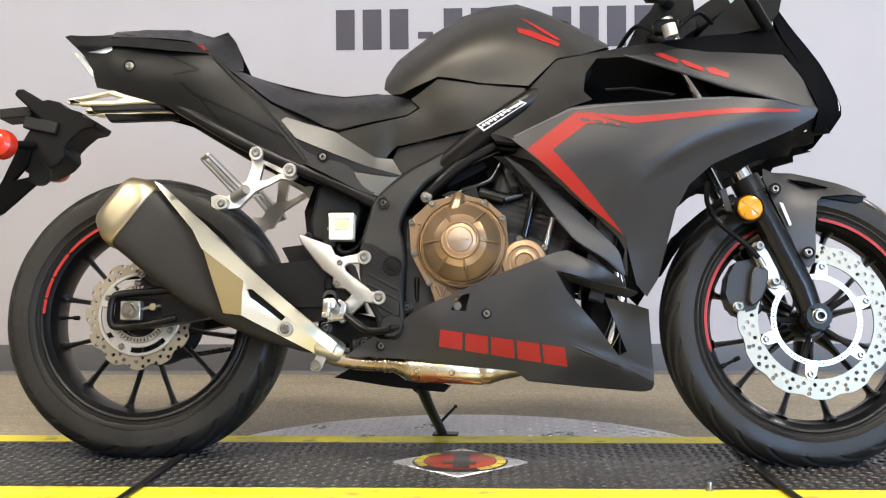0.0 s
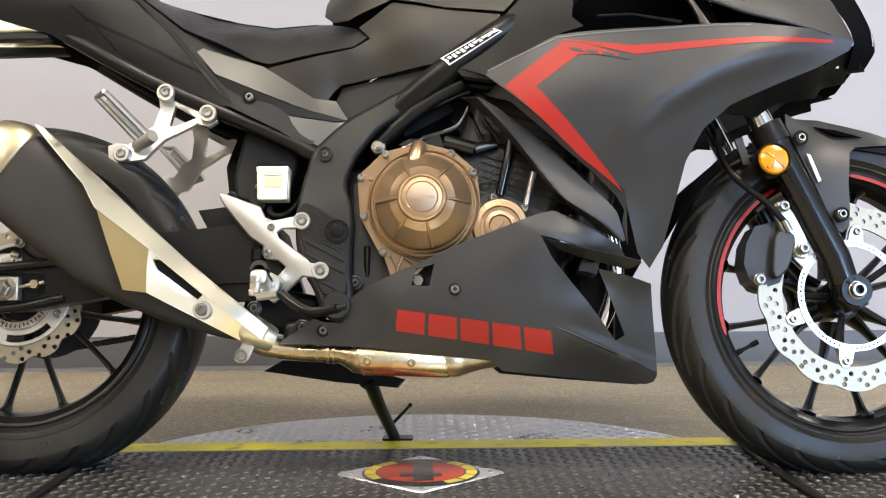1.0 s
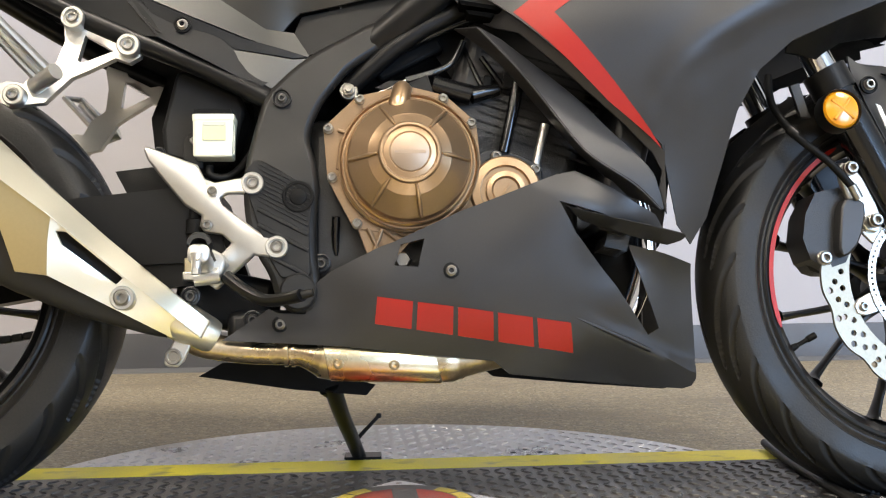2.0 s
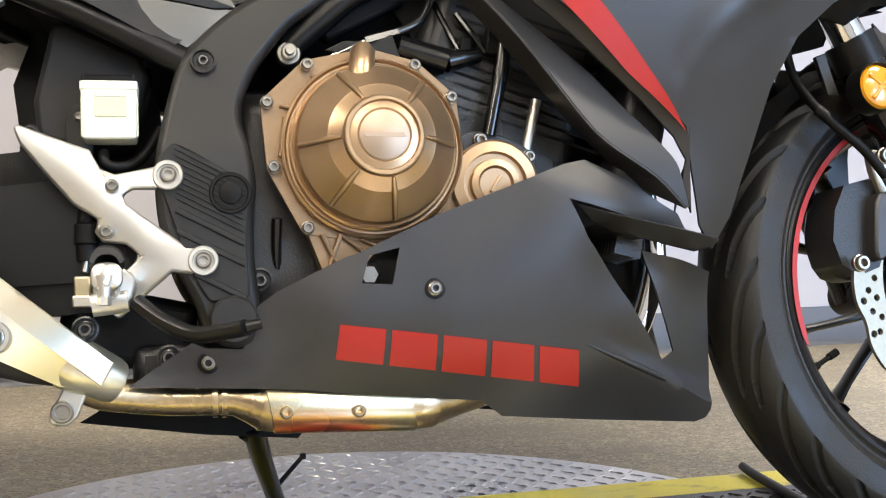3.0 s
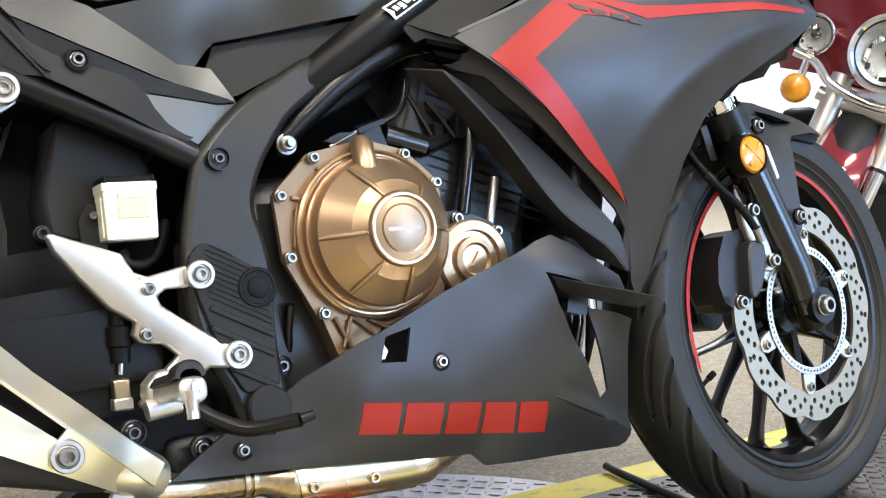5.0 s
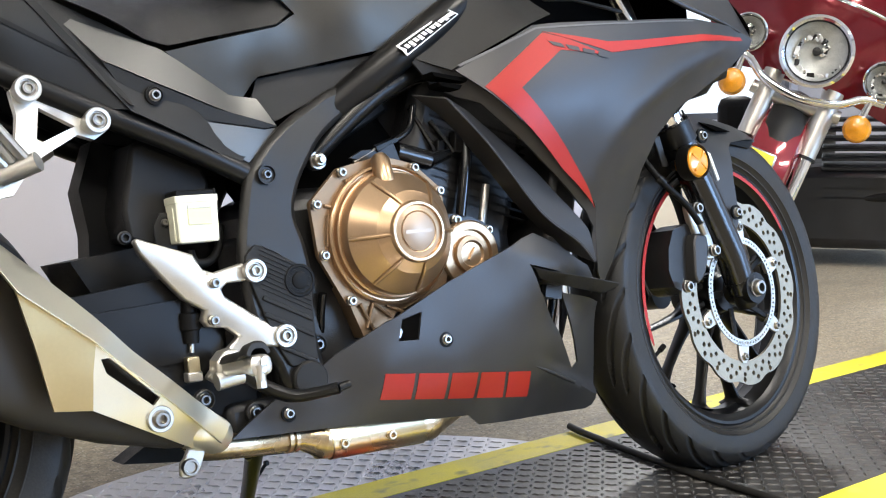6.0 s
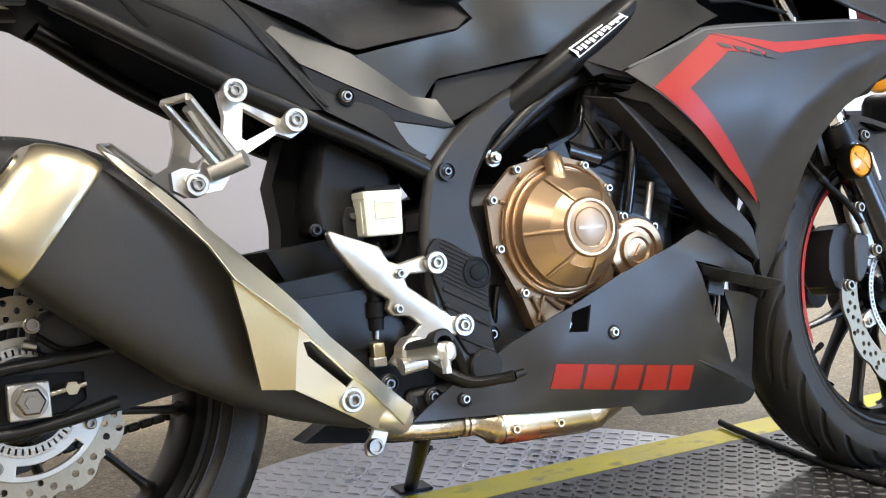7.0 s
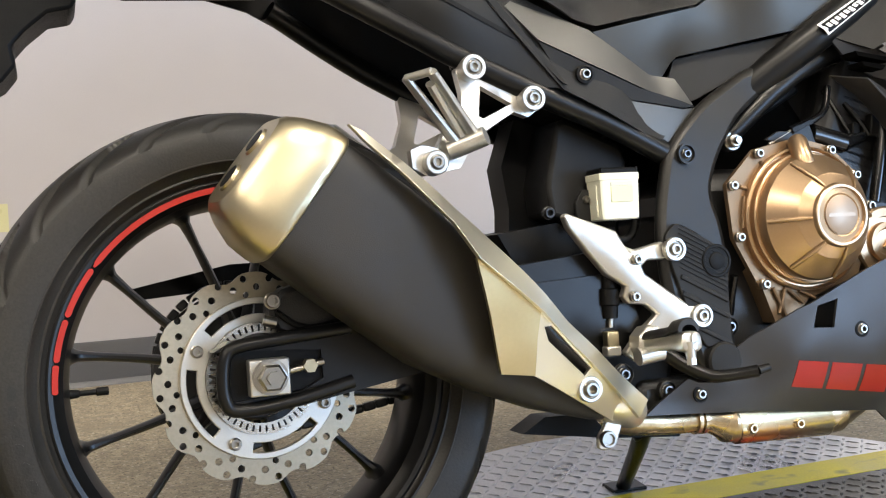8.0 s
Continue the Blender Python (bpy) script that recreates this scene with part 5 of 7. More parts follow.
lathe("plug", [(0.0205, -0.15), (0.0205, -0.1548), (0.0195, -0.1558), (0.0172, -0.1558), (0.0162, -0.1546), (0.0110, -0.1546), (0.0104, -0.1560), (0.0085, -0.1566), (0, -0.1566)], 0.556, 0.402, BLACK, frame_g, 36, sharp=20)
lathe("pivot_cap", [(0.0235, -0.145), (0.0235, -0.157), (0.021, -0.160), (0, -0.160)], 0.5565, 0.279, TEXTURED, frame_g, 36)
lathe("bolt_recess", [(0.0125, -0.138), (0.0125, -0.1425), (0.0105, -0.1425), (0.0095, -0.139), (0, -0.139)], 0.533, 0.536, CASTF, frame_g, 28)
bolt(0.533, 0.536, -0.1395, frame_g, 0.0055, DARKZ)
for p in ((0.42, -0.15, 0.275), (0.495, -0.12, 0.246), (0.584, -0.13, 0.318)):
    lathe("bolt_recess", [(0.0125, p[1] + 0.006), (0.0125, p[1] - 0.002), (0.0105, p[1] - 0.003), (0.0100, p[1] + 0.001), (0, p[1] + 0.001)], p[0], p[2], ENGINE, frame_g, 24)
    bolt(p[0], p[2], p[1], frame_g, 0.0068, DARKZ)
lathe("engine_bolt", [(0.0125, -0.10), (0.0125, -0.112), (0.0115, -0.113), (0.0085, -0.113), (0.0085, -0.120), (0.007, -0.121), (0.005, -0.121), (0.0045, -0.127), (0, -0.127)], 0.620, 0.553, ZINC, frame_g, 20)

heel = group("foot_control")
for x, z in ((0.4975, 0.4195), (0.529, 0.3365)):
    lathe("collar", [(0.0145, -0.15), (0.0145, -0.1575), (0.0135, -0.159), (0.0105, -0.159), (0.0100, -0.1555), (0, -0.1555)], x, z, ALLOY, heel, 32)
    bolt(x, z, -0.1555, heel, 0.0072)
for p in [(0.446, 0.41, -0.154), (0.44, 0.366, -0.154)]:
    bolt(p[0], p[1], -0.1545, heel, 0.0055)
P0, P1 = Vector((0.443, -0.158, 0.309)), Vector((0.447, -0.258, 0.322))
AXP = (P1 - P0).normalized()
up_p = (Vector((0, 0, 1)) - AXP * AXP.z).normalized()
out_p = up_p.cross(AXP).normalized()


def peg_ring(q, w, h, lift=0.0, power=2.8, n=28, a0=0.0, a1=2 * math.pi, shell=0.0):
    """A rounded section across the footpeg at q of its length."""
    c = P0 + (P1 - P0) * q + up_p * lift
    out = []
    for k in range(n):
        t = a0 + (a1 - a0) * k / (n if shell == 0 else n - 1)
        cs, sn = math.cos(t), math.sin(t)
        out.append(c + out_p * w * math.copysign(abs(cs) ** (2 / power), cs) + up_p * h * math.copysign(abs(sn) ** (2 / power), sn))
    return out


part("footpeg", rings(bmesh.new(), [peg_ring(q, w, h, -0.006 * min(1, max(0, (q - 0.6) / 0.3))) for q, w, h in ((-0.1, 0.0105, 0.013), (0.2, 0.0098, 0.011), (0.72, 0.0098, 0.0105), (0.80, 0.0118, 0.0110), (0.97, 0.0132, 0.0125), (1.02, 0.0126, 0.0115), (1.045, 0.0095, 0.0085))]), ALLOY, heel, "worn aluminium folding footpeg", 40)
shells = []
for q, w, h in ((0.04, 0.0105, 0.0110), (0.06, 0.0125, 0.0145), (0.70, 0.0128, 0.0145), (0.80, 0.0155, 0.0205), (0.97, 0.0160, 0.0215), (1.0, 0.0148, 0.0190)):
    outer = peg_ring(q, w, h, 0.0, 2.4, 18, 0.30, math.pi - 0.30, 1)
    inner = peg_ring(q, w - 0.004, h - 0.006, 0.0, 2.4, 18, 0.30, math.pi - 0.30, 1)
    shells.append(outer + inner[::-1])
part("peg_rubber", rings(bmesh.new(), shells), RUBBER, heel, "black rubber peg pad", 50)
part("peg_rib", rings(bmesh.new(), [peg_ring(q, 0.0026, h, -0.007) for q, h in ((0.95, 0.0105), (1.06, 0.0095), (1.072, 0.008))]), ALLOY, heel)
tube("peg_feeler", [P1 + Vector((-0.002, -0.001, -0.006)), P1 + Vector((-0.002, -0.002, -0.018)), P1 + Vector((-0.002, -0.003, -0.026))], [0.0085, 0.0062, 0.0052], ALLOY, heel, 12, 1)
tube("feeler_tip", [P1 + Vector((-0.002, -0.003, -0.024)), P1 + Vector((-0.002, -0.0032, -0.031))], 0.0060, ALLOY, heel, 6, 1)
tube("peg_knuckle", [(0.428, -0.172, 0.296), (0.460, -0.172, 0.300)], 0.011, ALLOY, heel, 14, 1)
plate("peg_clevis", [(0.425, 0.315), (0.445, 0.335), (0.470, 0.322), (0.462, 0.295), (0.440, 0.288)], -0.178, 0.03, ALLOY, heel, bevel=0.004, soft=1)
tube("brake_pedal", [(0.467, -0.165, 0.298), (0.491, -0.175, 0.279), (0.519, -0.185, 0.266), (0.547, -0.2, 0.267), (0.565, -0.212, 0.27)], [0.0085, 0.0085, 0.0078, 0.0072, 0.0075], FRAMEP, heel, 12, 5, "black curved brake pedal", 1.35)
tube("pedal_tip", [(0.565, -0.212, 0.27), (0.579, -0.214, 0.273)], [0.0056, 0.0048], FRAMEP, heel, 12, 1)
tube("master_cylinder", [(0.422, -0.125, 0.392), (0.421, -0.125, 0.378), (0.421, -0.125, 0.376), (0.4205, -0.125, 0.358), (0.4205, -0.125, 0.356), (0.420, -0.125, 0.341)], [0.0095, 0.0095, 0.0125, 0.0125, 0.0105, 0.0095], BLACK, heel, 18, 1)
tube("push_rod", [(0.4195, -0.127, 0.343), (0.418, -0.128, 0.330)], 0.0035, ZINC, heel, 10, 1)
box("clevis", (0.4165, -0.130, 0.315), (0.016, 0.014, 0.022), CHAMP, heel, 0.002)
box("clevis_fork", (0.4165, -0.130, 0.302), (0.019, 0.016, 0.012), ALLOY, heel, 0.002)
tube("brake_hose", [(0.421, -0.122, 0.392), (0.425, -0.118, 0.41), (0.434, -0.114, 0.432)], 0.005, BLACK, heel, 10)
tube("heel_hose", [(0.436, -0.11, 0.45), (0.439, -0.115, 0.437), (0.458, -0.11, 0.436), (0.476, -0.1, 0.451), (0.49, -0.08, 0.479)], 0.0055, BLACK, heel, 10)

res = group("brake_reservoir", "milky plastic brake fluid reservoir with black cap")


def box_ring(z, w, d, r=0.05, cx=0.4425):
    """A rounded rectangle round the reservoir at one height."""
    return [(cx + sx * w, -0.112 + sy * d, z) for sx, sy in rounded([(-1, -1), (1, -1), (1, 1), (-1, 1)], r, 2)]


part("tank", rings(bmesh.new(), [box_ring(z, w, d) for z, w, d in ((0.4600, 0.0235, 0.0165), (0.4615, 0.0250, 0.0180), (0.4640, 0.0252, 0.0182), (0.5085, 0.0264, 0.0194), (0.5088, 0.0272, 0.0202), (0.5165, 0.0272, 0.0202), (0.5170, 0.0262, 0.0192))]), MILK, res, "milky yellowish plastic tank", 40)
part("cap", rings(bmesh.new(), [box_ring(z, w, d) for z, w, d in ((0.5171, 0.0258, 0.0188), (0.5215, 0.0262, 0.0192), (0.5235, 0.0240, 0.0170))]), BLACK, res, "black cap", 40)
for sx in (-1, 1):
    box("cap_tab", (0.4425 + sx * 0.0235, -0.130, 0.5195), (0.003, 0.004, 0.008), BLACK, res, 0.0006)
    box("side_rib", (0.4425 + sx * 0.0262, -0.118, 0.484), (0.002, 0.004, 0.040), MILK, res, 0.0006)
plate("level_window", [(0.4295, 0.4815), (0.4590, 0.4815), (0.4595, 0.5005), (0.4295, 0.5005)], -0.1322, 0.002, FLUID, res, bevel=0.0004, label="yellow fluid level window")
plate("level_mark", [(0.4295, 0.5010), (0.4595, 0.5010), (0.4595, 0.5060), (0.4295, 0.5060)], -0.1322, 0.002, PALEG, res, bevel=0.0004)
plate("bracket", [(0.400, 0.45), (0.425, 0.45), (0.425, 0.50), (0.407, 0.50), (0.398, 0.485)], -0.098, 0.006, TEXTURED, res, bevel=0.001)
bolt(0.412, 0.488, -0.100, res, 0.004)

# pillion footrests
for s in (-1, 1):
    peg = group("pillion_peg", "folded aluminium pillion footpeg")
    A, B, Cc, D = (Vector(p) for p in ((0.159, -0.19, 0.623), (0.224, -0.158, 0.555), (0.18, -0.215, 0.626), (0.24, -0.17, 0.564)))
    for v in (A, B, Cc, D):
        v.y *= -s
    tube("rail", [B, A], [0.006, 0.0045], ALLOY, peg, 10, 1, flat=1.6)
    tube("rail", [D, Cc], [0.0065, 0.005], ALLOY, peg, 10, 1, flat=1.6)
    tube("tip", [A, Cc], 0.0045, ALLOY, peg, 10, 1)
    tube("pad", [(B + D) / 2 + Vector((-0.005, s * 0.003, 0.004)), (A + Cc) / 2 + Vector((0.012, s * 0.002, -0.01))], 0.0055, ALLOY, peg, 8, 1, flat=1.3)
    tube("hinge", [B + Vector((-0.006, 0.004, -0.008)), D + Vector((0.012, -0.01, -0.004))], 0.011, ALLOY, peg, 14, 1)
    lathe("hinge_bolt", [(0.014, s * 0.150), (0.014, s * 0.168), (0.0125, s * 0.170), (0.009, s * 0.170), (0.0085, s * 0.167), (0, s * 0.167)], 0.196, 0.533, ALLOY, peg, 28)
for x, z in ((0.259, 0.645), (0.332, 0.608)):
    lathe("collar", [(0.0150, -0.118), (0.0150, -0.1395), (0.0140, -0.141), (0.0105, -0.141), (0.0100, -0.1375), (0, -0.1375)], x, z, ALLOY, bike, 32)
    bolt(x, z, -0.1375, bike, 0.0075)
    box("rail_tab", (x + 0.004, -0.108, z + 0.012), (0.034, 0.012, 0.036), FRAMEP, bike, 0.004, (0, 28, 0))
bolt(0.196, 0.533, -0.168, bike, 0.0075)

# fairing fasteners and small marks
for x, z, y in ((0.751, 0.303, BELLY_F(0.751, 0.303)), (0.532, 0.239, BELLY_F(0.532, 0.239))):
    lathe("washer", [(0.0105, y + 0.002), (0.0105, y - 0.0006), (0.008, y - 0.001), (0.0075, y + 0.001), (0, y + 0.001)], x, z, BLACK, body, 24)
    bolt(x, z, y, body, 0.0058)
# the lit facets are lightened by colour, the one between stays dark
panel("cover_facet", [(0.293, 0.738, -0.118), (0.326, 0.724, -0.118), (0.422, 0.695, -0.112), (0.508, 0.64, -0.104), (0.546, 0.636, -0.1), (0.57, 0.597, -0.106), (0.48, 0.622, -0.126), (0.405, 0.651, -0.134), (0.343, 0.677, -0.136)], COVM, body, thick=0.004, step=0.012, mirror=True, lift=0.003, label="side cover facet painted paler for the light it catches")
panel("cover_facet", [(0.379, 0.625, -0.128), (0.344, 0.676, -0.134), (0.405, 0.649, -0.134), (0.48, 0.62, -0.126), (0.567, 0.599, -0.11), (0.545, 0.596, -0.1165), (0.415, 0.613, -0.128)], TEXTURED, body, thick=0.004, step=0.012, mirror=True, lift=0.003)
panel("cover_facet", [(0.417, 0.611, -0.128), (0.545, 0.594, -0.1165), (0.566, 0.597, -0.11), (0.518, 0.553, -0.122), (0.446, 0.591, -0.128)], COVM, body, thick=0.004, step=0.012, mirror=True, lift=0.003, label="side cover facet painted paler for the light it catches")
# added black plate: closes a gap and paints it as shade
plate("gap_shade_plate", [(0.47, 0.60), (0.49, 0.665), (0.57, 0.70), (0.61, 0.66), (0.60, 0.61), (0.55, 0.585)], -0.072, 0.006, DEEP, body, bevel=0.001)
y = -0.1385
lathe("washer", [(0.0115, y + 0.006), (0.0115, y - 0.001), (0.009, y - 0.0015), (0.0085, y + 0.001), (0, y + 0.001)], 0.402, 0.636, BLACK, body, 24)
bolt(0.402, 0.636, y, body, 0.0062)
panel("tail_upper", [(-0.21, 0.94, -0.05), (-0.1, 0.934, -0.06), (0.1, 0.904, -0.09), (0.138, 0.876, -0.104), (0.05, 0.883, -0.11), (-0.087, 0.903, -0.09), (-0.16, 0.911, -0.07)], TAILM, body, thick=0.004, step=0.012, mirror=True, lift=0.003)
for o in ([(0.026, 0.883, -0.12), (0.033, 0.883, -0.12), (0.124, 0.838, -0.12), (0.121, 0.832, -0.12), (0.069, 0.824, -0.12), (0.062, 0.828, -0.12), (0.112, 0.837, -0.12)], [(0.079, 0.809, -0.12), (0.085, 0.808, -0.12), (0.114, 0.784, -0.12), (0.184, 0.751, -0.12), (0.335, 0.675, -0.12), (0.34, 0.667, -0.12), (0.185, 0.744, -0.12), (0.111, 0.778, -0.12)], [(0.114, 0.783, -0.12), (0.118, 0.783, -0.12), (0.17, 0.724, -0.12), (0.165, 0.723, -0.12)]):
    decal("panel_gap", o, TAIL_F, BLACK, body, "dark panel gap", 0.0012, 0.01)
panel("tail_seam", [(0.144, 0.872, -0.108), (0.149, 0.873, -0.108), (0.274, 0.75, -0.13), (0.364, 0.641, -0.138), (0.375, 0.623, -0.142), (0.369, 0.626, -0.14), (0.267, 0.745, -0.13)], TAILM, body, thick=0.003, step=0.012, mirror=True, lift=0.0012)
y = TAIL_F(-0.036, 0.849)
lathe("washer", [(0.014, y + 0.002), (0.014, y - 0.001), (0.011, y - 0.0015), (0.010, y + 0.001), (0, y + 0.001)], -0.036, 0.849, BLACK, body, 24)
bolt(-0.036, 0.849, y - 0.001, body, 0.0075)
lathe("nut", [(0.012, -0.12), (0.012, -0.145), (0.009, -0.15), (0.0, -0.15)], 0.690, 0.320, ZINC, engine, 6)
box("inner_tray", (0.70, -0.085, 0.31), (0.22, 0.02, 0.16), BLACK, body, 0.004)
lathe("drain_plug", [(0.012, -0.10), (0.012, -0.118), (0.010, -0.120), (0.007, -0.120), (0.006, -0.116), (0, -0.116)], 0.688, 0.318, CHROME, body, 20)
panel("belly_tray", [(0.391, 0.177, 0.1), (0.426, 0.197, 0.1), (0.531, 0.194, 0.1), (0.652, 0.162, 0.1), (0.638, 0.146, 0.1), (0.531, 0.156, 0.1)], BLACK, body, thick=0.05, bevel=0.002)
for o, f in (([(0.814, 0.955, -0.1), (0.838, 0.941, -0.1), (0.903, 0.897, -0.1), (0.895, 0.893, -0.1), (0.865, 0.911, -0.1)], TANK_F), ([(0.81, 0.919, -0.11), (0.841, 0.913, -0.11), (0.901, 0.884, -0.11), (0.898, 0.874, -0.11), (0.853, 0.89, -0.11), (0.814, 0.906, -0.11)], TANK_F), ([(0.084, 0.906, -0.1), (0.123, 0.898, -0.1), (0.13, 0.885, -0.1), (0.098, 0.888, -0.1)], TAIL_F), ([(1.090, 0.832), (1.106, 0.836), (1.140, 0.818), (1.136, 0.809), (1.112, 0.820)], COWL_F), ([(1.142, 0.816), (1.150, 0.818), (1.188, 0.799), (1.186, 0.790), (1.156, 0.803)], COWL_F), ([(1.192, 0.798), (1.206, 0.801), (1.240, 0.788), (1.238, 0.777), (1.200, 0.786)], COWL_F)):
    decal("stripe", o, f, RED, body, "red accent mark", 0.0015, 0.01)
plate("tail_lens", [(-0.187, 0.897, -0.075), (-0.168, 0.891, -0.075), (-0.154, 0.875, -0.075), (-0.137, 0.854, -0.075), (-0.128, 0.833, -0.075), (-0.142, 0.841, -0.075), (-0.161, 0.865, -0.075)], -0.072, 0.03, CLEARL, body, bevel=0.002, label="clear ribbed tail lamp lens")
decal("lamp_strip", [(-0.163, 0.904, -0.075), (-0.093, 0.905, -0.075), (-0.088, 0.895, -0.075), (-0.105, 0.889, -0.075)], TAIL_F, WHITEM, body, "pale reflector strip", 0.001)
ML = [(0.93, 0.695, -0.222), (1.043, 0.673, -0.222), (1.034, 0.664, -0.222), (0.943, 0.684, -0.222)]
for k in range(4):
    u0, u1 = k / 4 + 0.03, (k + 1) / 4 - 0.03
    mix = lambda u, v: tuple((ML[0][i] * (1 - u) + ML[1][i] * u) * (1 - v) + (ML[3][i] * (1 - u) + ML[2][i] * u) * v for i in (0, 1))
    decal("mark_bar", [mix(u0, 0.2), mix(u1, 0.2), mix(u1, 0.8), mix(u0, 0.8)], SIDE_F, PAINT, body, "dark plain bar", 0.0018, 0.02)
decal("pinstripe", [(0.806, 0.665), (0.922, 0.712), (1.09, 0.7205), (1.235, 0.7305), (1.235, 0.7285), (1.09, 0.7185), (0.923, 0.7095), (0.808, 0.662)], SIDE_F, BASEM, body, "thin grey pinstripe", 0.001)

# identity plate on the main beam, in plain bars
tagp = group("beam_label", "white printed label with plain bars")
PW = [Vector((p[0], p[1])) for p in [(0.726, 0.696, -0.16), (0.815, 0.746, -0.16), (0.834, 0.738, -0.16), (0.745, 0.679, -0.16)]]
def beam_at(u, v):
    v = 0.1 + 0.8 * v
    p = (PW[0] * (1 - u) + PW[1] * u) * (1 - v) + (PW[3] * (1 - u) + PW[2] * u) * v
    return (p.x, p.y)
lb = lambda x, z: -0.1625 + abs((z - 0.690) - (x - 0.745) * 0.62) * 0.35
part("label", slab([beam_at(0, 0), beam_at(1, 0), beam_at(1, 1), beam_at(0, 1)], lb, 0.001, (), 0.012), WHITEM, tagp)
part("field", slab([beam_at(0.03, 0.12), beam_at(0.97, 0.12), beam_at(0.97, 0.88), beam_at(0.03, 0.88)], lambda x, z: lb(x, z) - 0.0006, 0.0004, (), 0.012), BLACK, tagp, "black printed field")
for k in range(11):
    u = 0.07 + 0.08 * k
    part("bar", slab([beam_at(u, 0.28), beam_at(u + 0.055, 0.28), beam_at(u + 0.055, 0.60 + 0.14 * (k % 2)), beam_at(u, 0.60 + 0.14 * (k % 2))], lambda x, z: lb(x, z) - 0.0012, 0.0004, (), 0.02), WHITEM, tagp)

# engine bay clutter
bay = group("engine_bay")
plate("airbox", [(0.385, 0.586, -0.085), (0.396, 0.59, -0.085), (0.471, 0.556, -0.085), (0.48, 0.533, -0.085), (0.461, 0.464, -0.085), (0.41, 0.458, -0.085), (0.371, 0.47, -0.085), (0.367, 0.508, -0.085)], -0.085, 0.17, TEXTURED, bay, bevel=0.006)
plate("shock_cover", [(0.342, 0.44), (0.345, 0.485), (0.338, 0.54), (0.36, 0.60), (0.48, 0.56), (0.50, 0.44)], -0.012, 0.05, BLACK, bay, bevel=0.004)
plate("battery_tray", [(0.303, 0.452, -0.07), (0.384, 0.462, -0.07), (0.44, 0.427, -0.07), (0.46, 0.368, -0.07), (0.394, 0.345, -0.07), (0.336, 0.391, -0.07)], -0.07, 0.14, BLACK, bay, bevel=0.006)
bolt(0.365, 0.474, -0.088, bay, 0.007, ENGINE)
tube("clutch_cable", [(0.696, -0.13, 0.562), (0.732, -0.125, 0.574), (0.759, -0.12, 0.59), (0.775, -0.11, 0.622)], 0.005, FORKM, bay, 10)
tube("cable_end", [(0.662, -0.13, 0.546), (0.696, -0.13, 0.562)], 0.0022, ZINC, bay, 8, 1)
tube("cable_adjuster", [(0.696, -0.13, 0.562), (0.732, -0.125, 0.574)], [0.0062, 0.0055], FORKM, bay, 6, 1)
plate("cable_bracket", [(0.655, 0.552), (0.68, 0.545), (0.70, 0.548), (0.71, 0.535), (0.735, 0.54), (0.725, 0.57), (0.70, 0.562), (0.675, 0.562)], -0.132, 0.004, FRAMEP, bay, bevel=0.001)
tube("throttle_body", [(0.733, -0.12, 0.559), (0.784, -0.12, 0.545)], 0.014, FORKM, bay, 14, 1)
tube("injector", [(0.784, -0.12, 0.545), (0.821, -0.115, 0.555)], [0.012, 0.009], FORKM, bay, 12, 1)
tube("water_pipe", [(0.848, -0.125, 0.57), (0.842, -0.126, 0.535), (0.826, -0.125, 0.465)], [0.008, 0.0085, 0.0075], FORKM, bay, 12)
tube("stay", [(0.885, -0.11, 0.507), (0.87, -0.11, 0.448)], 0.006, ALLOY, bay, 10, 1)
tube("sensor_lead", [(0.80, -0.11, 0.60), (0.815, -0.118, 0.575), (0.828, -0.12, 0.555)], 0.004, FORKM, bay, 8)
tube("sensor_lead", [(0.775, -0.10, 0.62), (0.79, -0.112, 0.58), (0.80, -0.118, 0.556)], 0.0035, FORKM, bay, 8)
box("connector", (0.836, -0.12, 0.568), (0.016, 0.014, 0.03), BLACK, bay, 0.002, (0, 8, 0))
box("connector", (0.806, -0.118, 0.560), (0.012, 0.012, 0.024), BLACK, bay, 0.002, (0, 8, 0))
box("coil", (0.70, -0.07, 0.61), (0.10, 0.03, 0.03), BLACK, bay, 0.005, (0, -28, 0))
tube("breather_hose", [(0.66, -0.09, 0.60), (0.74, -0.10, 0.64), (0.80, -0.10, 0.66), (0.86, -0.09, 0.64)], 0.009, FORKM, bay, 12)
tube("drain_hose", [(0.603, -0.12, 0.381), (0.602, -0.11, 0.35), (0.604, -0.1, 0.312)], 0.0055, FORKM, bay, 10)
for k in range(11):
    box("cylinder_fin", (0.872 + k * 0.001, -0.06, 0.475 + k * 0.012), (0.17, 0.10, 0.0035), BLACK, bay, 0, (0, 18, 0))
for k in range(26):
    box("radiator_fin", (1.005 + 0.0, -0.13 + k * 0.0104, 0.47), (0.03, 0.0015, 0.28), ENGINE, bay, 0, (0, 14, 0))
for k in range(5):
    tube("header_pipe", [(0.955 - 0.004 * k, -0.10 + 0.05 * k, 0.50), (1.005, -0.09 + 0.045 * k, 0.42), (1.02, -0.08 + 0.04 * k, 0.32), (0.97, -0.07 + 0.035 * k, 0.22), (0.86, -0.06 + 0.03 * k, 0.19)], 0.0155, CHROME if k == 0 else HEADER, bay, 14) if k in (0, 3) else None

box("linkage", (0.455, -0.045, 0.275), (0.13, 0.11, 0.075), BLACK, bay, 0.012, (0, 12, 0))
box("linkage", (0.52, -0.06, 0.235), (0.12, 0.10, 0.05), ENGINE, bay, 0.012)

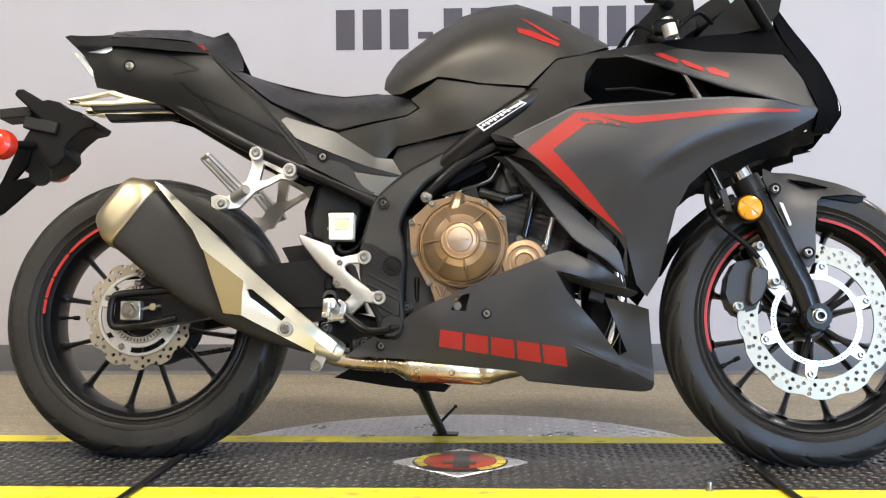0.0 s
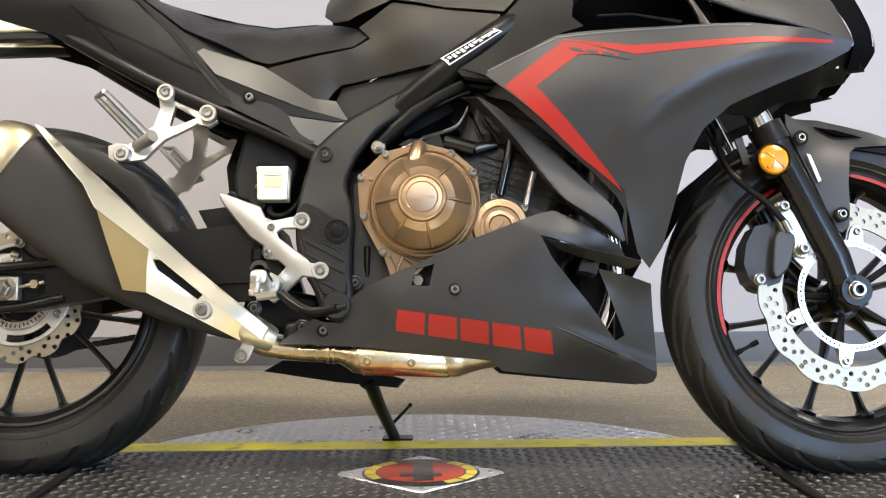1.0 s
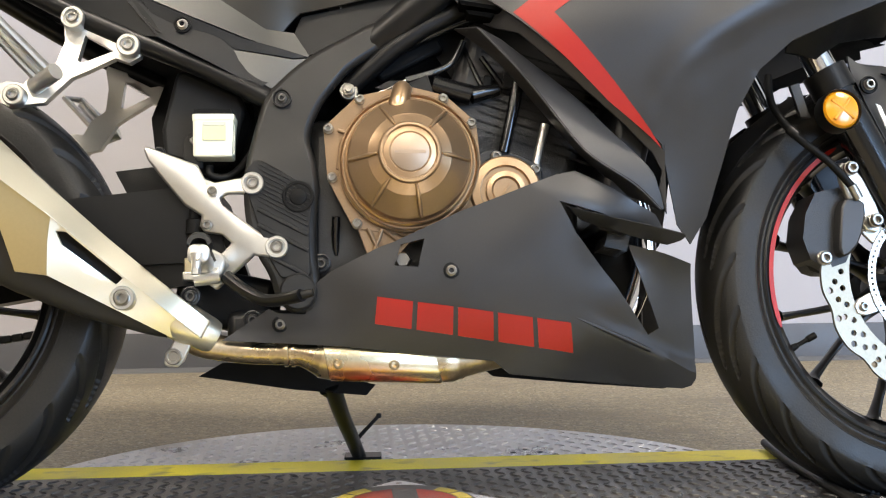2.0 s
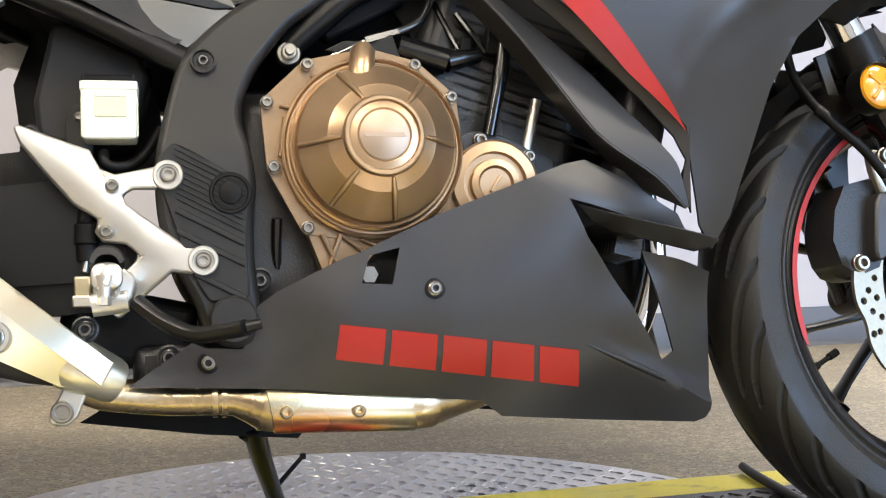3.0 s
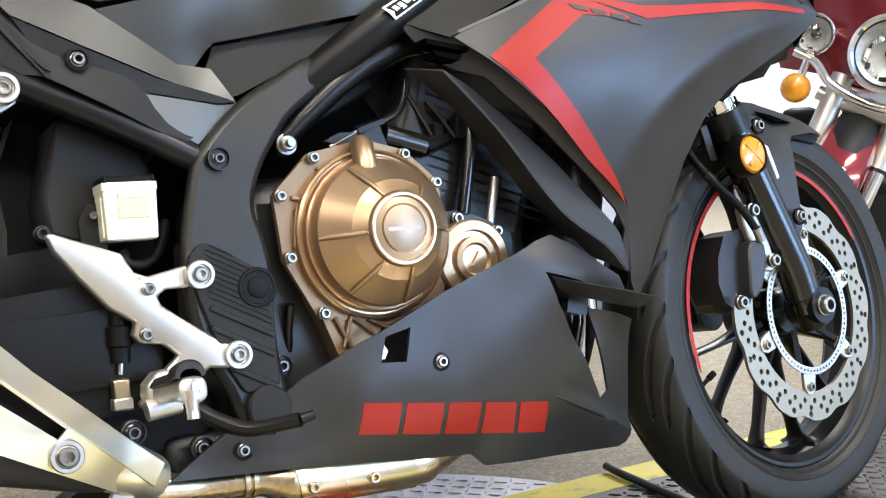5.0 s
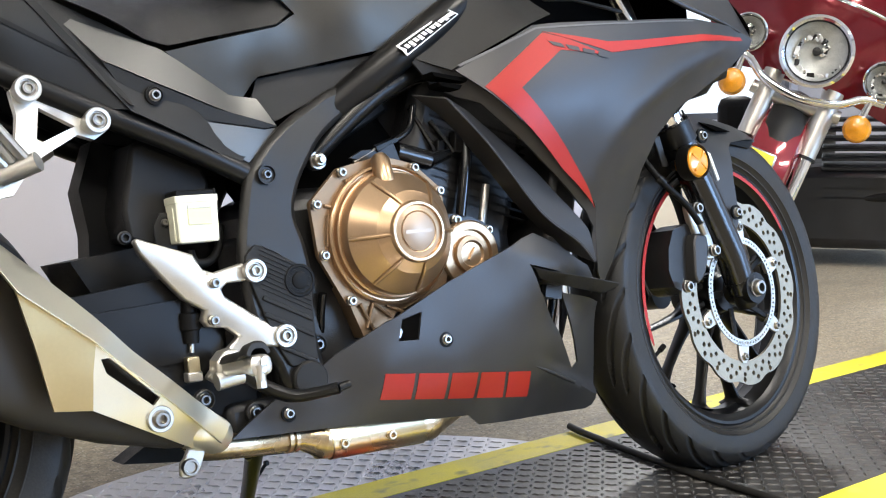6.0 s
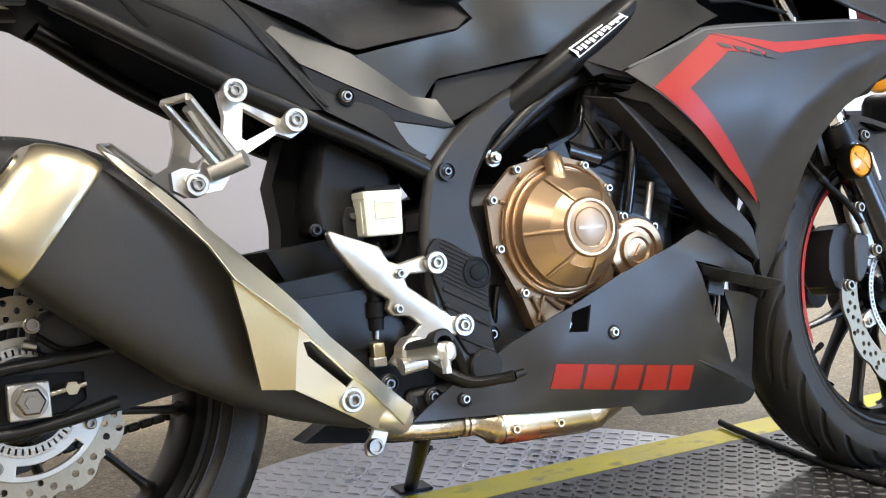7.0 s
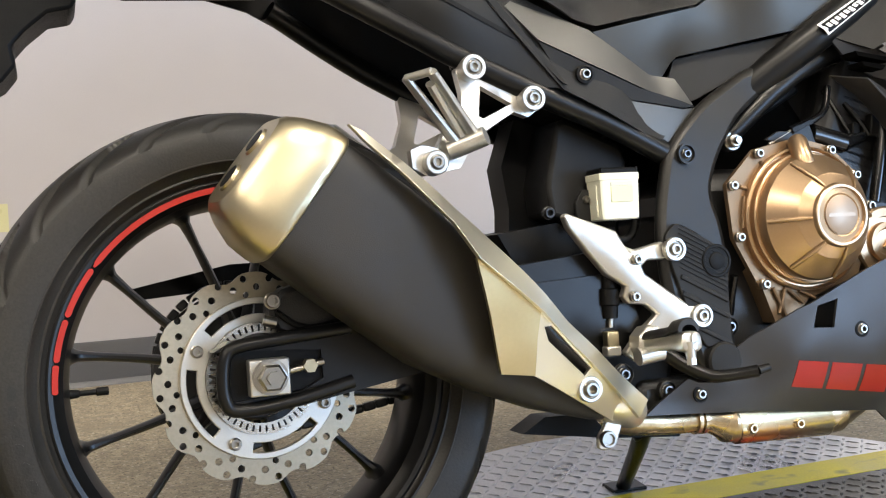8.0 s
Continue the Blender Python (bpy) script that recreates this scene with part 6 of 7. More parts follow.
# exhaust fittings
lathe("shield_washer", [(0.0150, -0.185), (0.0150, -0.2055), (0.014, -0.207), (0.0108, -0.207), (0.0100, -0.203), (0, -0.203)], 0.347, 0.269, ALLOY, exhaust, 28)
bolt(0.347, 0.269, -0.205, exhaust, 0.0088)
plate("hanger_strap", [(0.386, 0.186), (0.408, 0.186), (0.420, 0.215), (0.428, 0.240), (0.405, 0.240), (0.396, 0.215), (0.386, 0.200)], -0.139, 0.008, ALLOY, exhaust, bevel=0.002, soft=1)
lathe("strap_bolt", [(0.0105, -0.13), (0.0105, -0.143), (0.0095, -0.145), (0.007, -0.145), (0.006, -0.142), (0, -0.142)], 0.398, 0.199, ZINC, exhaust, 24)
for x, r in ((0.538, 0.0195), (0.547, 0.0195), (0.760, 0.0275), (0.768, 0.0265)):
    z = float(np.interp(x, (0.42, 0.55, 0.61, 0.75, 0.83), (0.211, 0.204, 0.195, 0.191, 0.201)))
    yy = float(np.interp(x, (0.42, 0.55, 0.61, 0.75, 0.83), (-0.11, -0.106, -0.105, -0.099, -0.07)))
    tube("clamp_ring", [(x - 0.0025, yy, z), (x + 0.0025, yy, z)], r, HEADER, exhaust, 24, 1)
for x in (0.606, 0.678):
    bolt(x, 0.188 - (x - 0.606) * 0.03, -0.1315 + (x - 0.606) * 0.034, exhaust, 0.0062, HEADER)
face = (d + Vector((0, 0.10, 0))).normalized()
for dz in (0.024, -0.022):
    c = Vector((M[0][0], M[0][2], M[0][1])) - d * 0.067 + Vector((-d.z, 0, d.x)) * dz
    tube("outlet_ring", [c, c - face * 0.004], [0.0175, 0.0160], CHAMP, exhaust, 20, 1, up=(0.3, 0.2, 1))
    tube("outlet", [c - face * 0.001, c - face * 0.0046], 0.0135, BLACK, exhaust, 20, 1, "dark round outlet", up=(0.3, 0.2, 1))

# rear end
for k in range(6):
    a0 = radians(176 + 4.4 * k)
    part("sidewall_mark", arc_band(RX, RZ, 0.256, 0.267, -0.0806, math.degrees(a0), math.degrees(a0) + 3.3, 8), RUBBER, rear, "raised plain block", xf=REAR_SET)
tube("axle", [(0, -0.15, 0.312), (0, 0.15, 0.312)], 0.009, ZINC, swing, 14, 1)
lathe("axle_nut", [(0.019, -0.142), (0.019, -0.146), (0.0155, -0.1465), (0.0155, -0.158), (0.013, -0.160), (0.008, -0.160), (0.0075, -0.165), (0, -0.165)], 0, 0.3115, ZINC, swing, 6)
lathe("axle_washer", [(0.0195, -0.141), (0.0195, -0.1445), (0, -0.1445)], 0, 0.3115, ZINC, swing, 32)
tube("chain_adjuster", [(0.022, -0.13, 0.315), (0.062, -0.13, 0.322)], 0.004, ZINC, swing, 10, 1)
lathe("adjuster_nut", [(0.008, -0.137), (0.008, -0.123), (0, -0.123)], 0.046, 0.319, CHAMP, swing, 6)
tube("arm_loop", [(0.095, -0.126, 0.357), (0.02, -0.128, 0.351), (-0.030, -0.128, 0.346), (-0.044, -0.128, 0.336), (-0.048, -0.128, 0.312), (-0.046, -0.128, 0.288), (-0.032, -0.128, 0.277), (0.03, -0.128, 0.283), (0.095, -0.126, 0.297)], 0.0076, FRAMEP, swing, 14)
cal = group("rear_caliper", "dark rear brake caliper")
plate("caliper_body", [(0.005, 0.385), (0.03, 0.41), (0.075, 0.405), (0.10, 0.37), (0.08, 0.352), (0.02, 0.352)], -0.115, 0.05, ENGINE, cal, bevel=0.006, soft=1)
bolt(0.012, 0.392, -0.118, cal, 0.008)
tube("slide_pin", [(0.0, -0.12, 0.372), (0.014, -0.12, 0.368)], 0.006, ZINC, cal, 10, 1)
tube("speed_lead", [(0.015, -0.118, 0.38), (0.05, -0.122, 0.36), (0.12, -0.12, 0.372), (0.2, -0.115, 0.39)], 0.0035, BLACK, cal, 8)
chain = group("drive_chain")
for side_z, n in ((0.098, 30), (-0.098, 30)):
    for k in range(n):
        q = k / n
        x = q * 0.50
        z = 0.312 + side_z * (1 - q * 0.55) + q * 0.03
        box("link", (x, 0.079, z), (0.0172, 0.014, 0.011), ENGINE, chain, 0.003, (0, math.degrees(math.atan2(side_z * 0.55 - 0.03, 0.5)), 0))
for k in range(20):
    a = radians(92 + 176 * k / 19)
    box("link", (0.101 * math.cos(a), 0.079, 0.312 + 0.101 * math.sin(a)), (0.014, 0.014, 0.010), ENGINE, chain, 0.002, (0, -math.degrees(a) + 90, 0))
plate("chain_guard", [(-0.12, 0.415), (0.0, 0.438), (0.12, 0.44), (0.36, 0.43), (0.36, 0.405), (0.12, 0.415), (-0.12, 0.40)], 0.095, 0.012, BLACK, swing, bevel=0.003)
panel("swingarm_face", [(0.24, 0.405, -0.115), (0.43, 0.425, -0.118), (0.47, 0.36, -0.118), (0.45, 0.295, -0.118), (0.34, 0.285, -0.118), (0.24, 0.320, -0.116)], FRAMEP, swing, thick=0.02, bevel=0.006)

# maker's marks on the tyres, in plain bars
for k in range(6):
    r = 0.262
    a = radians(262 + 5 * k)
    part("sidewall_mark", box_mesh((0.010, 0.0012, 0.014), Matrix.Translation((RX + r * math.cos(a), -0.0806, RZ + r * math.sin(a))) @ Matrix.Rotation(-a, 4, "Y")), RUBBER, rear, bevel=0.0004, xf=REAR_SET)

# side stand
stand = group("side_stand", "black steel side stand on the floor")
foot = Vector((0.625, 0.262, 0.046))
tube("leg", [(0.585, 0.105, 0.165), (0.60, 0.165, 0.115), foot], [0.014, 0.0125, 0.011], FRAMEP, stand, 14, 1)
tube("feeler", [(0.613, 0.235, 0.068), (0.655, 0.235, 0.112)], [0.0035, 0.003], FRAMEP, stand, 8, 1)
part("feeler_knob", box_mesh((0.008, 0.008, 0.008), Matrix.Translation((0.656, 0.235, 0.113))), FRAMEP, stand, bevel=0.002)
sole = box_mesh((0.06, 0.04, 0.008), pose(0.63, 0.264, 0.0465, LEAN))
part("sole", sole, FRAMEP, stand, bevel=0.002)
tube("spring", [(0.575, 0.11, 0.155), (0.60, 0.15, 0.135)], 0.008, FRAMEP, stand, 10, 1)

# front end
cal2 = group("front_caliper", "dark two-piston front brake caliper")
plate("caliper_body", [(1.327, 0.395, -0.075), (1.308, 0.335, -0.075), (1.315, 0.311, -0.075), (1.274, 0.302, -0.075), (1.247, 0.311, -0.075), (1.234, 0.354, -0.075), (1.246, 0.403, -0.075), (1.29, 0.415, -0.075)], -0.09, 0.04, ENGINE, cal2, bevel=0.006, soft=1, xf=STEERED)
plate("caliper_face", [(1.283, 0.401, -0.118), (1.305, 0.402, -0.118), (1.319, 0.392, -0.118), (1.305, 0.34, -0.118), (1.286, 0.321, -0.118), (1.274, 0.325, -0.118), (1.277, 0.356, -0.118)], -0.125, 0.05, PAINT, cal2, bevel=0.006, soft=1, xf=STEERED)
for p in ((1.299, -0.11, 0.443), (1.329, -0.11, 0.371), (1.252, -0.12, 0.319)):
    bolt(p[0], p[2], -0.118, cal2, 0.0085, xf=STEERED)
plate("caliper_bracket", [(1.285, 0.455), (1.312, 0.45), (1.345, 0.38), (1.34, 0.355), (1.315, 0.36), (1.29, 0.42)], -0.108, 0.012, ALLOY, cal2, bevel=0.002, soft=1, xf=STEERED)
tube("brake_hose", [(1.206, -0.08, 0.583), (1.2, -0.1, 0.536), (1.219, -0.12, 0.49), (1.265, -0.125, 0.449), (1.298, -0.12, 0.416)], 0.0055, BLACK, fork, 12, 6, xf=STEERED)
tube("hose_clamp", [(1.214, -0.117, 0.497), (1.224, -0.12, 0.487)], 0.0072, FRAMEP, fork, 10, 1, xf=STEERED)
tube("banjo", [(1.296, -0.122, 0.418), (1.306, -0.12, 0.40)], 0.0065, ZINC, fork, 10, 1, xf=STEERED)
plate("signal_bracket", [(1.222, 0.56), (1.236, 0.565), (1.245, 0.53), (1.25, 0.515), (1.235, 0.515), (1.228, 0.54)], -0.112, 0.006, ENGINE, fork, bevel=0.001, xf=STEERED)
for turn in (40, -50):
    part("lens_prism", box_mesh((0.040, 0.004, 0.005), Matrix.Translation((1.275, -0.1545, 0.516)) @ Matrix.Rotation(radians(turn), 4, "Y")), AMBER, fork, bevel=0.0015, xf=STEERED)
tube("signal_stem", [(1.275, -0.10, 0.516), (1.275, -0.13, 0.516)], 0.009, BLACK, fork, 12, 1, xf=STEERED)
lathe("signal_rim", [(0.0285, -0.128), (0.0285, -0.150), (0.0275, -0.1525), (0.026, -0.150), (0.026, -0.13)], 1.275, 0.516, FRAMEP, fork, 40, True, xf=STEERED)
tube("fork_seal", [(1.291, -0.105, 0.553), (1.276, -0.105, 0.584)], 0.0305, FRAMEP, fork, 28, 1, xf=STEERED)
tube("fork_seal", [(1.291, 0.105, 0.553), (1.276, 0.105, 0.584)], 0.0305, FRAMEP, fork, 28, 1, xf=STEERED)
tube("fork_lug", [(1.40, -0.105, 0.318), (1.418, -0.105, 0.272)], [0.027, 0.021], FRAMEP, fork, 20, 1, xf=STEERED)
for p, y in (((1.335, 0.562), -0.118), ((1.397, 0.430), -0.120)):
    lathe("washer", [(0.0125, y + 0.004), (0.0125, y - 0.0006), (0.0105, y - 0.001), (0.010, y + 0.001), (0, y + 0.001)], p[0], p[1], BLACK, fork, 24, xf=STEERED)
    bolt(p[0], p[1], y, fork, 0.007, xf=STEERED)
FW = [(1.343, 0.535, -0.115), (1.35, 0.532, -0.115), (1.366, 0.488, -0.115), (1.361, 0.485, -0.115)]
plate("fender_mark", [(p[0], p[1]) for p in FW], -0.1175, 0.002, WHITEM, fork, bevel=0, label="white plain bar", xf=STEERED)
# the vent's inner shade, painted as a black sheet
panel("fender_vent", [(1.373, 0.590, -0.081), (1.412, 0.586, -0.075), (1.454, 0.573, -0.079), (1.405, 0.573, -0.088)], DEEP, fork, xf=STEERED, lift=0.004, bevel=0)

# cockpit
cock = group("cockpit")
panel("windscreen", [(1.362, 0.973, -0.05), (1.395, 0.924, -0.045), (1.452, 0.836, -0.05), (1.471, 0.784, -0.05), (1.448, 0.767, -0.07), (1.401, 0.817, -0.11), (1.365, 0.882, -0.1), (1.348, 0.938, -0.08)], GLOSS, cock, thick=0.003, mirror=True, label="dark smoked windscreen")
for s in (-1, 1):
    tube("clip_on", [(1.13, s * 0.10, 0.965), (1.09, s * 0.20, 0.955), (1.05, s * 0.30, 0.93)], 0.0125, FRAMEP, cock, 14)
    tube("grip", [(1.075, s * 0.235, 0.947), (1.03, s * 0.345, 0.917)], 0.0175, RUBBER, cock, 16, 1)
    tube("lever", [(1.12, s * 0.19, 0.955), (1.10, s * 0.26, 0.925), (1.06, s * 0.34, 0.90)], 0.005, BLACK, cock, 10)
    tube("bar_end", [(1.03, s * 0.345, 0.917), (1.02, s * 0.37, 0.910)], 0.016, BLACK, cock, 16, 1)
    box("switch_box", (1.095, s * 0.215, 0.955), (0.05, 0.05, 0.045), BLACK, cock, 0.008)
box("master_cylinder", (1.115, -0.185, 0.885), (0.05, 0.03, 0.03), BLACK, cock, 0.006)
tube("fluid_cup", [(1.125, -0.20, 0.86), (1.118, -0.20, 0.885)], 0.015, ALLOY, cock, 18, 1)
box("instrument", (1.22, 0, 0.95), (0.10, 0.17, 0.05), BLACK, cock, 0.012, (0, -35, 0))
tube("mirror_stem", [(1.33, -0.12, 0.90), (1.27, -0.2, 0.96), (1.23, -0.27, 1.0)], 0.012, BLACK, cock, 12)
tube("mirror_stem", [(1.33, 0.12, 0.90), (1.27, 0.2, 0.96), (1.23, 0.27, 1.0)], 0.012, BLACK, cock, 12)
plate("mirror_base", [(1.186, 0.887, -0.11), (1.219, 0.919, -0.11), (1.255, 0.955, -0.11), (1.279, 0.981, -0.11), (1.366, 0.982, -0.11), (1.357, 0.94, -0.11), (1.329, 0.904, -0.11), (1.265, 0.893, -0.11)], -0.11, 0.05, BLACK, cock, bevel=0.008)
plate("fork_top", [(1.041, 0.872, -0.1), (1.068, 0.926, -0.1), (1.092, 0.95, -0.1), (1.11, 0.984, -0.1), (1.181, 0.982, -0.1), (1.188, 0.91, -0.1), (1.15, 0.884, -0.1), (1.091, 0.878, -0.1)], -0.10, 0.05, BLACK, cock, bevel=0.008)
tube("stem_collar", [(1.125, -0.104, 0.905), (1.116, -0.104, 0.925)], 0.0235, ALLOY, cock, 20, 1)
box("top_clamp", (1.115, 0, 0.885), (0.06, 0.24, 0.03), FRAMEP, cock, 0.01, (0, 25, 0))
tube("steering_stem", [(1.12, 0, 0.88), (1.20, 0, 0.72)], 0.03, FRAMEP, cock, 16, 1)
tube("cable", [(1.10, -0.16, 0.88), (1.06, -0.12, 0.91), (1.02, -0.06, 0.87)], 0.005, BLACK, cock, 8)
tube("cable", [(1.14, -0.17, 0.89), (1.19, -0.14, 0.93), (1.24, -0.08, 0.90)], 0.005, BLACK, cock, 8)

tube("running_lamp", [(1.447, -0.056, 0.834), (1.468, -0.058, 0.794), (1.483, -0.060, 0.745), (1.474, -0.068, 0.728)], [0.0015, 0.0028, 0.0028, 0.0015], CLEARL, cock, 8, 4, "thin clear running lamp strip")
box("chin_reflector", (1.385, -0.128, 0.680), (0.03, 0.004, 0.006), WHITEM, cock, 0.001, (0, -4, 0), label="small white oblong mark")

# tail hanger
HANG = Matrix.Translation((-0.289, 0.085, 0.708)) @ Matrix.Scale(1.04, 4) @ Matrix.Translation((0.245, 0, -0.70))
hang = group("plate_hanger", "black number plate hanger with lamps")
plate("arm", [(-0.324, 0.818, -0.05), (-0.319, 0.831, -0.05), (-0.304, 0.831, -0.05), (-0.259, 0.803, -0.05), (-0.246, 0.806, -0.05), (-0.219, 0.8, -0.05), (-0.2, 0.785, -0.05), (-0.167, 0.776, -0.05), (-0.162, 0.765, -0.05), (-0.127, 0.752, -0.05), (-0.134, 0.739, -0.05), (-0.16, 0.734, -0.05), (-0.185, 0.713, -0.05), (-0.2, 0.696, -0.05), (-0.196, 0.675, -0.05), (-0.211, 0.657, -0.05), (-0.228, 0.647, -0.05), (-0.257, 0.634, -0.05), (-0.289, 0.64, -0.05), (-0.302, 0.674, -0.05), (-0.298, 0.713, -0.05), (-0.279, 0.745, -0.05), (-0.254, 0.757, -0.05), (-0.281, 0.78, -0.05)], -0.045, 0.09, BLACK, hang, bevel=0.006, xf=HANG)
plate("strut", [(-0.299, 0.71, -0.06), (-0.27, 0.703, -0.06), (-0.28, 0.652, -0.06), (-0.307, 0.62, -0.06), (-0.255, 0.632, -0.06), (-0.223, 0.642, -0.06), (-0.254, 0.613, -0.06), (-0.329, 0.546, -0.06), (-0.361, 0.531, -0.06), (-0.363, 0.569, -0.06), (-0.336, 0.62, -0.06), (-0.313, 0.672, -0.06)], -0.06, 0.012, BLACK, hang, bevel=0.003, xf=HANG)
plate("strut", [(-0.299, 0.71, -0.06), (-0.27, 0.703, -0.06), (-0.28, 0.652, -0.06), (-0.307, 0.62, -0.06), (-0.255, 0.632, -0.06), (-0.223, 0.642, -0.06), (-0.254, 0.613, -0.06), (-0.329, 0.546, -0.06), (-0.361, 0.531, -0.06), (-0.363, 0.569, -0.06), (-0.336, 0.62, -0.06), (-0.313, 0.672, -0.06)], 0.05, 0.012, BLACK, hang, bevel=0.003, xf=HANG)
box("plate_lamp", (-0.33, 0, 0.782), (0.075, 0.06, 0.025), TEXTURED, hang, 0.004, (0, -4, 0), xf=HANG)
box("lamp_bracket", (-0.255, -0.05, 0.745), (0.08, 0.02, 0.028), TEXTURED, hang, 0.004, (0, 12, 0), xf=HANG)
lathe("reflector", [(0.024, -0.075), (0.024, -0.062), (0.02, -0.055), (0, -0.055)], -0.243, 0.629, BLACK, hang, 28, xf=HANG)
for s in (-1, 1):
    tube("signal_stem", [(-0.27, s * 0.05, 0.70), (-0.295, s * 0.11, 0.69)], 0.009, BLACK, hang, 12, 1, xf=HANG)
    lathe("turn_signal", [(0.0, s * 0.165), (0.02, s * 0.163), (0.03, s * 0.155), (0.0325, s * 0.14), (0.0325, s * 0.125), (0.022, s * 0.112), (0.0, s * 0.11)], -0.303, 0.684, REDLENS, hang, 32, xf=HANG, label="round orange-red turn signal")
    part("grab_handle", slab([p[:2] for p in [(-0.184, 0.782, -0.085), (-0.084, 0.8, -0.085), (-0.042, 0.8, -0.085), (0.023, 0.775, -0.085), (0.034, 0.768, -0.085), (-0.002, 0.769, -0.085), (-0.082, 0.765, -0.085), (-0.149, 0.766, -0.085)]], lambda x, z: -0.10 if s < 0 else -0.012, 0.018, [[(-0.148, 0.777), (-0.085, 0.790), (-0.060, 0.781), (-0.070, 0.777)]], 0.03, s * -1), SHIELDM, bike, "bright silver grab handle", bevel=0.004)
    part("handle_base", slab([(-0.135, 0.772), (0.035, 0.768), (0.04, 0.755), (-0.12, 0.752)], lambda x, z: -0.097 if s < 0 else -0.012, 0.02, (), 0.03, s * -1), TEXTURED, bike, bevel=0.003)

# loose things on the floor
for pts, lab in (([(0.098, -0.42, 0.012), (0.095, -0.2, 0.014), (0.088, 0.05, 0.014), (0.086, 0.12, 0.014)], "black rubber strap lying across the mat"), ([(1.33, -0.42, 0.013), (1.30, -0.2, 0.014), (1.284, 0.0, 0.015), (1.286, 0.2, 0.016), (1.290, 0.262, 0.018)], "black steel rod lying across the mat")):
    rod = thing("strap" if "strap" in lab else "rod", lab, "strap" if "strap" in lab else "rod")
    tube("strand", pts, 0.0065, RUBBER, rod, 12)
pin = thing("floor_pin", "short bright steel pin standing in the mat border", "pin", pose(1.171, -0.262, 0.008))
lz = rings(bmesh.new(), [[(r * math.cos(a), r * math.sin(a), z) for a in (2 * math.pi * k / 24 for k in range(24))] for r, z in ((0.006, 0), (0.006, 0.017), (0.0052, 0.0185))])
part("shank", lz, ZINC, pin)
# ---- the touring motorcycle behind ----
HEAD = Vector((2.98, 1.03, 0.77))
AHEAD = Vector((0.80, 0.60, 0)).normalized()
RIGHT = Vector((AHEAD.y, -AHEAD.x, 0))
basis = Matrix((RIGHT, AHEAD, Vector((0, 0, 1)))).transposed().to_4x4()
tour = thing("touring_motorcycle", "dark red touring motorcycle with chrome forks and round lamps", "motorcycle", Matrix.Translation((HEAD.x, HEAD.y, 0)) @ basis)
ROLL = Matrix.Translation((0, 0, HEAD.z)) @ Matrix.Rotation(radians(22), 4, "Y")


def tgroup(name, label=""):
    ob = new(name)
    ob.parent = tour
    if label:
        ob["label"] = label
    return ob


def lamp(name, x, z, r, y, parent, face, label, rim=0.12):
    g = tgroup(name, label)
    lathe("bezel", [(r, y + 0.06), (r * 1.04, y + 0.02), (r * 1.03, y - 0.004), (r * (1 - rim * 0.4), y - 0.008), (r * (1 - rim), y), (r * (1 - rim), y + 0.05)], x, z, CHROME, g, 48, True, xf=ROLL)
    lathe("reflector", [(0.001, y + 0.062), (r * 0.95, y + 0.06), (r * (1 - rim), y + 0.012), (r * 0.6, y + 0.035), (r * 0.2, y + 0.05), (0, y + 0.05)], x, z, face, g, 48, xf=ROLL)
    lathe("bulb_shield", [(r * 0.13, y + 0.04), (r * 0.12, y + 0.004), (0, y + 0.002)], x, z, ENGINE, g, 20, xf=ROLL)
    rnd = random.Random(5)
    # white and dark facets among the chrome paint in the reflector's glints
    for k in range(34):
        a = k * 2.4
        q = r * (1 - rim) * (0.22 + 0.72 * ((k * 13) % 34) / 34)
        box("facet", (x + q * math.cos(a), y + 0.018 + 0.022 * (1 - q / r), z + q * math.sin(a)), (r * rnd.uniform(0.05, 0.13), 0.004, r * rnd.uniform(0.10, 0.24)), (CHROME, WHITEM, ENGINE)[k % 3], g, 0.001, (rnd.uniform(-35, 35), rnd.uniform(-30, 30), rnd.uniform(-35, 35)), xf=ROLL)
    lathe("inner_ring", [(r * (1 - rim), y + 0.004), (r * (1 - rim * 1.1), y + 0.002), (r * (1 - rim * 1.35), y + 0.006), (r * (1 - rim * 1.35), y + 0.02), (r * (1 - rim), y + 0.02)], x, z, ENGINE, g, 48, True, xf=ROLL)
    return g


lamp("headlight", 0, 0, 0.112, -0.055, tour, CLEARL, "round clear headlight with chrome bezel")
for s in (-1, 1):
    lamp("passing_lamp", s * 0.228, -0.015, 0.062, 0.02, tour, CLEARL, "round clear passing lamp with chrome bezel")
    sg = tgroup("turn_signal", "round orange turn signal")
    lathe("lens", [(0, -0.035), (0.02, -0.033), (0.036, -0.026), (0.044, -0.01), (0.045, 0.0)], s * 0.212, -0.182, AMBER, sg, 36, xf=ROLL)
    lathe("housing", [(0.045, 0.0), (0.044, 0.02), (0.03, 0.04), (0, 0.05)], s * 0.212, -0.182, CHROME, sg, 36, xf=ROLL)
    tube("stem", [(s * 0.212, 0.02, -0.15), (s * 0.215, 0.03, -0.06)], 0.012, CHROME, sg, 12, 1, xf=ROLL)
    fk = tgroup("fork_leg", "bright satin fork tube")
    tube("upper_tube", [(s * 0.1, 0.06, -0.10), (s * 0.1, 0.02, -0.33)], 0.034, ALLOY, fk, 24, 1, xf=ROLL)
    tube("slider", [(s * 0.1, 0.02, -0.33), (s * 0.1, -0.03, -0.62)], 0.030, CHROME, fk, 24, 1, xf=ROLL)
    tube("clamp_band", [(s * 0.1, 0.021, -0.325), (s * 0.1, 0.019, -0.335)], 0.0365, FRAMEP, fk, 24, 1, xf=ROLL)
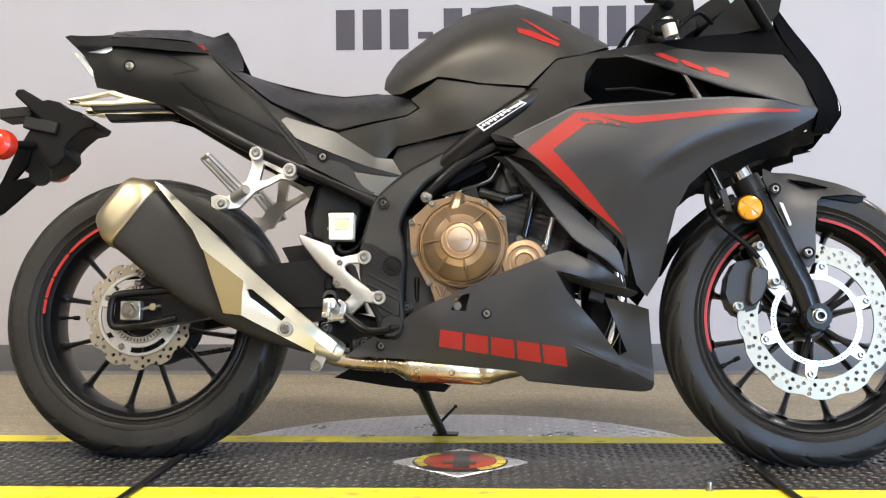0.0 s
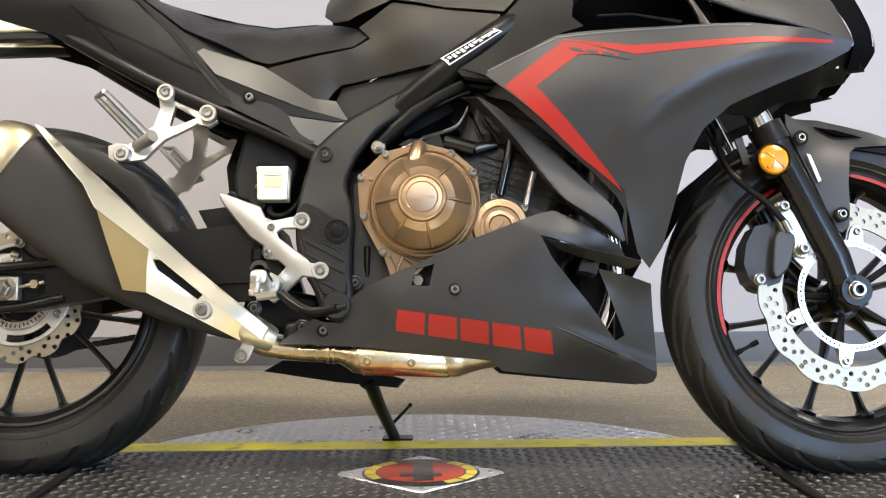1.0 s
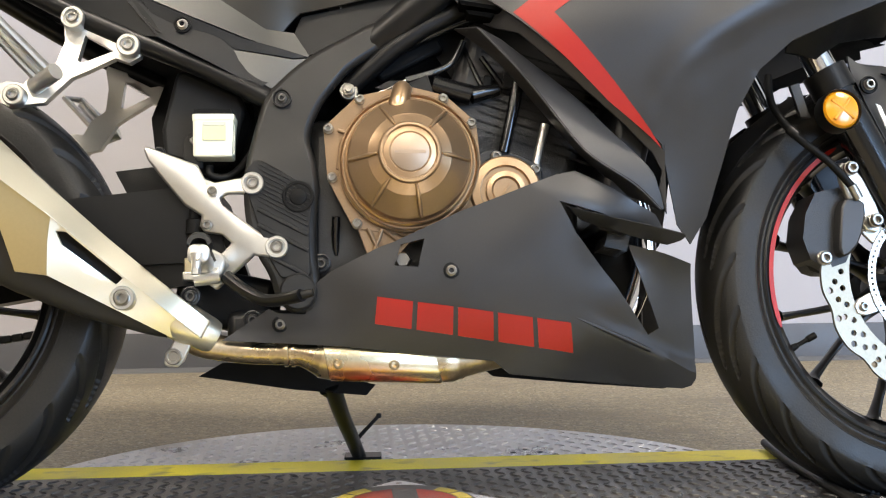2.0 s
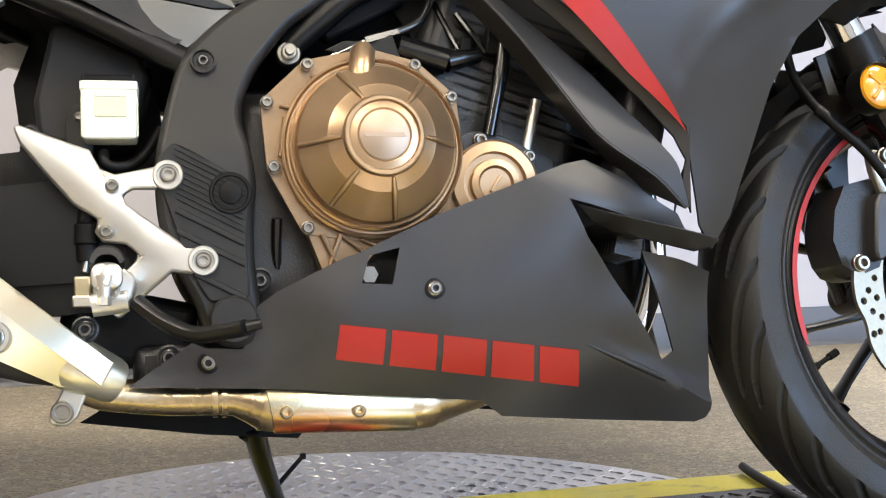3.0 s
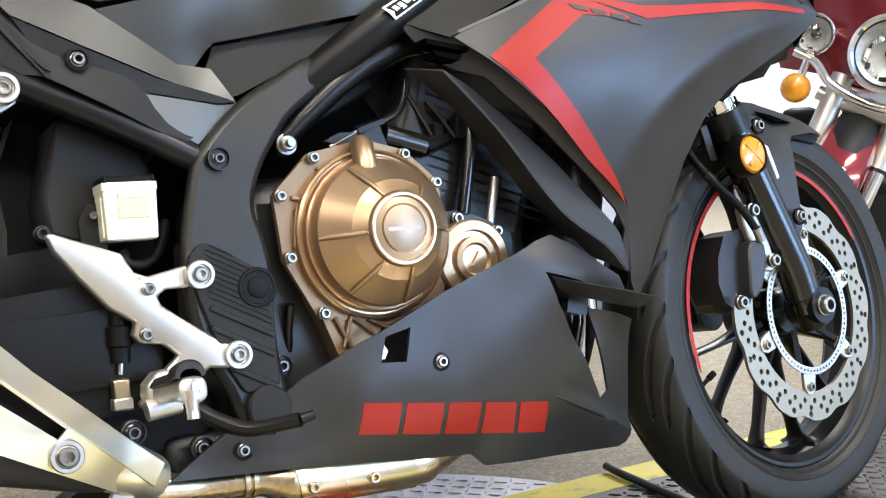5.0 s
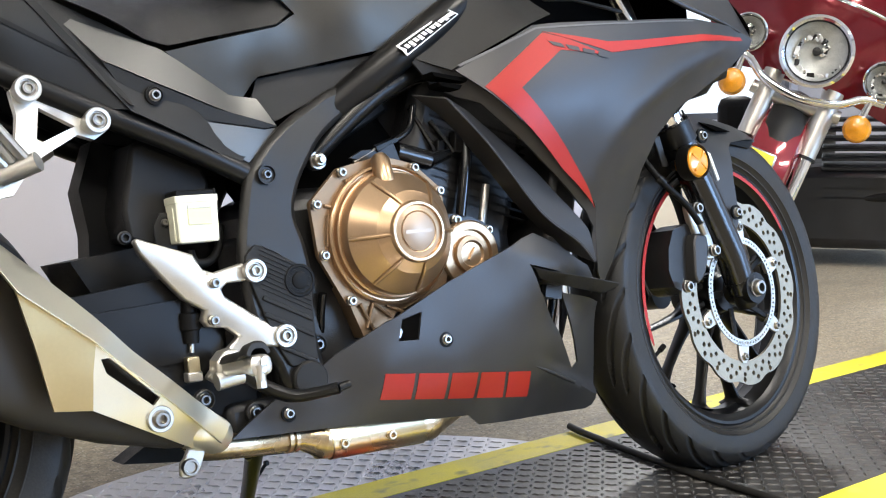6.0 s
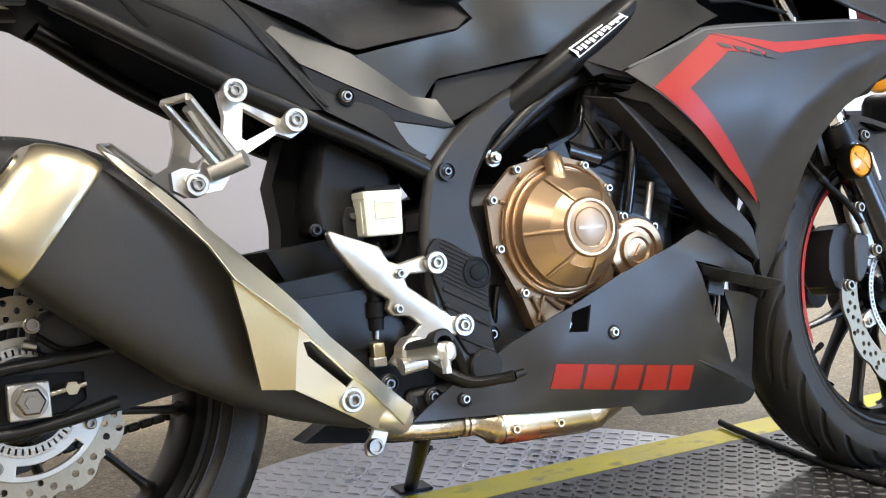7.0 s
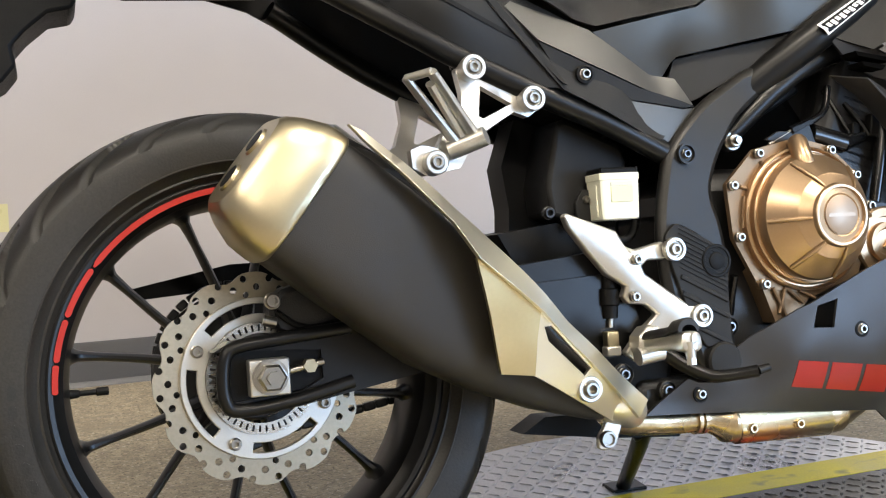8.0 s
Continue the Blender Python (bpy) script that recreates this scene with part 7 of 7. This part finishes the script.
bar = tgroup("lamp_bar", "curved chrome lamp bar")
tube("bar", [(-0.26, 0.03, -0.08), (-0.19, 0.02, -0.09), (-0.12, 0.0, -0.135), (0, -0.01, -0.155), (0.12, 0.0, -0.135), (0.19, 0.02, -0.09), (0.26, 0.03, -0.08)], 0.014, CHROME, bar, 14, xf=ROLL, flat=0.7)
tube("tree", [(-0.15, 0.05, -0.17), (0, 0.045, -0.18), (0.15, 0.05, -0.17)], 0.022, ALLOY, bar, 14, xf=ROLL)

fair = tgroup("fairing", "dark red painted fork-mounted fairing")
bm = bmesh.new()
grid = {}
for i in range(33):
    for j in range(19):
        u, v = -1 + i / 16, j / 18
        w = 0.30 + 0.20 * math.sin(v * 2.2)
        x, z = u * w, -0.09 + v * 0.60 - 0.05 * abs(u) * (1 - v)
        y = 0.05 + 0.10 * v * v + 0.16 * abs(u) ** 2.4 - 0.04 * math.exp(-((u / 0.35) ** 2)) * (1 - v)
        grid[i, j] = bm.verts.new((x, y, z))
for i in range(32):
    for j in range(18):
        bm.faces.new((grid[i, j], grid[i + 1, j], grid[i + 1, j + 1], grid[i, j + 1]))
bmesh.ops.solidify(bm, geom=bm.faces[:], thickness=-0.006)
part("shell", bm, MAROON, fair, xf=ROLL)
tube("trim", [(-0.30, 0.1, 0.12), (-0.16, 0.03, 0.165), (0, 0.0, 0.175), (0.16, 0.03, 0.165), (0.30, 0.1, 0.12)], 0.006, CHROME, fair, 10, xf=ROLL)

fen = tgroup("front_fender", "dark red front fender with a yellow running lamp")
loops = []
for k in range(15):
    a = radians(20 + 120 * k / 14)
    cy, cz, R = 0.20, -0.52, 0.33
    w = 0.082 if k < 12 else 0.082 - 0.012 * (k - 11)
    loops.append([(x * w, cy - (R + q) * math.sin(a), cz + (R + q) * math.cos(a)) for x, q in ((-1, -0.07), (-1, -0.02), (-0.82, 0.008), (-0.4, 0.02), (0, 0.024), (0.4, 0.02), (0.82, 0.008), (1, -0.02), (1, -0.07), (0.9, -0.06), (0, 0.0), (-0.9, -0.06))])
part("shell", rings(bmesh.new(), loops), MAROON, fen, xf=ROLL)
box("running_lamp", (-0.03, -0.150, -0.37), (0.1, 0.03, 0.045), YELLOW, fen, 0.008, (-15, 0, 0), xf=ROLL, label="yellow running lamp")
box("lamp_rim", (-0.03, -0.143, -0.37), (0.11, 0.03, 0.055), CHROME, fen, 0.008, (-15, 0, 0), xf=ROLL)
tw = tgroup("front_wheel")
bm = bmesh.new()
prof = [(0.20, -0.055), (0.24, -0.07), (0.29, -0.06), (0.31, -0.03), (0.315, 0), (0.31, 0.03), (0.29, 0.06), (0.24, 0.07), (0.20, 0.055)]
rings(bm, [[(h, 0.20 + r * math.cos(a), -0.45 + r * math.sin(a)) for r, h in prof] for a in (2 * math.pi * k / 64 for k in range(64))], True)
part("tyre", bm, RUBBER, tw, xf=ROLL)
eng = tgroup("engine", "black engine and lower body in shade")
for k in range(9):
    box("cooling_fin", (0.22, 0.62, 0.26 + 0.035 * k), (0.40, 0.34, 0.012), ENGINE, eng, 0.003)
box("crankcase", (0.12, 0.75, 0.22), (0.5, 0.6, 0.30), ENGINE, eng, 0.04)
box("lower_fairing", (0.34, 0.68, 0.42), (0.16, 0.16, 0.42), BLACK, eng, 0.04)
box("lower_fairing", (-0.30, 0.68, 0.42), (0.14, 0.16, 0.42), BLACK, eng, 0.04)
tube("crash_bar", [(0.10, 0.48, 0.25), (0.40, 0.42, 0.30), (0.46, 0.42, 0.45), (0.36, 0.45, 0.62), (0.12, 0.5, 0.66)], 0.016, FRAMEP, eng, 12)
box("tank", (0, 0.85, 0.80), (0.32, 0.7, 0.26), MAROON, eng, 0.08)
for s in (-1, 1):
    tube("handlebar", [(s * 0.02, 0.28, 0.98), (s * 0.25, 0.30, 1.06), (s * 0.42, 0.45, 1.02)], 0.014, CHROME, eng, 12)
tube("rear_tyre", [(0, 1.55, 0.10), (0, 1.75, 0.31), (0, 1.6, 0.5)], 0.07, RUBBER, eng, 12)
